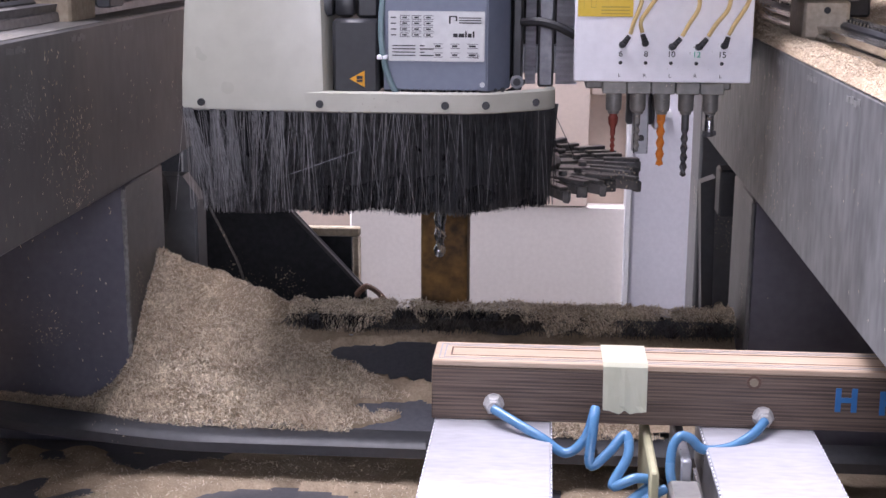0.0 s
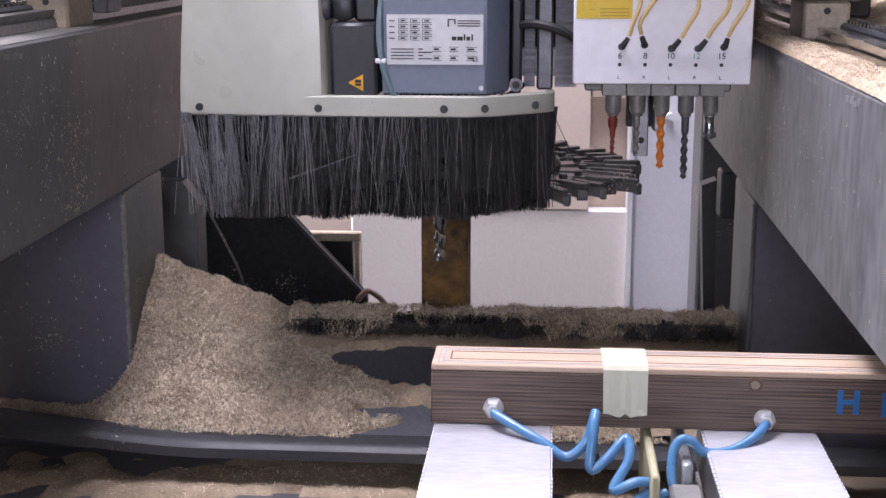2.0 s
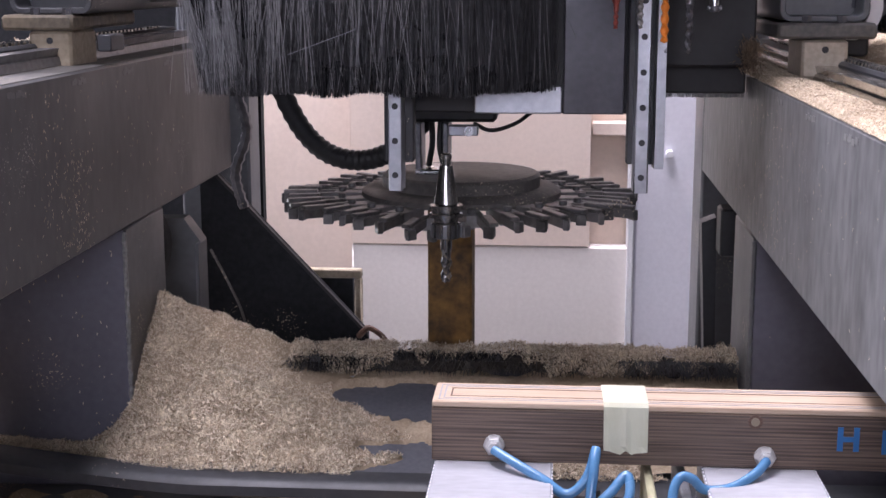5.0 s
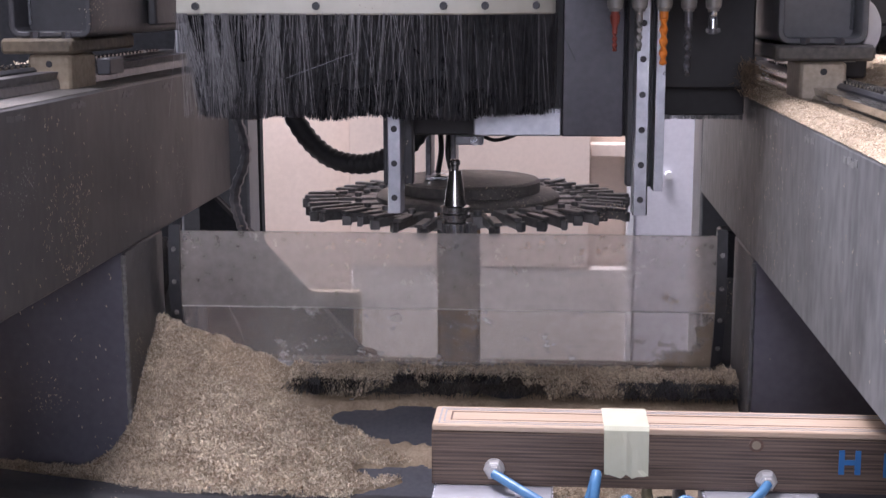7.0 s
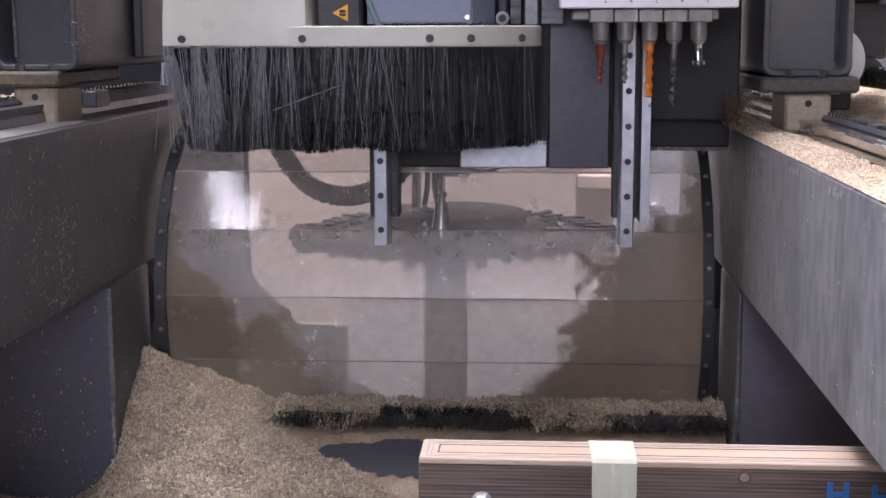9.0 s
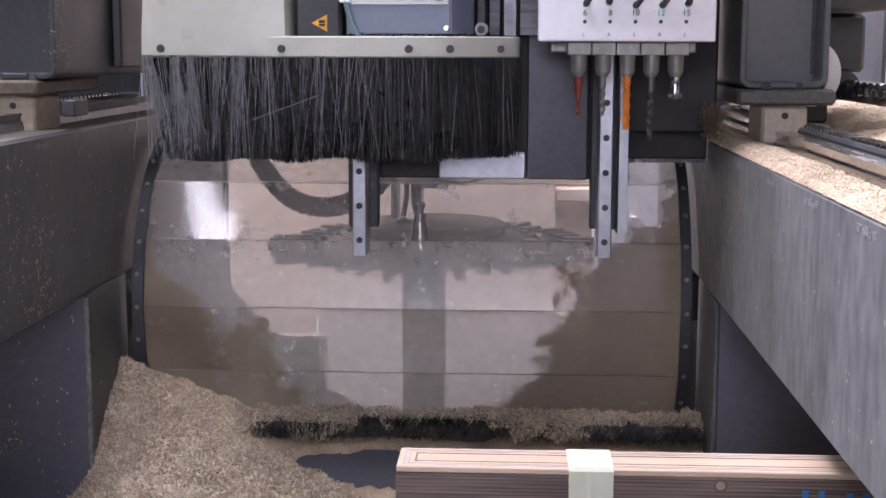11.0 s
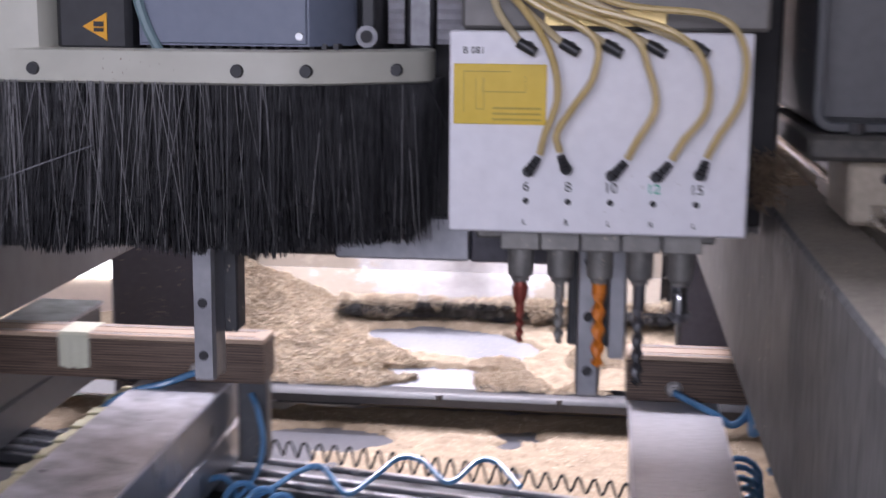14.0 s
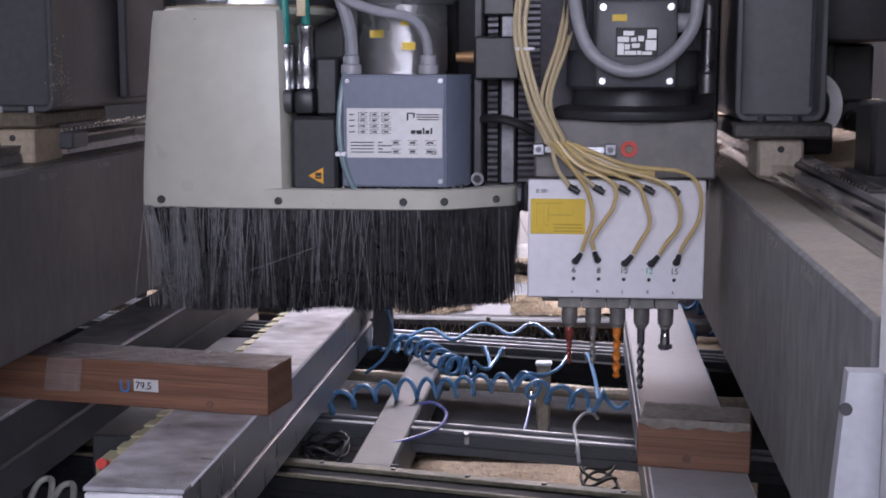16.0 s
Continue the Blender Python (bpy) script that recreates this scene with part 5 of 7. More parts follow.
    part("spindle_cylinder", lathe(bmesh.new(), [(0.060, 1.30), (0.060, 1.412), (0.070, 1.414), (0.0765, 1.430), (0.0765, 1.70)], (-0.049, 0.640, 0), 40), SILVER_PAINT, h, "silver grey spindle cylinder")
    for k in range(3):
        part("cylinder_screw", bolt(bmesh.new(), -0.075 + 0.026 * k, 0.567 + 0.004 * abs(k - 1), 1.440, 0.0022, 0.002), DARK_STEEL, h)
    for x, y, z in ((-0.084, 0.571, 1.370), (-0.042, 0.5615, 1.386), (-0.041, 0.5615, 1.354)):
        part("yellow_tag", new_box(x, x + 0.018, y, y + 0.001, z, z + 0.010), YELLOW, h)
    for x in (-0.108, -0.006):
        part("gland", lathe(bmesh.new(), [(0.012, 1.322), (0.014, 1.323), (0.014, 1.334), (0.011, 1.336), (0.011, 1.346), (0.008, 1.348)], (x, 0.562, 0), 14), GREY_HOSE, h, "grey cable gland")
    part("cable", new_tube(curve([(-0.108, 0.570, 1.345), (-0.110, 0.565, 1.38), (-0.125, 0.56, 1.43), (-0.17, 0.57, 1.52)]), 0.0085), GREY_HOSE, h, "grey cable")
    part("cable", new_tube(curve([(-0.006, 0.560, 1.345), (-0.009, 0.552, 1.372), (-0.028, 0.544, 1.395), (-0.075, 0.540, 1.405), (-0.125, 0.545, 1.43), (-0.165, 0.56, 1.50), (-0.18, 0.57, 1.60)]), 0.0065), GREY_HOSE, h, "grey cable bent over the cover")
    # ribbed extraction hose with its clamp
    ribs = [(-0.270, 0.676, 1.407 + 0.0058 * k) for k in range(70)]
    part("extraction_hose", new_tube(ribs, 0.112, 34, 0.006), mat("beige_ribbed_hose", (0.50, 0.42, 0.30), (0.60, 0.52, 0.40), 0.5), h, "beige ribbed extraction hose")
    part("clamp_screw", new_box(-0.300, -0.270, 0.549, 0.561, 1.415, 1.430, 0.003), STEEL, h, "bright clamp screw housing")
    part("collar", lathe(bmesh.new(), [(0.090, 1.388), (0.1185, 1.402), (0.1205, 1.407), (0.1185, 1.411), (0.090, 1.412)], (-0.270, 0.676, 0), 40), CREAM, h)
    part("hose_clamp", lathe(bmesh.new(), [(0.1175, 1.413), (0.120, 1.414), (0.120, 1.431), (0.1175, 1.432)], (-0.270, 0.676, 0), 40), STEEL, h, "shiny steel hose clamp")
    # valve island between the heads
    part("valve_block", new_box(0.052, 0.112, 0.585, 0.632, 1.315, 1.372, 0.003), BLACK_PLASTIC, h)
    island = part("valve_island", new_box(0.060, 0.104, 0.625, 0.70, 1.40, 1.72, 0.003), BLACK_PLASTIC, h, "black valve island with yellow tags")
    for k in range(9):
        z = 1.425 + 0.0315 * k
        part("valve_tag", new_box(0.064, 0.074, 0.6235, 0.6248, z, z + 0.011), YELLOW, island)
        v = bmesh.new()
        cyl(v, (0.088, 0.625, z + 0.006), (0.090, 0.606, z + 0.006), 0.0068, 0.006, 12)
        cyl(v, (0.090, 0.606, z + 0.006), (0.104, 0.596, z + 0.004), 0.0052, 0.0048, 10)
        part("valve_plug", v, BLACK_PLASTIC, island)
    part("silencer", new_cyl((0.050, 0.612, 1.345), (0.026, 0.612, 1.345), 0.0085, 0.006), mat("bronze_silencer", (0.42, 0.24, 0.11), (0.52, 0.32, 0.16), 0.5, metal=0.6), h)
    part("slide_plate", new_box(0.050, 0.062, 0.60, 0.70, 1.17, 1.55, 0.002), DARK_PAINT, h)
    part("ring", lathe(bmesh.new(), [(0.005, 0), (0.009, 0), (0.009, 0.004), (0.005, 0.004)], (0.056, 0.598, 1.183), 18, pose(0, 0, 0, 90, 0, 0).to_3x3()), DARK_STEEL, h)
    part("ring_bore", new_cyl((0.056, 0.5942, 1.183), (0.056, 0.5935, 1.183), 0.0052, seg=16), PRINT, h)
    part("black_cable", new_tube(curve([(0.062, 0.60, 1.262), (0.085, 0.585, 1.264), (0.110, 0.58, 1.258), (0.135, 0.59, 1.245)]), 0.006), BLACK_RUBBER, h)
    # lower spindle nose inside the skirt
    part("spindle_nose", lathe(bmesh.new(), [(0.045, 1.150), (0.045, 1.115), (0.030, 1.105)], (-0.045, 0.625, 0), 24), DARK_STEEL, h)
    return h


head = make_head()
MOVERS.append((head, "head"))

# ---------------------------------------------------------------- drilling head


def twist_bit(x, y, top, tip, r, turns, body=0.0):
    """A two-fluted drill with a plain shank, hanging down to its tip."""
    bm = bmesh.new()
    n, m = 72, 14
    rings = []
    for k in range(n + 1):
        t = k / n
        z = top + (tip - top) * t
        ring = []
        for j in range(m):
            a = 2 * math.pi * j / m
            fl = 0 if t < body else 0.42
            rr = r * (1 - fl * abs(math.sin(a)) ** 1.5)
            if t > 0.96:
                rr *= max(0.05, (1 - t) / 0.04)
            b = a + turns * 2 * math.pi * max(0, t - body)
            ring.append(bm.verts.new((x + rr * math.cos(b), y + rr * math.sin(b), z)))
        rings.append(ring)
    for a, b in zip(rings, rings[1:]):
        for j in range(m):
            bm.faces.new((a[j], b[j], b[(j + 1) % m], a[(j + 1) % m]))
    bm.faces.new(rings[0])
    bm.faces.new(rings[-1][::-1])
    bmesh.ops.recalc_face_normals(bm, faces=bm.faces)
    return bm


def make_drill_head():
    d = thing("drilling_head", "grey multi-spindle drilling head with a white front plate", "machine head", (0.24, 0.6, 1.194))
    part("body", new_box(0.137, 0.366, 0.522, 0.66, 1.346, 1.420, 0.003), DRILL_PAINT, d, "dusty mid-grey gear housing")
    part("lower_body", new_box(0.137, 0.350, 0.522, 0.66, 1.196, 1.345, 0.003), ALU, d)
    pl = part("front_plate", new_box(0.130, 0.3535, 0.508, 0.5205, 1.194, 1.3455, 0.0015), WHITE_PLATE, d, "white painted front plate with handwriting")
    yl = part("yellow_sticker", new_box(0.1335, 0.203, 0.5068, 0.5079, 1.276, 1.321, 0.0005), YELLOW, d, "yellow instruction sticker")
    draw = bmesh.new()
    for a, b, c, e in ((0.141, 0.176, 1.315, 1.3154), (0.141, 0.1414, 1.285, 1.315), (0.150, 0.1504, 1.287, 1.310), (0.155, 0.187, 1.300, 1.3004), (0.155, 0.1554, 1.300, 1.310), (0.187, 0.1874, 1.300, 1.312), (0.150, 0.156, 1.287, 1.2874), (0.156, 0.1564, 1.287, 1.31)):
        box(draw, a, b, 0.5062, 0.5069, c, e + 0.0003)
    for k in range(3):
        box(draw, 0.163, 0.199, 0.5062, 0.5069, 1.279 + 0.0042 * k, 1.2805 + 0.0042 * k)
    part("drawing", draw, YELLOW_DARK, yl, "thin line drawing and small print", smooth=False)
    part("writing", lettering("B 081", 0.0072, (0.140, 0.5075, 1.3285)), PRINT, pl)
    xs = [0.189 + 0.0318 * k for k in range(5)]
    for x, size, side in zip(xs, ("6", "8", "10", "12", "15"), "LRLRL"):
        part("writing", lettering(size, 0.0105, (x, 0.5075, 1.2262), align="CENTER"), PRINT if size != "12" else mat("green_marker", (0.02, 0.42, 0.28), (0.03, 0.5, 0.34), 0.6, bump=0), pl)
        part("writing", lettering(side, 0.0062, (x - 0.001, 0.5075, 1.2005), align="CENTER"), PRINT, pl)
        part("dot_hole", new_cyl((x, 0.5082, 1.2185), (x, 0.5072, 1.2185), 0.0024, seg=12), PRINT, pl)
    tops = [0.187 + 0.0313 * k for k in range(5)]
    ends = ((0.193, 1.247, 0.60), (0.218, 1.249, -0.35), (0.256, 1.245, 0.75), (0.289, 1.245, 0.70), (0.319, 1.247, 0.25))
    for k, (x, z, lean) in enumerate(ends):
        s = bmesh.new()
        cyl(s, (x - 0.004 * lean, 0.508, z - 0.006), (x - 0.004 * lean, 0.499, z - 0.005), 0.0046, 0.0042, 10)
        for n in range(4):
            u, v = n / 4, (n + 0.8) / 4
            cyl(s, (x - 0.004 * lean + 0.013 * lean * u, 0.499 - 0.003 * u, z - 0.006 + 0.012 * u), (x - 0.004 * lean + 0.013 * lean * v, 0.499 - 0.003 * v, z - 0.006 + 0.012 * v), 0.0041 - 0.0003 * n, 0.0041 - 0.0003 * n, 10)
        part("elbow_fitting", s, BLACK_PLASTIC, d)
        t = bmesh.new()
        cyl(t, (tops[k] + 0.002, 0.508, 1.334), (tops[k] + 0.002, 0.500, 1.334), 0.0046, 0.0042, 10)
        cyl(t, (tops[k] - 0.005, 0.499, 1.3375), (tops[k] + 0.008, 0.497, 1.330), 0.0042, 0.0038, 10)
        part("elbow_fitting", t, BLACK_PLASTIC, d)
    bows = (((0.203, 1.270), (0.212, 1.300), (0.204, 1.335), (0.178, 1.372), (0.160, 1.395)),
            ((0.212, 1.272), (0.224, 1.292), (0.238, 1.315), (0.236, 1.343), (0.190, 1.368), (0.166, 1.395)),
            ((0.271, 1.268), (0.283, 1.292), (0.277, 1.320), (0.262, 1.345), (0.205, 1.367), (0.172, 1.395)),
            ((0.304, 1.268), (0.320, 1.292), (0.316, 1.325), (0.290, 1.348), (0.225, 1.366), (0.178, 1.395)),
            ((0.328, 1.270), (0.344, 1.300), (0.344, 1.336), (0.322, 1.358), (0.255, 1.366), (0.186, 1.392)))
    for (x, z, lean), bow in zip(ends, bows):
        line = [(x + 0.011 * lean, 0.495, z + 0.009)] + [(bx, 0.490 - 0.003 * math.sin(3 * n / len(bow)), bz) for n, (bx, bz) in enumerate(bow)]
        part("air_hose", new_tube(curve(line), 0.0027, 8), YELLOW_HOSE, d, "amber air hose")
    def strand(points, k, spread):
        """Lays hose k beside its bundle's middle line, twisting slowly round it."""
        out = []
        for n, (bx, by, bz) in enumerate(points):
            a = 1.256 * k + 0.45 * n
            out.append((bx + spread[n] * math.cos(a), by + 0.6 * spread[n] * math.sin(a), bz))
        return curve(out)

    for k in range(5):
        line = strand([(0.146, 0.56, 1.66), (0.122, 0.545, 1.58), (0.118, 0.53, 1.52), (0.136, 0.508, 1.445), (0.160, 0.494, 1.395)], k, (0.010, 0.008, 0.0065, 0.007, 0.008))
        part("bundle_hose", new_tube(line + curve([line[-1], (0.166 + 0.020 * k, 0.494, 1.362), (tops[k] - 0.004, 0.499, 1.337)])[1:], 0.0029, 7), CLEAR_HOSE, d, "pale amber air hose of the bundle")
        line = strand([(0.192, 0.585, 1.66), (0.184, 0.57, 1.58), (0.172, 0.55, 1.52), (0.150, 0.52, 1.445), (0.168, 0.4935, 1.394)], k, (0.012, 0.009, 0.007, 0.0065, 0.009))
        part("bundle_hose", new_tube(line, 0.0027, 7), CLEAR_HOSE, d, "pale amber air hose of the bundle")
    part("hose_tie", new_box(0.112, 0.136, 0.522, 0.536, 1.508, 1.512, 0.001), WHITE_PLATE, d)
    part("clamp_bar", new_box(0.150, 0.226, 0.496, 0.502, 1.3795, 1.3885, 0.001), STEEL, d, "bright clamp bar over the hoses")
    for x in (0.143, 0.233):
        part("clamp_end", new_box(x - 0.007, x + 0.007, 0.499, 0.5215, 1.377, 1.391, 0.001), ALU, d)
        part("clamp_bolt", bolt(bmesh.new(), x, 0.499, 1.384, 0.004, 0.003), DARK_STEEL, d)
    part("red_ring", lathe(bmesh.new(), [(0.0055, 0), (0.0105, 0), (0.0105, 0.004), (0.0055, 0.004)], (0.257, 0.5215, 1.384), 22, pose(0, 0, 0, 90, 0, 0).to_3x3()), RED, d, "red plastic ring")
    part("ring_core", new_cyl((0.257, 0.5175, 1.384), (0.257, 0.5150, 1.384), 0.0055, 0.005, 16), DUSTY_BLOCK, d)
    part("brass_plate", new_box(0.20, 0.29, 0.519, 0.5217, 1.349, 1.362, 0.0005), mat("brass", (0.55, 0.42, 0.18), (0.66, 0.52, 0.25), 0.4, metal=0.7), d)
    # motor
    part("flange", lathe(bmesh.new(), [(0.105, 1.408), (0.106, 1.410), (0.106, 1.418), (0.098, 1.422), (0.080, 1.425), (0.078, 1.445)], (0.262, 0.60, 0), 40), DARK_PAINT, d)
    part("motor", lathe(bmesh.new(), [(0.082, 1.445), (0.086, 1.45), (0.086, 1.62), (0.075, 1.625), (0.075, 1.66)], (0.262, 0.60, 0), 40), COLUMN_PAINT, d, "grey finned motor")
    for k in range(26):
        fins = bmesh.new()
        a = math.pi + math.pi * (k + 0.5) / 26
        c = Vector((0.262 + 0.091 * math.cos(a), 0.60 + 0.091 * math.sin(a), 1.56))
        m = Matrix.Translation(c) @ Matrix.Rotation(a, 4, "Z") @ Matrix.Diagonal((0.014, 0.0028, 0.13, 1))
        bmesh.ops.create_cube(fins, size=1, matrix=m)
        part("cooling_fin", fins, COLUMN_PAINT, d, smooth=False)
    part("motor_label", new_box(0.225, 0.268, 0.5115, 0.5135, 1.627, 1.650, 0.001), RED, d, "red motor label")
    tb = part("terminal_box", new_box(0.212, 0.312, 0.478, 0.53, 1.448, 1.556, 0.006, seg=2), COLUMN_PAINT, d, "grey terminal box with corner screws")
    for x in (0.221, 0.303):
        for z in (1.457, 1.547):
            part("lid_screw", bolt(bmesh.new(), x, 0.478, z, 0.005, 0.003), STEEL, tb)
    rp = part("rating_plate", new_box(0.237, 0.288, 0.4762, 0.4778, 1.487, 1.522, 0.0006), PRINT, d, "black rating plate with white fields")
    bars = bmesh.new()
    for x0, x1, z0, z1 in ((0.239, 0.247, 1.489, 1.503), (0.248, 0.262, 1.489, 1.494), (0.263, 0.268, 1.489, 1.494), (0.269, 0.281, 1.489, 1.493), (0.248, 0.254, 1.4955, 1.502), (0.2565, 0.266, 1.4975, 1.503), (0.273, 0.286, 1.4945, 1.507), (0.239, 0.253, 1.5045, 1.511), (0.255, 0.262, 1.505, 1.510), (0.264, 0.271, 1.5055, 1.512), (0.246, 0.259, 1.5125, 1.518), (0.275, 0.286, 1.509, 1.5195)):
        box(bars, x0, x1, 0.4756, 0.4763, z0, z1)
    part("print", bars, LABEL_SILVER, rp, "white printed fields", smooth=False)
    part("yellow_tag", new_box(0.232, 0.250, 0.4768, 0.4778, 1.530, 1.538), YELLOW, tb)
    part("gland", new_cyl((0.312, 0.505, 1.528), (0.336, 0.505, 1.528), 0.013, 0.012, 12), GREY_HOSE, d)
    part("motor_cable", new_tube(curve([(0.185, 0.50, 1.62), (0.187, 0.478, 1.55), (0.205, 0.466, 1.495), (0.245, 0.462, 1.470), (0.290, 0.464, 1.478), (0.326, 0.472, 1.515), (0.335, 0.48, 1.56), (0.33, 0.49, 1.62)]), 0.0082, 10), GREY_HOSE, d, "thick grey motor cable in a loop")
    part("sensor", lathe(bmesh.new(), [(0.008, 1.44), (0.011, 1.442), (0.011, 1.465), (0.008, 1.468), (0.007, 1.52), (0.009, 1.522), (0.009, 1.55)], (0.352, 0.52, 0), 16), DARK_STEEL, d, "round metal plug beside the motor")
    # spindles and bits
    part("chuck_bar", new_box(0.147, 0.336, 0.560, 0.62, 1.1795, 1.1935, 0.002), CHUCK, d)
    for k in range(5):
        x = 0.184 + 0.0312 * k
        part("chuck", new_box(x - 0.0152, x + 0.0152, 0.530, 0.5595, 1.1765, 1.1930, 0.001), CHUCK, d, "grey steel chuck block")
        part("collet", lathe(bmesh.new(), [(0.0104, 1.1765), (0.0104, 1.160), (0.0098, 1.154), (0.0075, 1.152), (0.0070, 1.149)], (x, 0.546, 0), 20), CHUCK, d)
    part("shank", lathe(bmesh.new(), [(0.0052, 1.150), (0.0052, 1.146), (0.0066, 1.144), (0.0060, 1.136), (0.0036, 1.130)], (0.184, 0.546, 0), 14), RED_BIT, d, "dull red bit shank")
    part("shank", lathe(bmesh.new(), [(0.0058, 1.150), (0.0058, 1.144), (0.0050, 1.143), (0.0058, 1.142), (0.0058, 1.138), (0.0062, 1.136), (0.0062, 1.126)], (0.3088, 0.546, 0), 14), STEEL, d, "ringed steel shank")
    specs = ((0.0034, 1.132, 1.098, RED_BIT, "dull red drill bit", 2.2, 0.3), (0.0042, 1.149, 1.098, CHUCK, "grey steel drill bit", 2.6, 0.25), (0.0056, 1.151, 1.080, ORANGE_BIT, "orange coated drill bit", 2.4, 0.15), (0.0050, 1.150, 1.066, BIT_STEEL, "dark steel drill bit", 3.4, 0.25), (0.0070, 1.127, 1.120, BIT_STEEL, "short drill bit", 0.2, 0.6))
    for k, (r, top, tip, m, label, turns, body) in enumerate(specs):
        part("drill_bit", twist_bit(0.184 + 0.0312 * k, 0.546, top, tip, r, turns, body), m, d, label)
    for ob in d.children:
        if ob.name.split(".")[0] in ("flange", "motor", "cooling_fin", "terminal_box", "rating_plate", "gland", "motor_cable", "sensor"):
            ob.location.z += 0.013
    part("cutter_wings", new_box(0.300, 0.318, 0.542, 0.550, 1.122, 1.128, 0.001), DARK_STEEL, d)
    return d


drill_head = make_drill_head()
MOVERS.append((drill_head, "drill"))

# ---------------------------------------------------------------- tool carousel
CX, CY = -0.047, 0.93


def make_carousel():
    c = thing("tool_carousel", "dark radial tool carousel with gripper arms", "tool changer", (CX, CY, 1.0))
    part("disc", lathe(bmesh.new(), [(0.165, 1.030), (0.168, 1.032), (0.168, 1.040), (0.160, 1.046), (0.133, 1.048), (0.133, 1.066), (0.128, 1.070)], (CX, CY, 0), 56), mat("dusty_dark_disc", (0.075, 0.071, 0.067), (0.155, 0.143, 0.128), 0.6, coarse=8, specks=0.5), c, "dusty stepped hub disc")
    for k in range(22):
        a = -math.pi / 2 + 2 * math.pi * (k + 0.5) / 22
        t = Matrix.Rotation(a, 4, "Z")
        bm = bmesh.new()
        drop = RNG.normal(0, 0.0025)
        for side in (-1, 1):
            long = 0.092 + RNG.uniform(-0.014, 0.018)
            m = Matrix.Translation((CX, CY, 1.024 + drop)) @ t @ Matrix.Translation((0.196 + long / 2, side * 0.0165, 0)) @ Matrix.Rotation(side * 0.13 + RNG.normal(0, 0.03), 4, "Z") @ Matrix.Rotation(RNG.normal(0.03, 0.03), 4, "Y")
            bmesh.ops.create_cube(bm, size=1, matrix=m @ Matrix.Diagonal((long, 0.0115, 0.015, 1)))
            m2 = m @ Matrix.Translation((long * 0.22, side * 0.003, 0.0105)) @ Matrix.Diagonal((long * 0.55, 0.014, 0.006, 1))
            bmesh.ops.create_cube(bm, size=1, matrix=m2)
            tip = m @ Matrix.Translation((long * 0.46, side * -0.004, -0.002)) @ Matrix.Rotation(side * 0.7, 4, "Z") @ Matrix.Diagonal((0.016, 0.009, 0.017, 1))
            bmesh.ops.create_cube(bm, size=1, matrix=tip)
        m = Matrix.Translation((CX, CY, 1.022 + drop)) @ t @ Matrix.Translation((0.185, 0, 0))
        bmesh.ops.create_cube(bm, size=1, matrix=m @ Matrix.Diagonal((0.062, 0.034, 0.020, 1)))
        cyl(bm, m @ Vector((0.018, 0, 0.010)), m @ Vector((0.018, 0, 0.018)), 0.007, seg=10)
        cyl(bm, m @ Vector((0.020, 0, -0.008)), m @ Vector((0.020, 0, -0.014)), 0.0055, seg=8)
        bmesh.ops.bevel(bm, geom=[e for e in bm.edges], offset=0.0012, segments=1, affect="EDGES")
        part("gripper_arm", bm, ARM_STEEL, c, smooth=False)
    part("column", new_box(CX - 0.052, CX + 0.022, CY - 0.06, CY + 0.03, 0.0, 1.03, 0.004), RUST, c, "rusty dust-caked column")
    for x in (-0.075, -0.030):
        part("bracket", new_box(CX + x, CX + x + 0.010, CY - 0.03, CY + 0.05, 1.07, 1.155, 0.002), DARK_STEEL, c)
    part("bracket_foot", new_box(CX - 0.075, CX - 0.02, CY - 0.04, CY + 0.05, 1.07, 1.078, 0.002), STEEL, c)
    part("bracket_arm", new_box(CX - 0.02, CX + 0.030, CY - 0.04, CY - 0.02, 1.135, 1.152, 0.002), ALU, c)
    part("pivot", new_cyl((CX + 0.015, CY - 0.046, 1.143), (CX + 0.015, CY - 0.02, 1.143), 0.008), STEEL, c)
    part("drive", new_box(CX - 0.085, CX + 0.06, CY - 0.02, CY + 0.10, 1.155, 1.19, 0.006), BLACK_PLASTIC, c)
    part("cable", new_tube(curve([(CX - 0.05, CY, 1.155), (CX - 0.048, CY - 0.01, 1.12), (CX - 0.055, CY, 1.08)]), 0.005), BLACK_RUBBER, c)
    part("cable", new_tube(curve([(CX - 0.035, CY, 1.155), (CX - 0.036, CY - 0.01, 1.115), (CX - 0.03, CY, 1.08)]), 0.005), BLACK_RUBBER, c)
    part("cable", new_tube(curve([(CX + 0.02, CY, 1.152), (CX + 0.05, CY, 1.140), (CX + 0.09, CY + 0.02, 1.150), (CX + 0.12, CY + 0.04, 1.17)]), 0.0035), BLACK_RUBBER, c)
    # the tool that hangs in the front gripper
    tx, ty = CX - 0.002, CY - 0.305
    prof = [(0.0035, 0.972), (0.006, 0.973), (0.006, 1.004), (0.0155, 1.006), (0.0195, 1.008), (0.0195, 1.027), (0.0165, 1.029), (0.0165, 1.034), (0.0225, 1.035), (0.0225, 1.040), (0.0195, 1.042), (0.0195, 1.045), (0.0225, 1.046), (0.0225, 1.051), (0.0168, 1.053), (0.0088, 1.103), (0.0055, 1.104), (0.0055, 1.110), (0.0075, 1.111), (0.0075, 1.117), (0.005, 1.119)]
    prof = [(r * 1.1, 0.945 + (z - 0.945) * 1.12) for r, z in prof]
    part("tool_holder", lathe(bmesh.new(), prof, (tx, ty, 0), 32), SCREW_STEEL, c, "bright tapered steel tool holder")
    nut = bmesh.new()
    for k in range(12):
        a = 2 * math.pi * k / 12
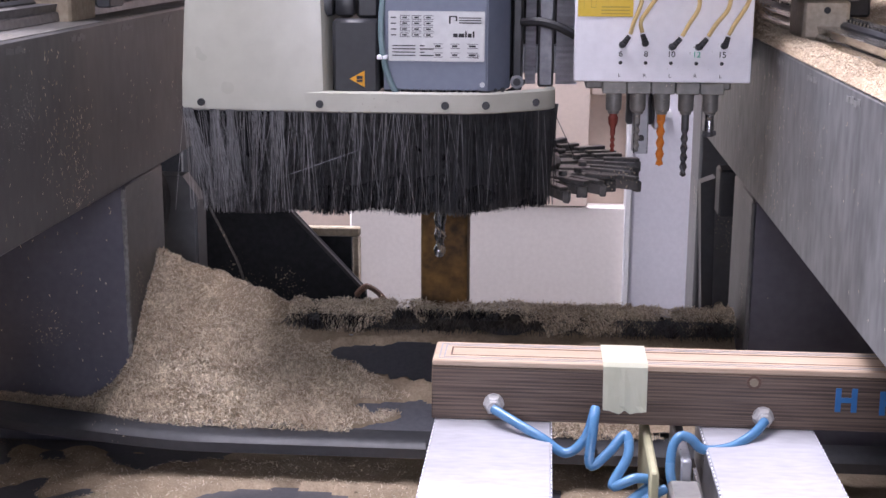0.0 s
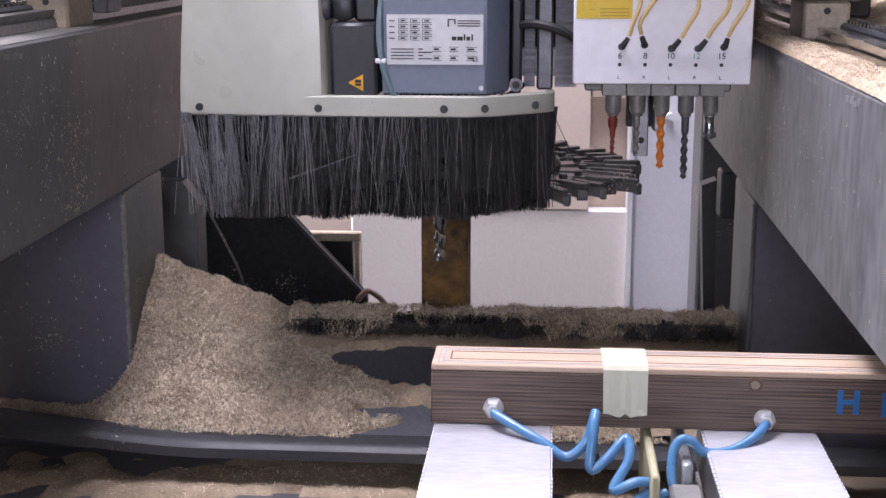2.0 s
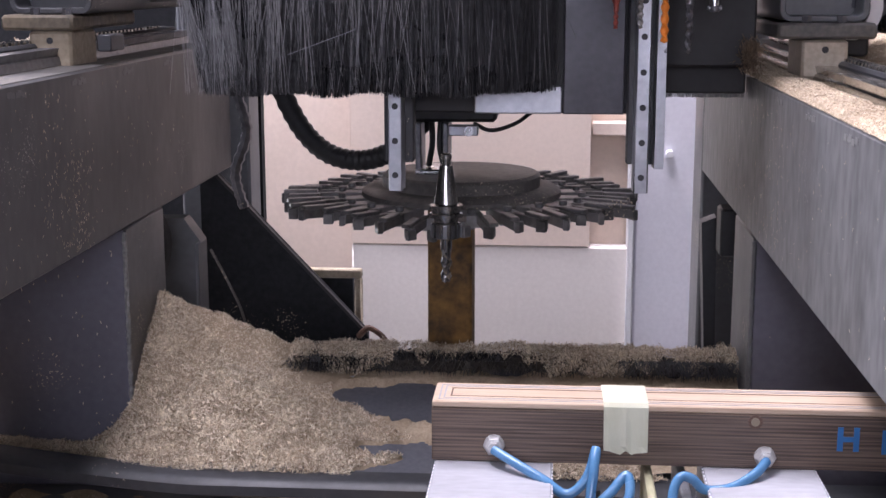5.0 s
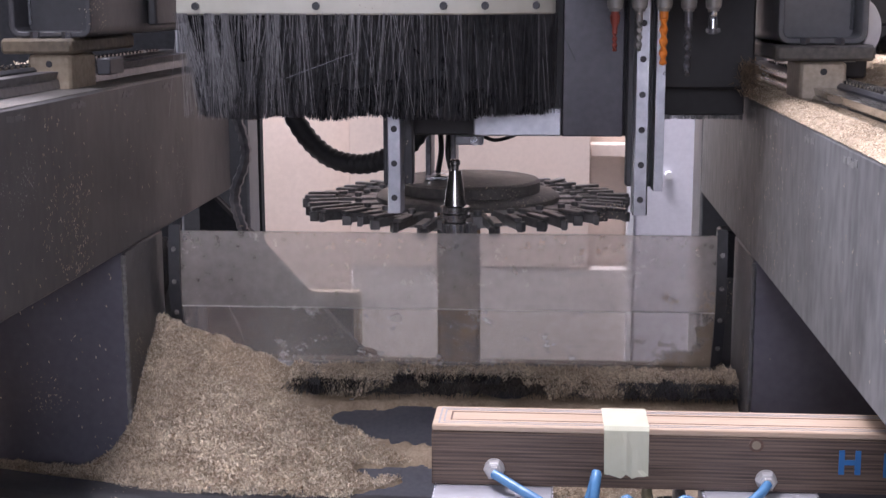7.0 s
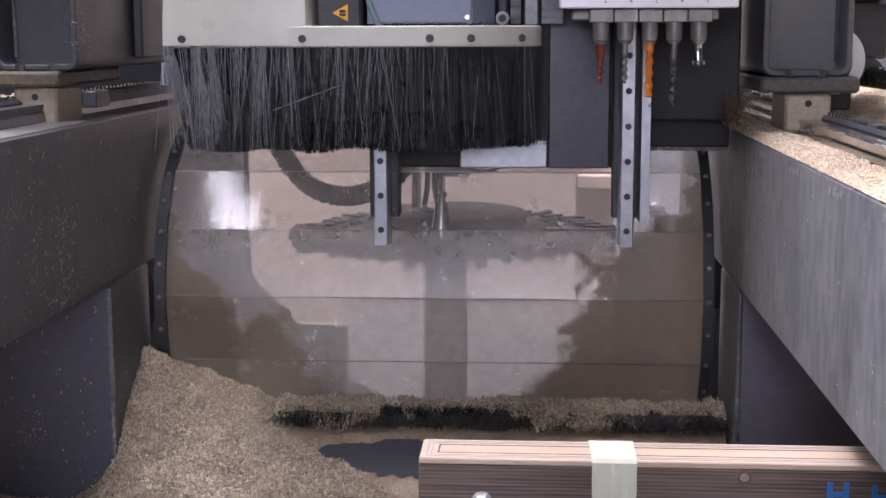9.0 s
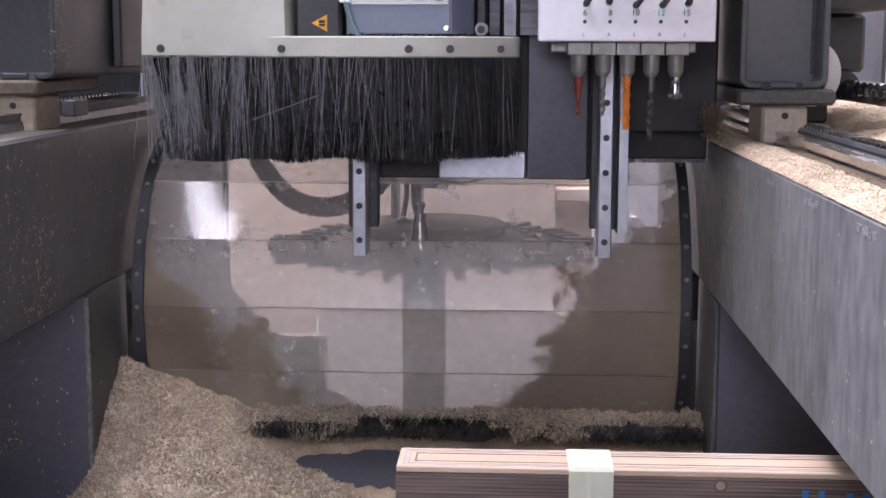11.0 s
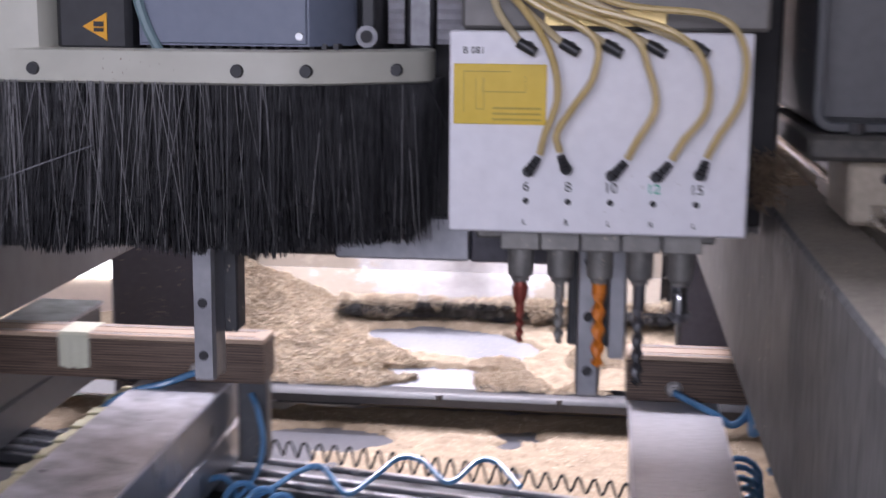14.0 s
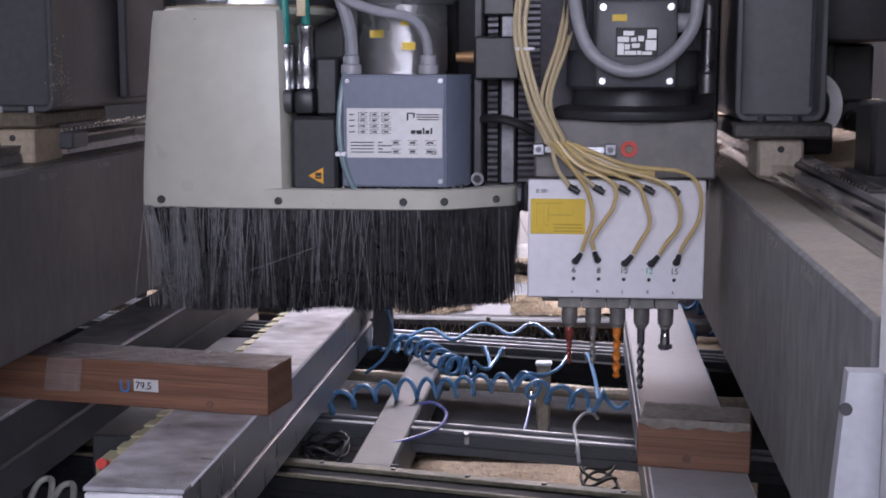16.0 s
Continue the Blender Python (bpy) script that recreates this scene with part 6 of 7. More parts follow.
        m = Matrix.Translation((tx, ty, 1.0256)) @ Matrix.Rotation(a, 4, "Z") @ Matrix.Translation((0.0215, 0, 0)) @ Matrix.Diagonal((0.003, 0.005, 0.019, 1))
        bmesh.ops.create_cube(nut, size=1, matrix=m)
    part("collet_nut", nut, DARK_STEEL, c, smooth=False)
    part("end_mill", twist_bit(tx, ty, 1.0135, 0.945, 0.0085, 1.6, 0.2), SCREW_STEEL, c, "shiny fluted end mill")
    return c


carousel = make_carousel()
drive_hose = solo("corrugated_hose", new_tube(curve([(-0.40, 1.15, 1.32), (-0.392, 1.15, 1.21), (-0.352, 1.14, 1.115), (-0.30, 1.12, 1.062), (-0.24, 1.10, 1.047), (-0.185, 1.08, 1.060), (-0.135, 1.06, 1.095), (-0.10, 1.06, 1.17), (-0.10, 1.06, 1.3)], 9), 0.0165, 12, 0.0025), BLACK_RUBBER, "black corrugated hose hanging behind the head", "hose")

# ---------------------------------------------------------------- clear guard
GY, GZ, GR = 1.13, 0.95, 0.28


def make_guard():
    g = thing("chip_guard", "curved clear plastic chip guard filmed with dust", "guard", (-0.058, GY, GZ))
    steps = [radians(a) for a in (72, 47, 25, 3, -19, -41, -60)]
    for a, b in zip(steps, steps[1:]):
        out = []
        for r in (GR, GR - 0.003):
            row = [(GY - r * math.cos(t), GZ + r * math.sin(t)) for t in (a, b)]
            out += row if r == GR else row[::-1]
        bm = new_prism(out, "x", -0.488, 0.366)
        part("guard_panel", bm, PLEXI, g, smooth=False).visible_shadow = False
        ridge_line = [(x, GY - (GR + 0.0005) * math.cos(a), GZ + (GR + 0.0005) * math.sin(a)) for x in (-0.488, 0.366)]
        part("joint", new_tube(ridge_line, 0.0006, 5), CHUCK if abs(a - steps[1]) > 0.01 else LABEL_SILVER, g)
    for x0, x1 in ((-0.502, -0.484), (0.362, 0.378)):
        bm = bmesh.new()
        rows = []
        for t in np.linspace(radians(74), radians(-60), 28):
            rows.append([bm.verts.new((x, GY - r * math.cos(t), GZ + r * math.sin(t))) for x, r in ((x0, GR + 0.003), (x1, GR + 0.003), (x1, GR - 0.006), (x0, GR - 0.006))])
        for a, b in zip(rows, rows[1:]):
            for k in range(4):
                bm.faces.new((a[k], a[(k + 1) % 4], b[(k + 1) % 4], b[k]))
        bm.faces.new(rows[0])
        bm.faces.new(rows[-1][::-1])
        bmesh.ops.recalc_face_normals(bm, faces=bm.faces)
        rim = part("side_rim", bm, DARK_PAINT, g, "dark side rim with worn spots")
        for t in np.linspace(radians(66), radians(-50), 12):
            p = Vector(((x0 + x1) / 2, GY - (GR + 0.004) * math.cos(t), GZ + (GR + 0.004) * math.sin(t)))
            part("rivet", new_cyl(p, p + Vector((0, -0.003 * math.cos(t), 0.003 * math.sin(t))), 0.004, 0.003, 10), CHUCK, rim)
    return g


guard = make_guard()

# ---------------------------------------------------------------- consoles and workpieces
ZC = 0.919


def make_console(x0, x1, label, top, side=None, back=0.085):
    c = thing("console", label, "console", ((x0 + x1) / 2, -0.6, ZC - 0.12), group="suction consoles of the bed")
    part("top_plate", new_box(x0, x1, -1.30, back, ZC - 0.006, ZC, 0.001), top, c, "worn white top plate")
    part("profile", new_prism([(x0 + 0.004, ZC - 0.125), (x0 + 0.004, ZC - 0.075), (x0 + 0.010, ZC - 0.072), (x0 + 0.010, ZC - 0.066), (x0 + 0.004, ZC - 0.063), (x0 + 0.004, ZC - 0.0065), (x1 - 0.004, ZC - 0.0065), (x1 - 0.004, ZC - 0.063), (x1 - 0.010, ZC - 0.066), (x1 - 0.010, ZC - 0.072), (x1 - 0.004, ZC - 0.075), (x1 - 0.004, ZC - 0.125)], "y", -1.295, back - 0.003), side or ALU, c, "aluminium profile with a groove")
    for x in (x0 + 0.0005, x1 - 0.0005):
        teeth = bmesh.new()
        for k in range(150):
            y = back - 0.015 - 0.009 * k
            box(teeth, x - 0.0018, x + 0.0018, y, y + 0.005, ZC - 0.0055, ZC - 0.0015)
        part("toothed_edge", teeth, WHITE_PLATE, c, "small white teeth along the edge", smooth=False)
    part("end_cap", new_box(x0 + 0.002, x1 - 0.002, -1.303, -1.2955, ZC - 0.125, ZC - 0.007, 0.002), WHITE_PLATE, c)
    for x in (x0 + 0.03, x1 - 0.03):
        part("end_screw", bolt(bmesh.new(), x, -1.303, ZC - 0.02, 0.004, 0.003), DARK_STEEL, c)
    return c


CONSOLE_TOP = mat("worn_console_top", (0.20, 0.20, 0.215), (0.66, 0.655, 0.70), 0.38, coarse=7, fine=16, stretch=(1.3, 1.8, 1), specks=0.25, speck=(0.16, 0.16, 0.17), bump=0.02)
CONSOLE_CLEAN = mat("pale_console_top", (0.36, 0.36, 0.385), (0.46, 0.46, 0.49), 0.46, coarse=6, fine=34, stretch=(1.6, 5, 1), specks=0.1, speck=(0.2, 0.2, 0.21), bump=0.02)
TABLE = [make_console(-0.003, 0.108, "white topped aluminium console under the workpiece", CONSOLE_CLEAN), make_console(0.251, 0.356, "white topped aluminium console under the workpiece", CONSOLE_CLEAN),
         # the last console's flanks take dark paint to look shaded
         make_console(-0.646, -0.528, "white topped aluminium console with rubbed streaks", CONSOLE_TOP), make_console(-0.975, -0.866, "white topped console with shade painted into its flanks", CONSOLE_TOP, COLUMN_PAINT, 0.45)]

for x0, y0, y1 in ((-0.686, -1.075, 0.05),):
    comb = thing("comb_strip", "pale green toothed plastic strip beside a console", "strip", (x0, -0.6, 0.88))
    part("strip", new_box(x0, x0 + 0.012, y0, y1, 0.865, 0.895, 0.001), PALE_PLASTIC, comb)
    for k in range(20):
        y = y0 + 0.055 * k
        part("tooth", new_box(x0 - 0.0005, x0 + 0.016, y, y + 0.028, 0.8955, 0.8985, 0.001), PALE_PLASTIC, comb, smooth=False)
    part("holder", new_box(x0 - 0.02, x0 + 0.05, y0 - 0.03, y0 + 0.02, 0.84, 0.89, 0.006), PALE_PLASTIC, comb)
    for dx in (-0.006, 0.016, 0.034):
        part("red_button", new_cyl((x0 + dx, y0 - 0.030, 0.878 + 0.3 * abs(dx - 0.010)), (x0 + dx, y0 - 0.042, 0.884 + 0.3 * abs(dx - 0.010)), 0.0085, 0.0070), RED, comb)
    part("carrier", new_box(x0 - 0.10, x0 + 0.015, -0.9, -0.2, 0.79, 0.864, 0.003), DARK_PAINT, comb)
    TABLE.append(comb)


def make_timber(x0, x1, y0, y1, z0, z1, label, side, top, fancy=True):
    w = thing("timber", label, "timber", ((x0 + x1) / 2, (y0 + y1) / 2, z0), group="clamped workpieces")
    lay = 0.0065 if fancy else 0.0
    part("core", new_box(x0, x1, y0, y1, z0 + 0.0005, z1 - lay, 0.0012), side, w)
    if fancy:
        part("top_layer", new_box(x0 + 0.0004, x1, y0 + 0.0003, y1, z1 - lay + 0.0002, z1, 0.0012), top, w, "pale planed top layer")
        for d in (0.006, 0.0105, 0.017):
            g = bmesh.new()
            box(g, x0 + d, x1 - d, y0 + d, y0 + d + 0.0010, z1 - 0.0004, z1 + 0.0003)
            box(g, x0 + d, x1 - d, y1 - d - 0.0016, y1 - d, z1 - 0.0004, z1 + 0.0003)
            box(g, x0 + d, x0 + d + 0.0016, y0 + d + 0.0016, y1 - d - 0.0016, z1 - 0.0004, z1 + 0.0003)
            part("seal_line", g, GREY_HOSE if d < 0.015 else BAKELITE, w, "fine inlaid line round the top", smooth=False)
    return w


def fitting(w, x, y, z):
    part("hex_nut", lathe(bmesh.new(), [(0.0102, 0), (0.0102, 0.006), (0.008, 0.009), (0.006, 0.0095), (0.0055, 0.014)], (x, y, z), 6, pose(0, 0, 0, 90, 0, 0).to_3x3()), NICKEL, w, "steel hexagon air fitting")
    part("washer", new_cyl((x, y, z), (x, y - 0.0025, z), 0.0098, seg=20), NICKEL, w)


def tape_on(w, x, y0, z1, wide=0.043, deep=0.048):
    bm = bmesh.new()
    cols = 9
    prof = [(y0 + 0.059, z1 + 0.0015), (y0 + 0.03, z1 + 0.0016), (y0 + 0.002, z1 + 0.0016), (y0 - 0.0012, z1 - 0.002), (y0 - 0.0014, z1 - 0.02), (y0 - 0.0022, z1 - 0.04), (y0 - 0.003, z1 - deep)]
    rows = []
    for j, (y, z) in enumerate(prof):
        row = []
        for k in range(cols):
            u = k / (cols - 1)
            sway = 0.004 * (j / len(prof)) * (u - 0.3)
            row.append(bm.verts.new((x + wide * (u - 0.5) * (1 - 0.02 * j) + sway, y - 0.0035 * abs(nz(u, j, 5, 51)) * (j > 3), z + (0.007 * nz(u, 1, 9, 52) + 0.006 * abs(u - 0.55) if j == len(prof) - 1 else 0))))
        rows.append(row)
    for a, b in zip(rows, rows[1:]):
        for k in range(cols - 1):
            bm.faces.new((a[k], b[k], b[k + 1], a[k + 1]))
    bmesh.ops.recalc_face_normals(bm, faces=bm.faces)
    part("masking_tape", bm, TAPE, w, "pale strip of masking tape folded over the edge", smooth=False)


right_timber = make_timber(-0.007, 0.80, 0.0, 0.060, ZC, 0.979, "brown laminated timber with a pale top and masking tape", LAMINATE, PLY_PALE)
fitting(right_timber, 0.053, 0.0, 0.937)
fitting(right_timber, 0.308, 0.0, 0.932)
tape_on(right_timber, 0.177, 0.0, 0.979)
knot = part("wood_plug", new_cyl((0.298, 0.0004, 0.9655), (0.298, -0.0008, 0.9655), 0.0068, seg=22), BAKELITE, right_timber, "round dull wood plug")
part("knot_core", new_cyl((0.298, -0.0006, 0.9655), (0.298, -0.0012, 0.9655), 0.0042, seg=14), DUSTY_BLOCK, knot)
part("marker_letter", lettering("H", 0.031, (0.373, -0.0002, 0.940), bold=0.0011), CHALK_BLUE, right_timber, "blue marker letter")
part("marker_letter", lettering("H", 0.031, (0.414, -0.0002, 0.938), bold=0.0011), CHALK_BLUE, right_timber, "blue marker letter")
left_timber = make_timber(-1.5, -0.477, 0.0, 0.060, ZC, 0.979, "brown laminated timber with a pale top clamped on the bed", LAMINATE, PLY_PALE)
fitting(left_timber, -0.565, 0.0, 0.937)
tape_on(left_timber, -0.735, 0.0, 0.979)
front_timber = make_timber(-1.5, -0.500, -0.98, -0.89, ZC, 0.983, "reddish pine timber wrapped in clear film", PINE_LAMINATE, PINE_RED, False)
part("label", new_box(-0.699, -0.662, -0.9815, -0.9804, 0.9425, 0.9595), LABEL_SILVER, front_timber, "small paper label with black digits")
part("digits", lettering("79.5", 0.0145, (-0.6965, -0.9818, 0.9460)), PRINT, front_timber, "black digits")
film_sheet = bmesh.new()
prof = [(-0.895, 0.9850), (-0.94, 0.9855), (-0.979, 0.9850), (-0.986, 0.978), (-0.991, 0.960), (-0.996, 0.940)]
rows = [[film_sheet.verts.new((x + 0.004 * nz(x, j, 30, 61), y - 0.006 * abs(nz(x, j, 25, 62)) * (j > 2), z)) for x in np.linspace(-0.83, -0.775, 10)] for j, (y, z) in enumerate(prof)]
for a, b in zip(rows, rows[1:]):
    for k in range(9):
        film_sheet.faces.new((a[k], b[k], b[k + 1], a[k + 1]))
bmesh.ops.solidify(film_sheet, geom=film_sheet.faces[:], thickness=0.0003)
part("clear_film", film_sheet, CLEAR_TAPE, front_timber, "crumpled clear tape")
wrap = bmesh.new()
grid = [[wrap.verts.new((x, y, 0.9838 + 0.0022 * abs(nz(x, y, 26, 66)) + 0.0012 * abs(nz(x, y, 70, 67)))) for x in np.linspace(-1.45, -0.497, 160)] for y in np.linspace(-0.981, -0.889, 22)]
for a, b in zip(grid, grid[1:]):
    for k in range(159):
        wrap.faces.new((a[k], a[k + 1], b[k + 1], b[k]))
part("wrapping_film", wrap, FILM, front_timber, "wrinkled clear film on the timber's top, its reflection painted in")
short_timber = make_timber(-0.013, 0.118, -1.168, -1.085, ZC, 0.975, "short reddish timber block with grey filler on top", PINE_LAMINATE, PINE_RED, False)
foam = bmesh.new()
grid = [[foam.verts.new((x, y, 0.9755 + 0.0045 * abs(nz(x, y, 40, 71)) + 0.002)) for x in np.linspace(-0.011, 0.116, 22)] for y in np.linspace(-1.168 + 0.004, -1.09, 12)]
for a, b in zip(grid, grid[1:]):
    for k in range(21):
        foam.faces.new((a[k], a[k + 1], b[k + 1], b[k]))
bmesh.ops.solidify(foam, geom=foam.faces[:], thickness=0.003)
part("filler", foam, CRUST, short_timber, "rough pale filler")
drip = bmesh.new()
rows = [[drip.verts.new((x, -1.1690 - 0.002 * abs(nz(x, j, 50, 73)), 0.9795 - j * (0.0022 + 0.0030 * max(0.0, nz(x, 0, 38, 74) + 0.35)))) for x in np.linspace(-0.012, 0.117, 40)] for j in range(4)]
for a, b in zip(rows, rows[1:]):
    for k in range(39):
        drip.faces.new((a[k], b[k], b[k + 1], a[k + 1]))
bmesh.ops.solidify(drip, geom=drip.faces[:], thickness=-0.002)
part("filler_run", drip, CRUST, short_timber, "pale filler run down the front edge")
for w, x0, x1, y0, lines in ((front_timber, -1.499, -0.501, -0.98, (0.9615, 0.9405)), (short_timber, -0.012, 0.117, -1.168, (0.9565, 0.9375))):
    for z in lines:
        part("glue_line", new_box(x0, x1, y0 - 0.0003, y0 + 0.002, z - 0.0007, z + 0.0007), BAKELITE, w, smooth=False)
for x, z in ((-0.585, 0.930), (-0.93, 0.972)):
    eye = part("knot", new_cyl((x, -0.9796, z), (x, -0.9806, z), 0.0050, seg=14), BAKELITE, front_timber, "small round knot")
    part("knot_core", new_cyl((x, -0.9804, z), (x, -0.9810, z), 0.0026, seg=10), PINE_RED, eye)
part("knot", new_cyl((0.045, -1.1676, 0.932), (0.045, -1.1686, 0.932), 0.0055, seg=14), BAKELITE, short_timber, "small round knot")
part("marker_letter", lettering("U", 0.024, (-0.722, -0.9803, 0.940)), CHALK_BLUE, front_timber, "blue marker stroke")
TABLE += [right_timber, left_timber, front_timber, short_timber]

# air hose between the fittings of the workpiece, and the clamp below
hose = thing("air_hose", "blue coiled air hose between two fittings", "hose", (0.18, -0.05, 0.92))
part("coil", new_tube(curve([(0.053, -0.013, 0.936), (0.075, -0.03, 0.929), (0.10, -0.045, 0.920), (0.122, -0.055, 0.910), (0.140, -0.05, 0.924), (0.148, -0.045, 0.950), (0.146, -0.06, 0.935), (0.144, -0.07, 0.905), (0.160, -0.065, 0.915), (0.176, -0.055, 0.930), (0.178, -0.07, 0.915), (0.164, -0.085, 0.892), (0.185, -0.085, 0.900), (0.200, -0.075, 0.892), (0.178, -0.095, 0.880), (0.165, -0.10, 0.868), (0.190, -0.09, 0.880), (0.212, -0.08, 0.889)], 7), 0.0046, 10), BLUE_HOSE, hose)
part("bow", new_tube(curve([(0.308, -0.013, 0.932), (0.295, -0.03, 0.925), (0.272, -0.045, 0.917), (0.248, -0.05, 0.916), (0.236, -0.05, 0.926), (0.226, -0.05, 0.928), (0.219, -0.055, 0.918), (0.217, -0.065, 0.900), (0.220, -0.07, 0.885)], 7), 0.0046, 10), BLUE_HOSE, hose)
clamp = thing("pneumatic_clamp", "grey pneumatic valve with screws between the consoles", "clamp", (0.225, -0.09, 0.85))
part("body", new_box(0.214, 0.243, -0.125, -0.075, 0.840, 0.896, 0.003), CHUCK, clamp)
part("side_block", new_box(0.2435, 0.254, -0.12, -0.08, 0.855, 0.880, 0.002), ALU, clamp)
for x in (0.208, 0.256):
    part("screw", new_cyl((x - 0.006, -0.10, 0.872), (x + 0.006, -0.10, 0.872), 0.005), STEEL, clamp)
part("arm", new_box(0.196, 0.204, -0.10, 0.05, 0.84, 0.912, 0.002), PALE_PLASTIC, clamp)
part("arm", new_box(0.226, 0.236, -0.07, 0.05, 0.84, 0.912, 0.002), ALU, clamp)
left_hose = thing("air_hose", "blue air hose from the timber's fitting down to the bed", "hose", (-0.6, -0.05, 0.9))
part("tube", new_tube(curve([(-0.565, -0.013, 0.936), (-0.60, -0.03, 0.925), (-0.64, -0.04, 0.915), (-0.675, -0.05, 0.895), (-0.69, -0.06, 0.85), (-0.66, -0.07, 0.82)]), 0.0046, 9), BLUE_HOSE, left_hose)
end_block = thing("end_stop", "grey steel stop with a drooping hose at the timber's end", "stop", (-0.49, 0.05, 0.85))
part("plate", new_box(-0.522, -0.482, 0.03, 0.06, 0.80, 0.955, 0.003), GREY_PAINT, end_block)
part("knob", new_cyl((-0.502, 0.045, 0.955), (-0.502, 0.045, 0.972), 0.011), STEEL, end_block)
part("hose", new_tube(curve([(-0.50, 0.02, 0.90), (-0.485, 0.0, 0.88), (-0.475, -0.02, 0.84), (-0.485, -0.05, 0.80), (-0.52, -0.08, 0.77)]), 0.0035, 8), BLUE_HOSE, end_block)
TABLE += [hose, clamp, left_hose, end_block]

# ---------------------------------------------------------------- bed frame under the consoles


SKEW = radians(-12.0)


def askew(y, x):
    """The y of a line across the bed that passes x = 0 at y."""
    return y + math.tan(SKEW) * x


def bed_rail(y, z, high, deep, m, label, lip=None, lip_at=()):
    """A cross rail of the bed with a slot down its front and thin lips along its top."""
    r = thing("cross_rail", label, "rail", (0.0, y, z), group="cross rails of the bed")
    part("profile", new_prism([(y, z), (y, z + high * 0.40), (y + 0.004, z + high * 0.44), (y + 0.004, z + high * 0.62), (y, z + high * 0.66), (y, z + high), (y + deep, z + high), (y + deep, z)], "x", -1.4, 0.62), m, r)
    for d in lip_at:
        part("lip", new_box(-1.4, 0.62, y + d, y + d + 0.009, z + high + 0.0002, z + high + 0.006, 0.0015), lip, r)
    for x in (-1.25, 0.50):
        part("foot", new_box(x, x + 0.05, y + 0.01, y + deep - 0.01, 0.6305, z - 0.0005, 0.003), DARK_PAINT, r)
    r.rotation_euler[2] = SKEW
    return r


bed_rail(-0.276, 0.745, 0.040, 0.098, COLUMN_PAINT, "aluminium cross rail of the bed with bright lips", ALU, (0.012, 0.042, 0.086))
bed_rail(-0.306, 0.695, 0.076, 0.029, CASING_SHADE_DARK, "dark steel cross rail carrying air fittings")
bed_rail(-0.884, 0.722, 0.036, 0.056, COLUMN_PAINT, "aluminium cross rail of the bed with bright lips", ALU, (0.0, 0.040))
# the profile's dark colour stands in for the black gap between two strips
rail_front = bed_rail(-1.216, 0.705, 0.056, 0.080, CASING_SHADE_DARK, "front cross rail darkened as the gap between dusty yellowish strips", FRONT_RAIL, (0.004,))
part("edge_strip", new_box(-1.4, 0.62, -1.158, -1.134, 0.7613, 0.7685, 0.002), FRONT_RAIL, rail_front)
for k in range(16):
    x = -1.3 + 0.12 * k
    part("rail_bolt", new_cyl((x, -1.146, 0.7685), (x, -1.146, 0.7712), 0.0042, seg=8), DARK_STEEL, rail_front)
strut = thing("bed_strut", "grey square steel strut between the cross rails", "strut", (-0.12, -0.7, 0.70))
part("beam", new_box(-0.158, -0.088, -1.11, -0.29, 0.697, 0.767, 0.004), COLUMN_PAINT, strut)
for y in (-1.10, -0.30):
    part("end_plate", new_box(-0.168, -0.078, y, y + 0.006, 0.690, 0.7675, 0.002), COLUMN_PAINT, strut)
# added near-black sheets that imitate the deep shade under the consoles
solo("well_shade_sheet", new_box(-1.4, 0.62, -0.64, -0.02, 0.648, 0.652), CASING_SHADE_DARK, "dark sheet standing in for the shade in the well", "sheet", kind="structure")
solo("well_shade_sheet", new_box(-1.4, -0.17, -1.15, -0.644, 0.648, 0.652), CASING_SHADE_DARK, "dark sheet standing in for the shade in the bed's corner", "sheet", kind="structure")
pipe = bmesh.new()
tube(pipe, [(x, askew(-0.412, x) + 0.002 * nz(x, 0, 20, 83), 0.734 + 0.003 * nz(x, 0, 30, 81)) for x in np.arange(-1.38, 0.6, 0.02)], 0.0125, 9)
solo("dusty_pipe", pipe, CARRIAGE, "pipe thick with pale dust along the well", "pipe")
px, off = RNG.uniform(-0.5, 0.40, 2600), RNG.normal(-0.002, 0.006, 2600)
flakes("loose_shavings", px, askew(-0.412, px) + off, 0.747 - 40 * off ** 2 + RNG.normal(0, 0.0008, len(px)), 0.0045, "dust and shavings on the pipe", tilt=0.5)
solo("side_box", new_box(-0.95, -0.62, -1.62, -1.32, 0.70, 0.86, 0.005), DARK_PAINT, "dark box under the front console", "box")
wave = thing("spring_cable", "thin black wavy cable along the cross rail", "cable", (0, -0.1, 0.78))
part("cable", new_tube([(x, askew(-0.166, x) + 0.005 * math.sin(x * 310), 0.802 + 0.012 * math.sin(x * 300 + 0.6 * math.sin(x * 23))) for x in np.arange(-0.27, 0.42, 0.0020)], 0.0018, 5), BLACK_RUBBER, wave)


def coil_along(points, radius, turns, hand=1, steps=14):
    """A line that winds round a smooth way through the points, its loops uneven as on a slack hose."""
    way = curve(points, 16)
    n, out = int(turns * steps), []
    for k in range(n + 1):
        u = k / n * (len(way) - 1)
        i = min(int(u), len(way) - 2)
        p = way[i].lerp(way[i + 1], u - i)
        d = (way[i + 1] - way[i]).normalized()
        side = d.cross(Vector((0, 0, 1))).normalized()
        w = 2 * math.pi * turns * k / n + 0.5 * math.sin(k * 0.05)
        r = radius * (1 + 0.16 * nz(k * 0.03, 0, 1, 91))
        out.append(p + r * (math.cos(w) * side + hand * math.sin(w) * side.cross(d)))
    return out


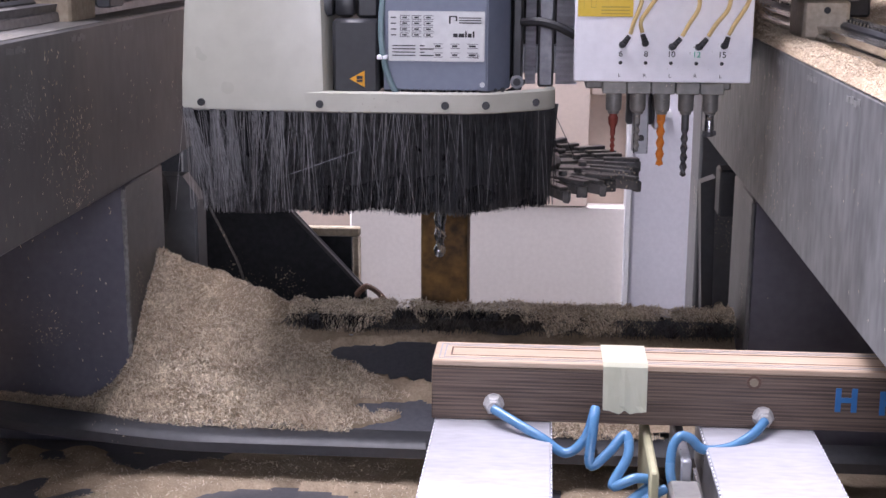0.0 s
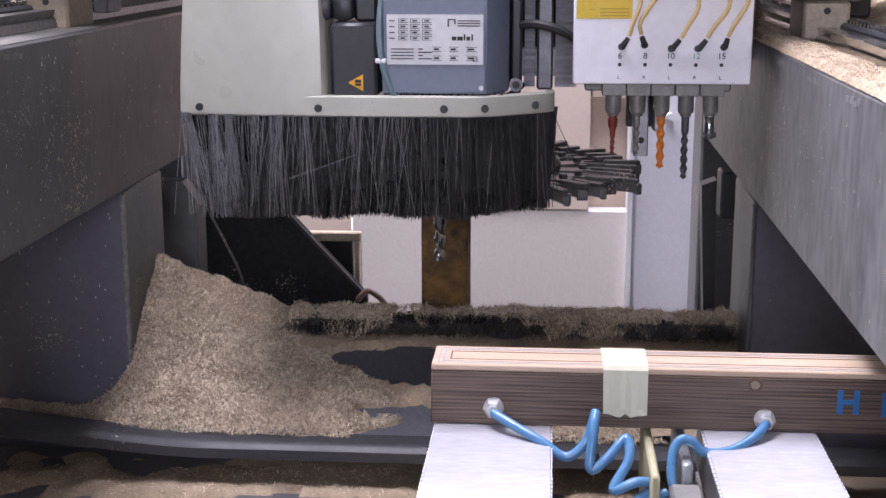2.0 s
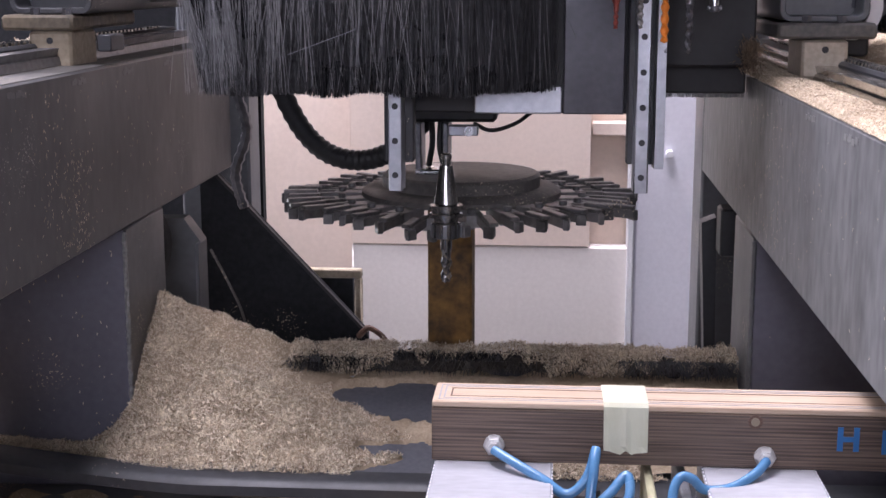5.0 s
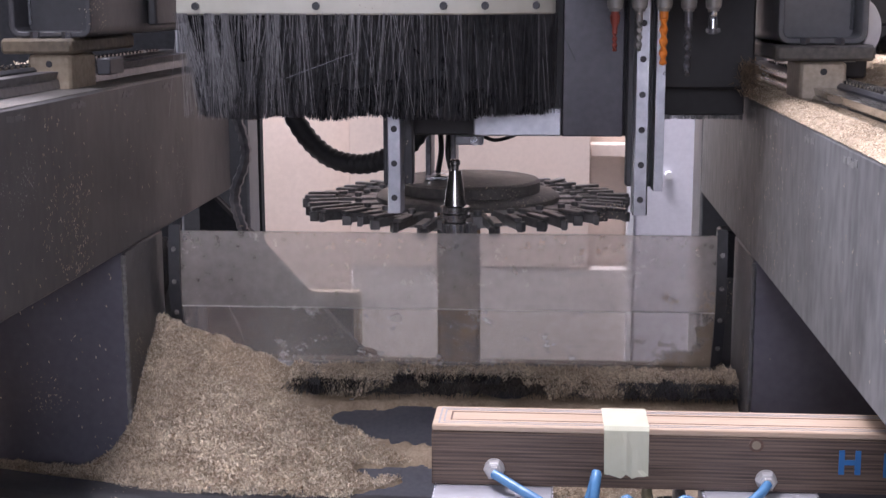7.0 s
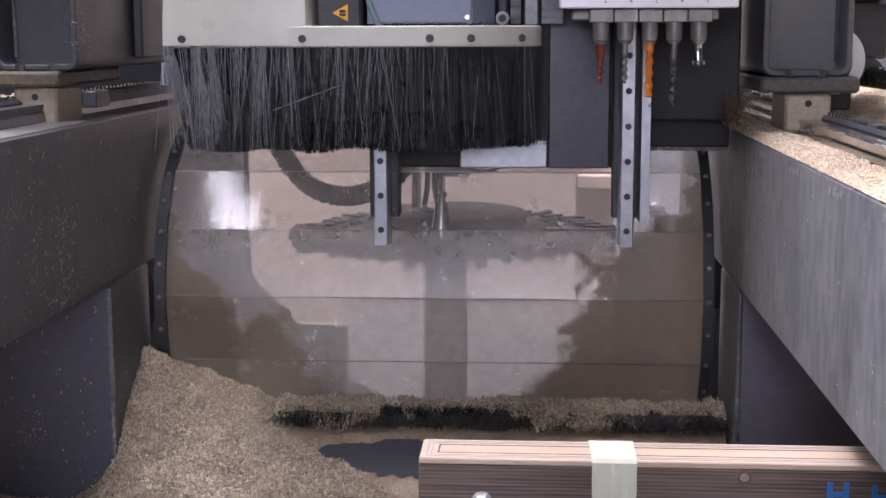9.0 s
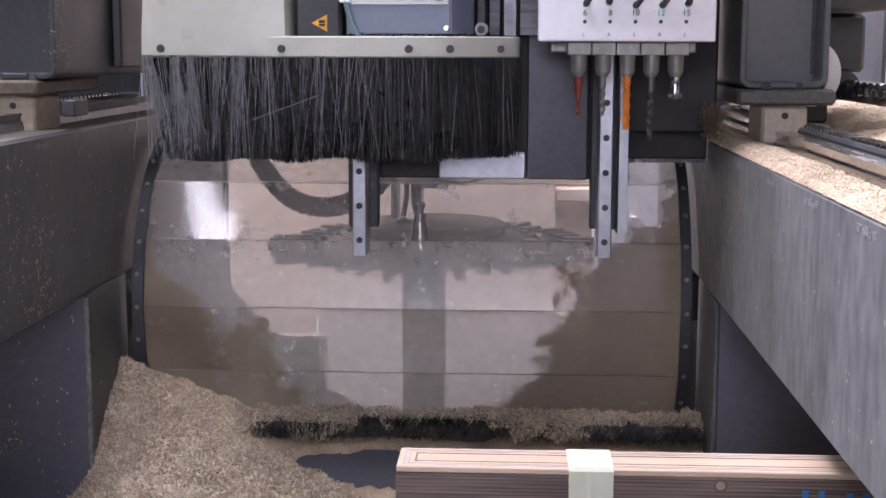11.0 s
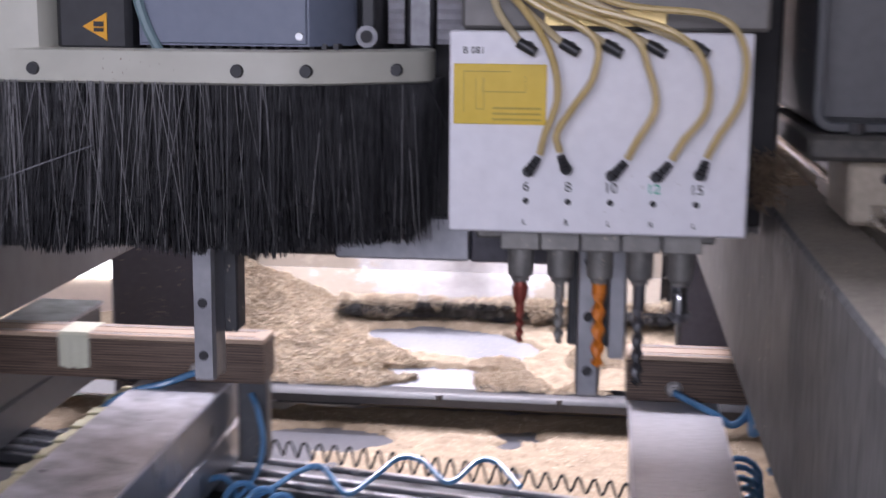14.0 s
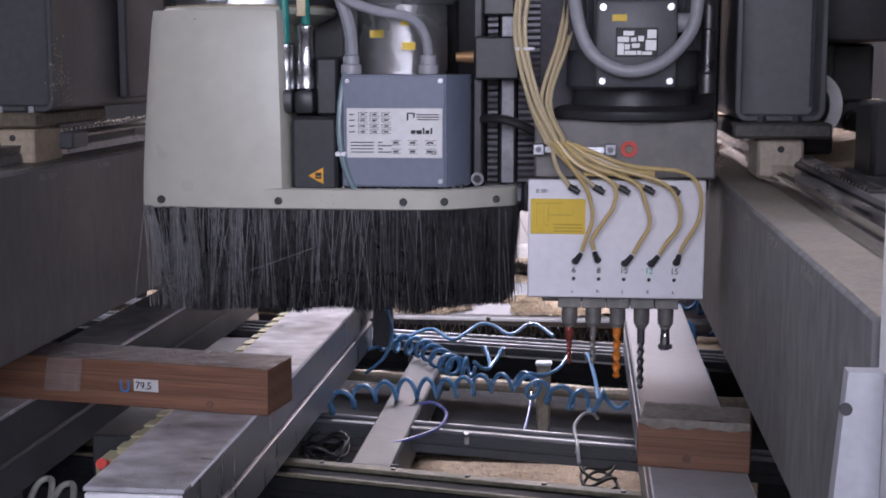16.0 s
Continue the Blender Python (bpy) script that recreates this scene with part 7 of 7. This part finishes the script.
def coil_hose(coils, label, tails=()):
    h = thing("coiled_hose", label, "hose", coils[0][0][0], group="coiled air hoses in the bed")
    for points, radius, turns, hand in coils:
        part("coil", new_tube(coil_along(points, radius, turns, hand), 0.0042, 7), BLUE_HOSE, h)
    for t in tails:
        part("tail", new_tube(curve(t), 0.0042, 7), BLUE_HOSE, h)
    return h


coil_hose([([(-0.255, -0.27, 0.792), (-0.200, -0.302, 0.795), (-0.159, -0.327, 0.795), (-0.125, -0.353, 0.793), (-0.095, -0.406, 0.790), (-0.066, -0.457, 0.788), (-0.040, -0.493, 0.788), (-0.008, -0.491, 0.788)], 0.019, 10, 1)], "blue coiled air hose lying over the dark cross rail",
          [[(-0.012, -0.47, 0.795), (0.004, -0.44, 0.775), (0.016, -0.40, 0.768), (0.006, -0.345, 0.785), (-0.003, -0.325, 0.795)], [(0.016, -0.40, 0.768), (0.028, -0.365, 0.780), (0.037, -0.337, 0.795)],
           [(-0.255, -0.27, 0.812), (-0.29, -0.36, 0.790), (-0.33, -0.46, 0.770), (-0.38, -0.50, 0.760)]])
coil_hose([([(-0.30, -0.84, 0.775), (-0.249, -0.795, 0.782), (-0.183, -0.725, 0.788), (-0.113, -0.684, 0.788), (-0.041, -0.654, 0.785), (0.026, -0.613, 0.785), (0.110, -0.575, 0.783)], 0.0175, 12, -1), ([(0.100, -0.60, 0.781), (0.125, -0.640, 0.780), (0.180, -0.690, 0.780), (0.222, -0.712, 0.780), (0.282, -0.690, 0.783)], 0.019, 5, 1)], "blue coiled air hose stretched across the bed over the strut",
          [[(0.240, -0.70, 0.780), (0.236, -0.62, 0.765), (0.232, -0.52, 0.775), (0.222, -0.42, 0.790), (0.216, -0.372, 0.795)], [(0.105, -0.565, 0.795), (0.130, -0.52, 0.782), (0.158, -0.44, 0.778), (0.179, -0.374, 0.795)]])
coil_hose([([(-0.48, -0.70, 0.76), (-0.43, -0.52, 0.77), (-0.41, -0.38, 0.78), (-0.37, -0.22, 0.79)], 0.024, 12, 1)], "blue coiled air hose between the consoles")
coil_hose([([(0.43, -0.72, 0.77), (0.425, -0.52, 0.78), (0.42, -0.30, 0.79), (0.43, -0.12, 0.80)], 0.025, 17, 1)], "blue coiled air hose beside the beam")
loop = thing("air_hose", "blue air hose in a wide wave on the rail", "hose", (0, -0.2, 0.8))
part("tube", new_tube(curve([(-0.40, -0.50, 0.755), (-0.32, -0.46, 0.785), (-0.24, -0.40, 0.800), (-0.174, -0.30, 0.806), (-0.15, -0.225, 0.806), (-0.122, -0.205, 0.806), (-0.076, -0.28, 0.800), (-0.051, -0.236, 0.805), (-0.024, -0.18, 0.815), (0.008, -0.18, 0.813), (0.050, -0.235, 0.805), (0.082, -0.18, 0.816), (0.108, -0.18, 0.815), (0.142, -0.235, 0.803)]), 0.0040, 8), BLUE_HOSE, loop)
slack = thing("air_hose", "thin violet-blue air hose hanging in a loop under the bed", "hose", (-0.05, -0.8, 0.74))
part("tube", new_tube(curve([(-0.14, -0.70, 0.745), (-0.085, -0.715, 0.770), (-0.056, -0.735, 0.772), (-0.033, -0.81, 0.774), (-0.042, -0.90, 0.772), (-0.098, -0.965, 0.766), (-0.15, -0.975, 0.755)]), 0.0028, 7), VIOLET_HOSE, slack)
thin_hose = thing("air_hose", "thin violet-blue air hose hanging down into the well", "hose", (0.10, -0.5, 0.68))
part("tube", new_tube(curve([(0.105, -0.47, 0.735), (0.103, -0.53, 0.715), (0.095, -0.60, 0.690), (0.07, -0.66, 0.660)]), 0.0026, 7), VIOLET_HOSE, thin_hose)
plug = thing("plug_block", "dusty wooden plug with a pale cap on the bed", "plug", (0.13, -0.46, 0.65))
part("block", new_box(0.115, 0.143, -0.475, -0.450, 0.6525, 0.790, 0.004), CARRIAGE, plug)
part("cap", new_box(0.112, 0.146, -0.478, -0.448, 0.7905, 0.797, 0.003), WHITE_PLATE, plug)
for x, y, z in ((-0.003, -0.300, 0.7712), (0.037, -0.309, 0.7712), (0.179, -0.337, 0.7712), (0.216, -0.343, 0.7712), (0.010, -0.888, 0.7450), (0.20, -0.925, 0.7450)):
    f = thing("air_fitting", "small pale air fitting on the cross rail", "fitting", (x, y, z), group="air fittings on the bed")
    part("stem", new_cyl((x, y, z), (x, y - 0.004, z + 0.014), 0.0048, 0.0044, 10), NICKEL, f)
    part("collar", new_cyl((x, y - 0.004, z + 0.014), (x, y - 0.006, z + 0.020), 0.0060, 0.0054, 10), DULL_ALU, f)
tangle = thing("black_cable", "thin black cable in loose loops on the bed", "cable", (0.22, -0.9, 0.70))
part("lead", new_tube(curve([(0.236, -0.70, 0.745), (0.226, -0.72, 0.760), (0.209, -0.745, 0.764), (0.194, -0.84, 0.768), (0.199, -0.935, 0.765), (0.203, -0.985, 0.745)]), 0.0032, 7), GREY_HOSE, tangle, "grey stiff lead")
part("loop", new_tube([(0.232 + 0.006 * a / 24 + 0.028 * math.cos(a), -0.955 - 0.0045 * a + 0.038 * math.sin(a + 0.4), 0.735 + 0.006 * math.sin(2.3 * a) - 0.0006 * a) for a in np.linspace(2.6, 27, 110)], 0.0026, 7), BLACK_RUBBER, tangle)
for dx, dy in ((0.0, 0.0), (0.040, -0.02), (0.095, -0.035)):
    bow = thing("air_hose", "pale grey air hose bent over beside the console", "hose", (-0.575 + dx, -1.38 + dy, 0.70), group="pale air hoses at the bed's corner")
    part("tube", new_tube(curve([(-0.580 + dx, -1.375 + dy, 0.655), (-0.580 + dx, -1.365 + dy, 0.74), (-0.578 + dx, -1.32 + dy, 0.787), (-0.560 + dx, -1.31 + dy, 0.795), (-0.546 + dx, -1.345 + dy, 0.780), (-0.540 + dx, -1.39 + dy, 0.73), (-0.538 + dx, -1.395 + dy, 0.655)]), 0.0048, 8), PALE_HOSE, bow)
ledge = thing("bed_ledge", "light grey steel ledge across the bed between the consoles", "ledge", (-0.6, -0.99, 0.7))
part("bar", new_box(-0.70, -0.52, -1.005, -0.975, 0.742, 0.760, 0.002), ALU, ledge)
part("plate", new_box(-0.68, -0.53, -1.055, -1.015, 0.728, 0.736, 0.002), WHITE_PLATE, ledge)
part("bracket", new_box(-0.72, -0.50, -1.05, -0.98, 0.6525, 0.7275, 0.002), DARK_PAINT, ledge)
heap = thing("black_cable", "tangle of thin black cables beside the strut", "cable", (-0.23, -0.9, 0.70))
for k in range(3):
    ring = [(-0.235 + (0.030 + 0.006 * k) * math.cos(a + k), -0.91 + 0.055 * math.sin(a + k), 0.690 + 0.012 * math.sin(2.3 * a + k) + 0.010 * k) for a in np.linspace(0, 11, 40)]
    part("loop", new_tube([(x, y, z + 0.03) for x, y, z in ring], 0.0024, 6), BLACK_RUBBER, heap)

# door post at the front of the machine
post = thing("front_post", "pale grey post and white panel at the machine's front", "post", (0.45, -2.3, 0))
part("post", new_box(0.390, 0.418, -2.34, -2.285, 0.0, 2.4, 0.006), POST_PAINT, post)
part("panel", new_box(0.419, 1.1, -2.32, -2.29, 0.0, 2.4, 0.003), WHITE_WALL, post)
part("bracket", new_prism([(0.352, 1.0), (0.3895, 1.0), (0.3895, 1.207), (0.368, 1.207)], "y", -2.31, -2.295), GREY_HOSE, post)
part("hole", new_cyl((0.367, -2.3100, 1.184), (0.367, -2.312, 1.184), 0.004), PRINT, post)

# two pieces lie a little askew on the consoles
SKEWED = {front_timber: (-9.0, 0.0062, 0.0782), short_timber: (-8.0, 0.0, 0.0)}

# ---------------------------------------------------------------- movement
GANTRY_Y = [(0, 0.0), (11.6, 0.0), (12.0, -0.012), (12.3, -0.02), (12.5, -0.05), (12.75, -0.18), (13.0, -0.373), (13.3, -0.71), (13.5, -0.91), (13.8, -1.214), (14.0, -1.383), (14.2, -1.65), (14.4, -1.88), (14.55, -1.925), (14.8, -1.93), (16, -1.93)]
HEAD_Z = [(0, 0.0), (2.1, 0.0), (2.3, 0.017), (2.4, 0.042), (2.6, 0.104), (2.9, 0.187), (3.0, 0.207), (3.15, 0.212), (4, 0.212), (13.5, 0.212), (14.0, 0.206), (14.2, 0.204), (14.4, 0.196), (14.6, 0.158), (14.8, 0.110), (15.0, 0.070), (15.2, 0.061), (16, 0.057)]
DRILL_Z = [(0, 0.0), (2.1, 0.0), (2.3, 0.017), (2.4, 0.042), (2.6, 0.104), (2.9, 0.187), (3.0, 0.207), (3.15, 0.212), (4, 0.212), (10.6, 0.212), (11.0, 0.185), (11.3, 0.142), (11.5, 0.115), (12.0, 0.059), (12.5, 0.050), (13.0, 0.056), (14.4, 0.050), (14.6, 0.021), (14.8, -0.032), (15.0, -0.085), (15.2, -0.097), (16, -0.098)]
TABLE_XY = [(0, 0, 0), (11.6, 0, 0), (12.0, 0.0, -0.03), (12.4, 0.0, -0.09), (12.6, 0.012, -0.115), (13.0, 0.066, -0.165), (13.3, 0.14, -0.165), (13.5, 0.19, -0.165), (13.8, 0.25, -0.19), (14.0, 0.280, -0.215), (14.2, 0.288, -0.29), (14.4, 0.290, -0.40), (14.6, 0.290, -0.41), (16, 0.290, -0.41)]
GUARD = [(0, -58, -0.5), (5.4, -58, -0.5), (6.0, -42, -0.20), (6.15, -30, -0.08), (6.3, -17, 0), (6.5, -4, 0), (7.0, 13.6, 0), (7.5, 37, 0), (7.8, 50, 0), (8.1, 66, 0), (8.3, 72, 0), (16, 72, 0)]
MILL_X = [(0, 0.0), (12.5, 0.0), (13.2, -0.016), (13.5, -0.018), (14.0, -0.015), (14.2, -0.008), (14.4, 0.002), (14.6, 0.006), (16, 0.006)]
HEAD_X = [(0, 0.0), (12.5, 0.0), (13.2, -0.010), (14.0, -0.011), (14.5, 0.0), (16, 0.004)]
CAROUSEL_Y = [(0, 0.0), (4.4, 0.0), (5.0, 0.10), (5.6, 0.26), (6.0, 0.305), (16, 0.305)]


def between(rows, t):
    return float(np.interp(t, [r[0] for r in rows], [r[1] for r in rows]))


def placed(ob, dx=0.0, dy=0.0, dz=0.0, rx=0.0):
    o = ORIGIN[ob.name]
    return pose(o.x + dx, o.y + dy, o.z + dz, rx)


def placed_turned(ob, dx, dy, rz):
    o = ORIGIN[ob.name]
    return pose(o.x + dx, o.y + dy, o.z, 0, 0, rz)


def motions():
    walk(gantry, [(t, placed(gantry, dy=y)) for t, y in GANTRY_Y])
    for ob, rows, across in ((head, HEAD_Z, MILL_X), (drill_head, DRILL_Z, HEAD_X)):
        times = sorted({r[0] for r in rows} | {r[0] for r in GANTRY_Y} | {r[0] for r in across})
        walk(ob, [(t, placed(ob, dx=between(across, t), dy=between(GANTRY_Y, t), dz=between(rows, t))) for t in times])
    walk(carousel, [(t, placed(carousel, dy=y, dz=-0.015)) for t, y in CAROUSEL_Y])
    walk(drive_hose, [(t, placed(drive_hose, dy=y * 0.16, dz=y * 0.14)) for t, y in CAROUSEL_Y])
    walk(guard, [(t, placed(guard, dz=z, rx=72 - a)) for t, a, z in GUARD])
    for ob in TABLE:
        if ob in SKEWED:
            rz, dx, dy = SKEWED[ob]
            walk(ob, [(t, placed_turned(ob, x + dx, y + dy, rz)) for t, x, y in TABLE_XY])
        else:
            walk(ob, [(t, placed(ob, dx=x, dy=y)) for t, x, y in TABLE_XY])


motions()
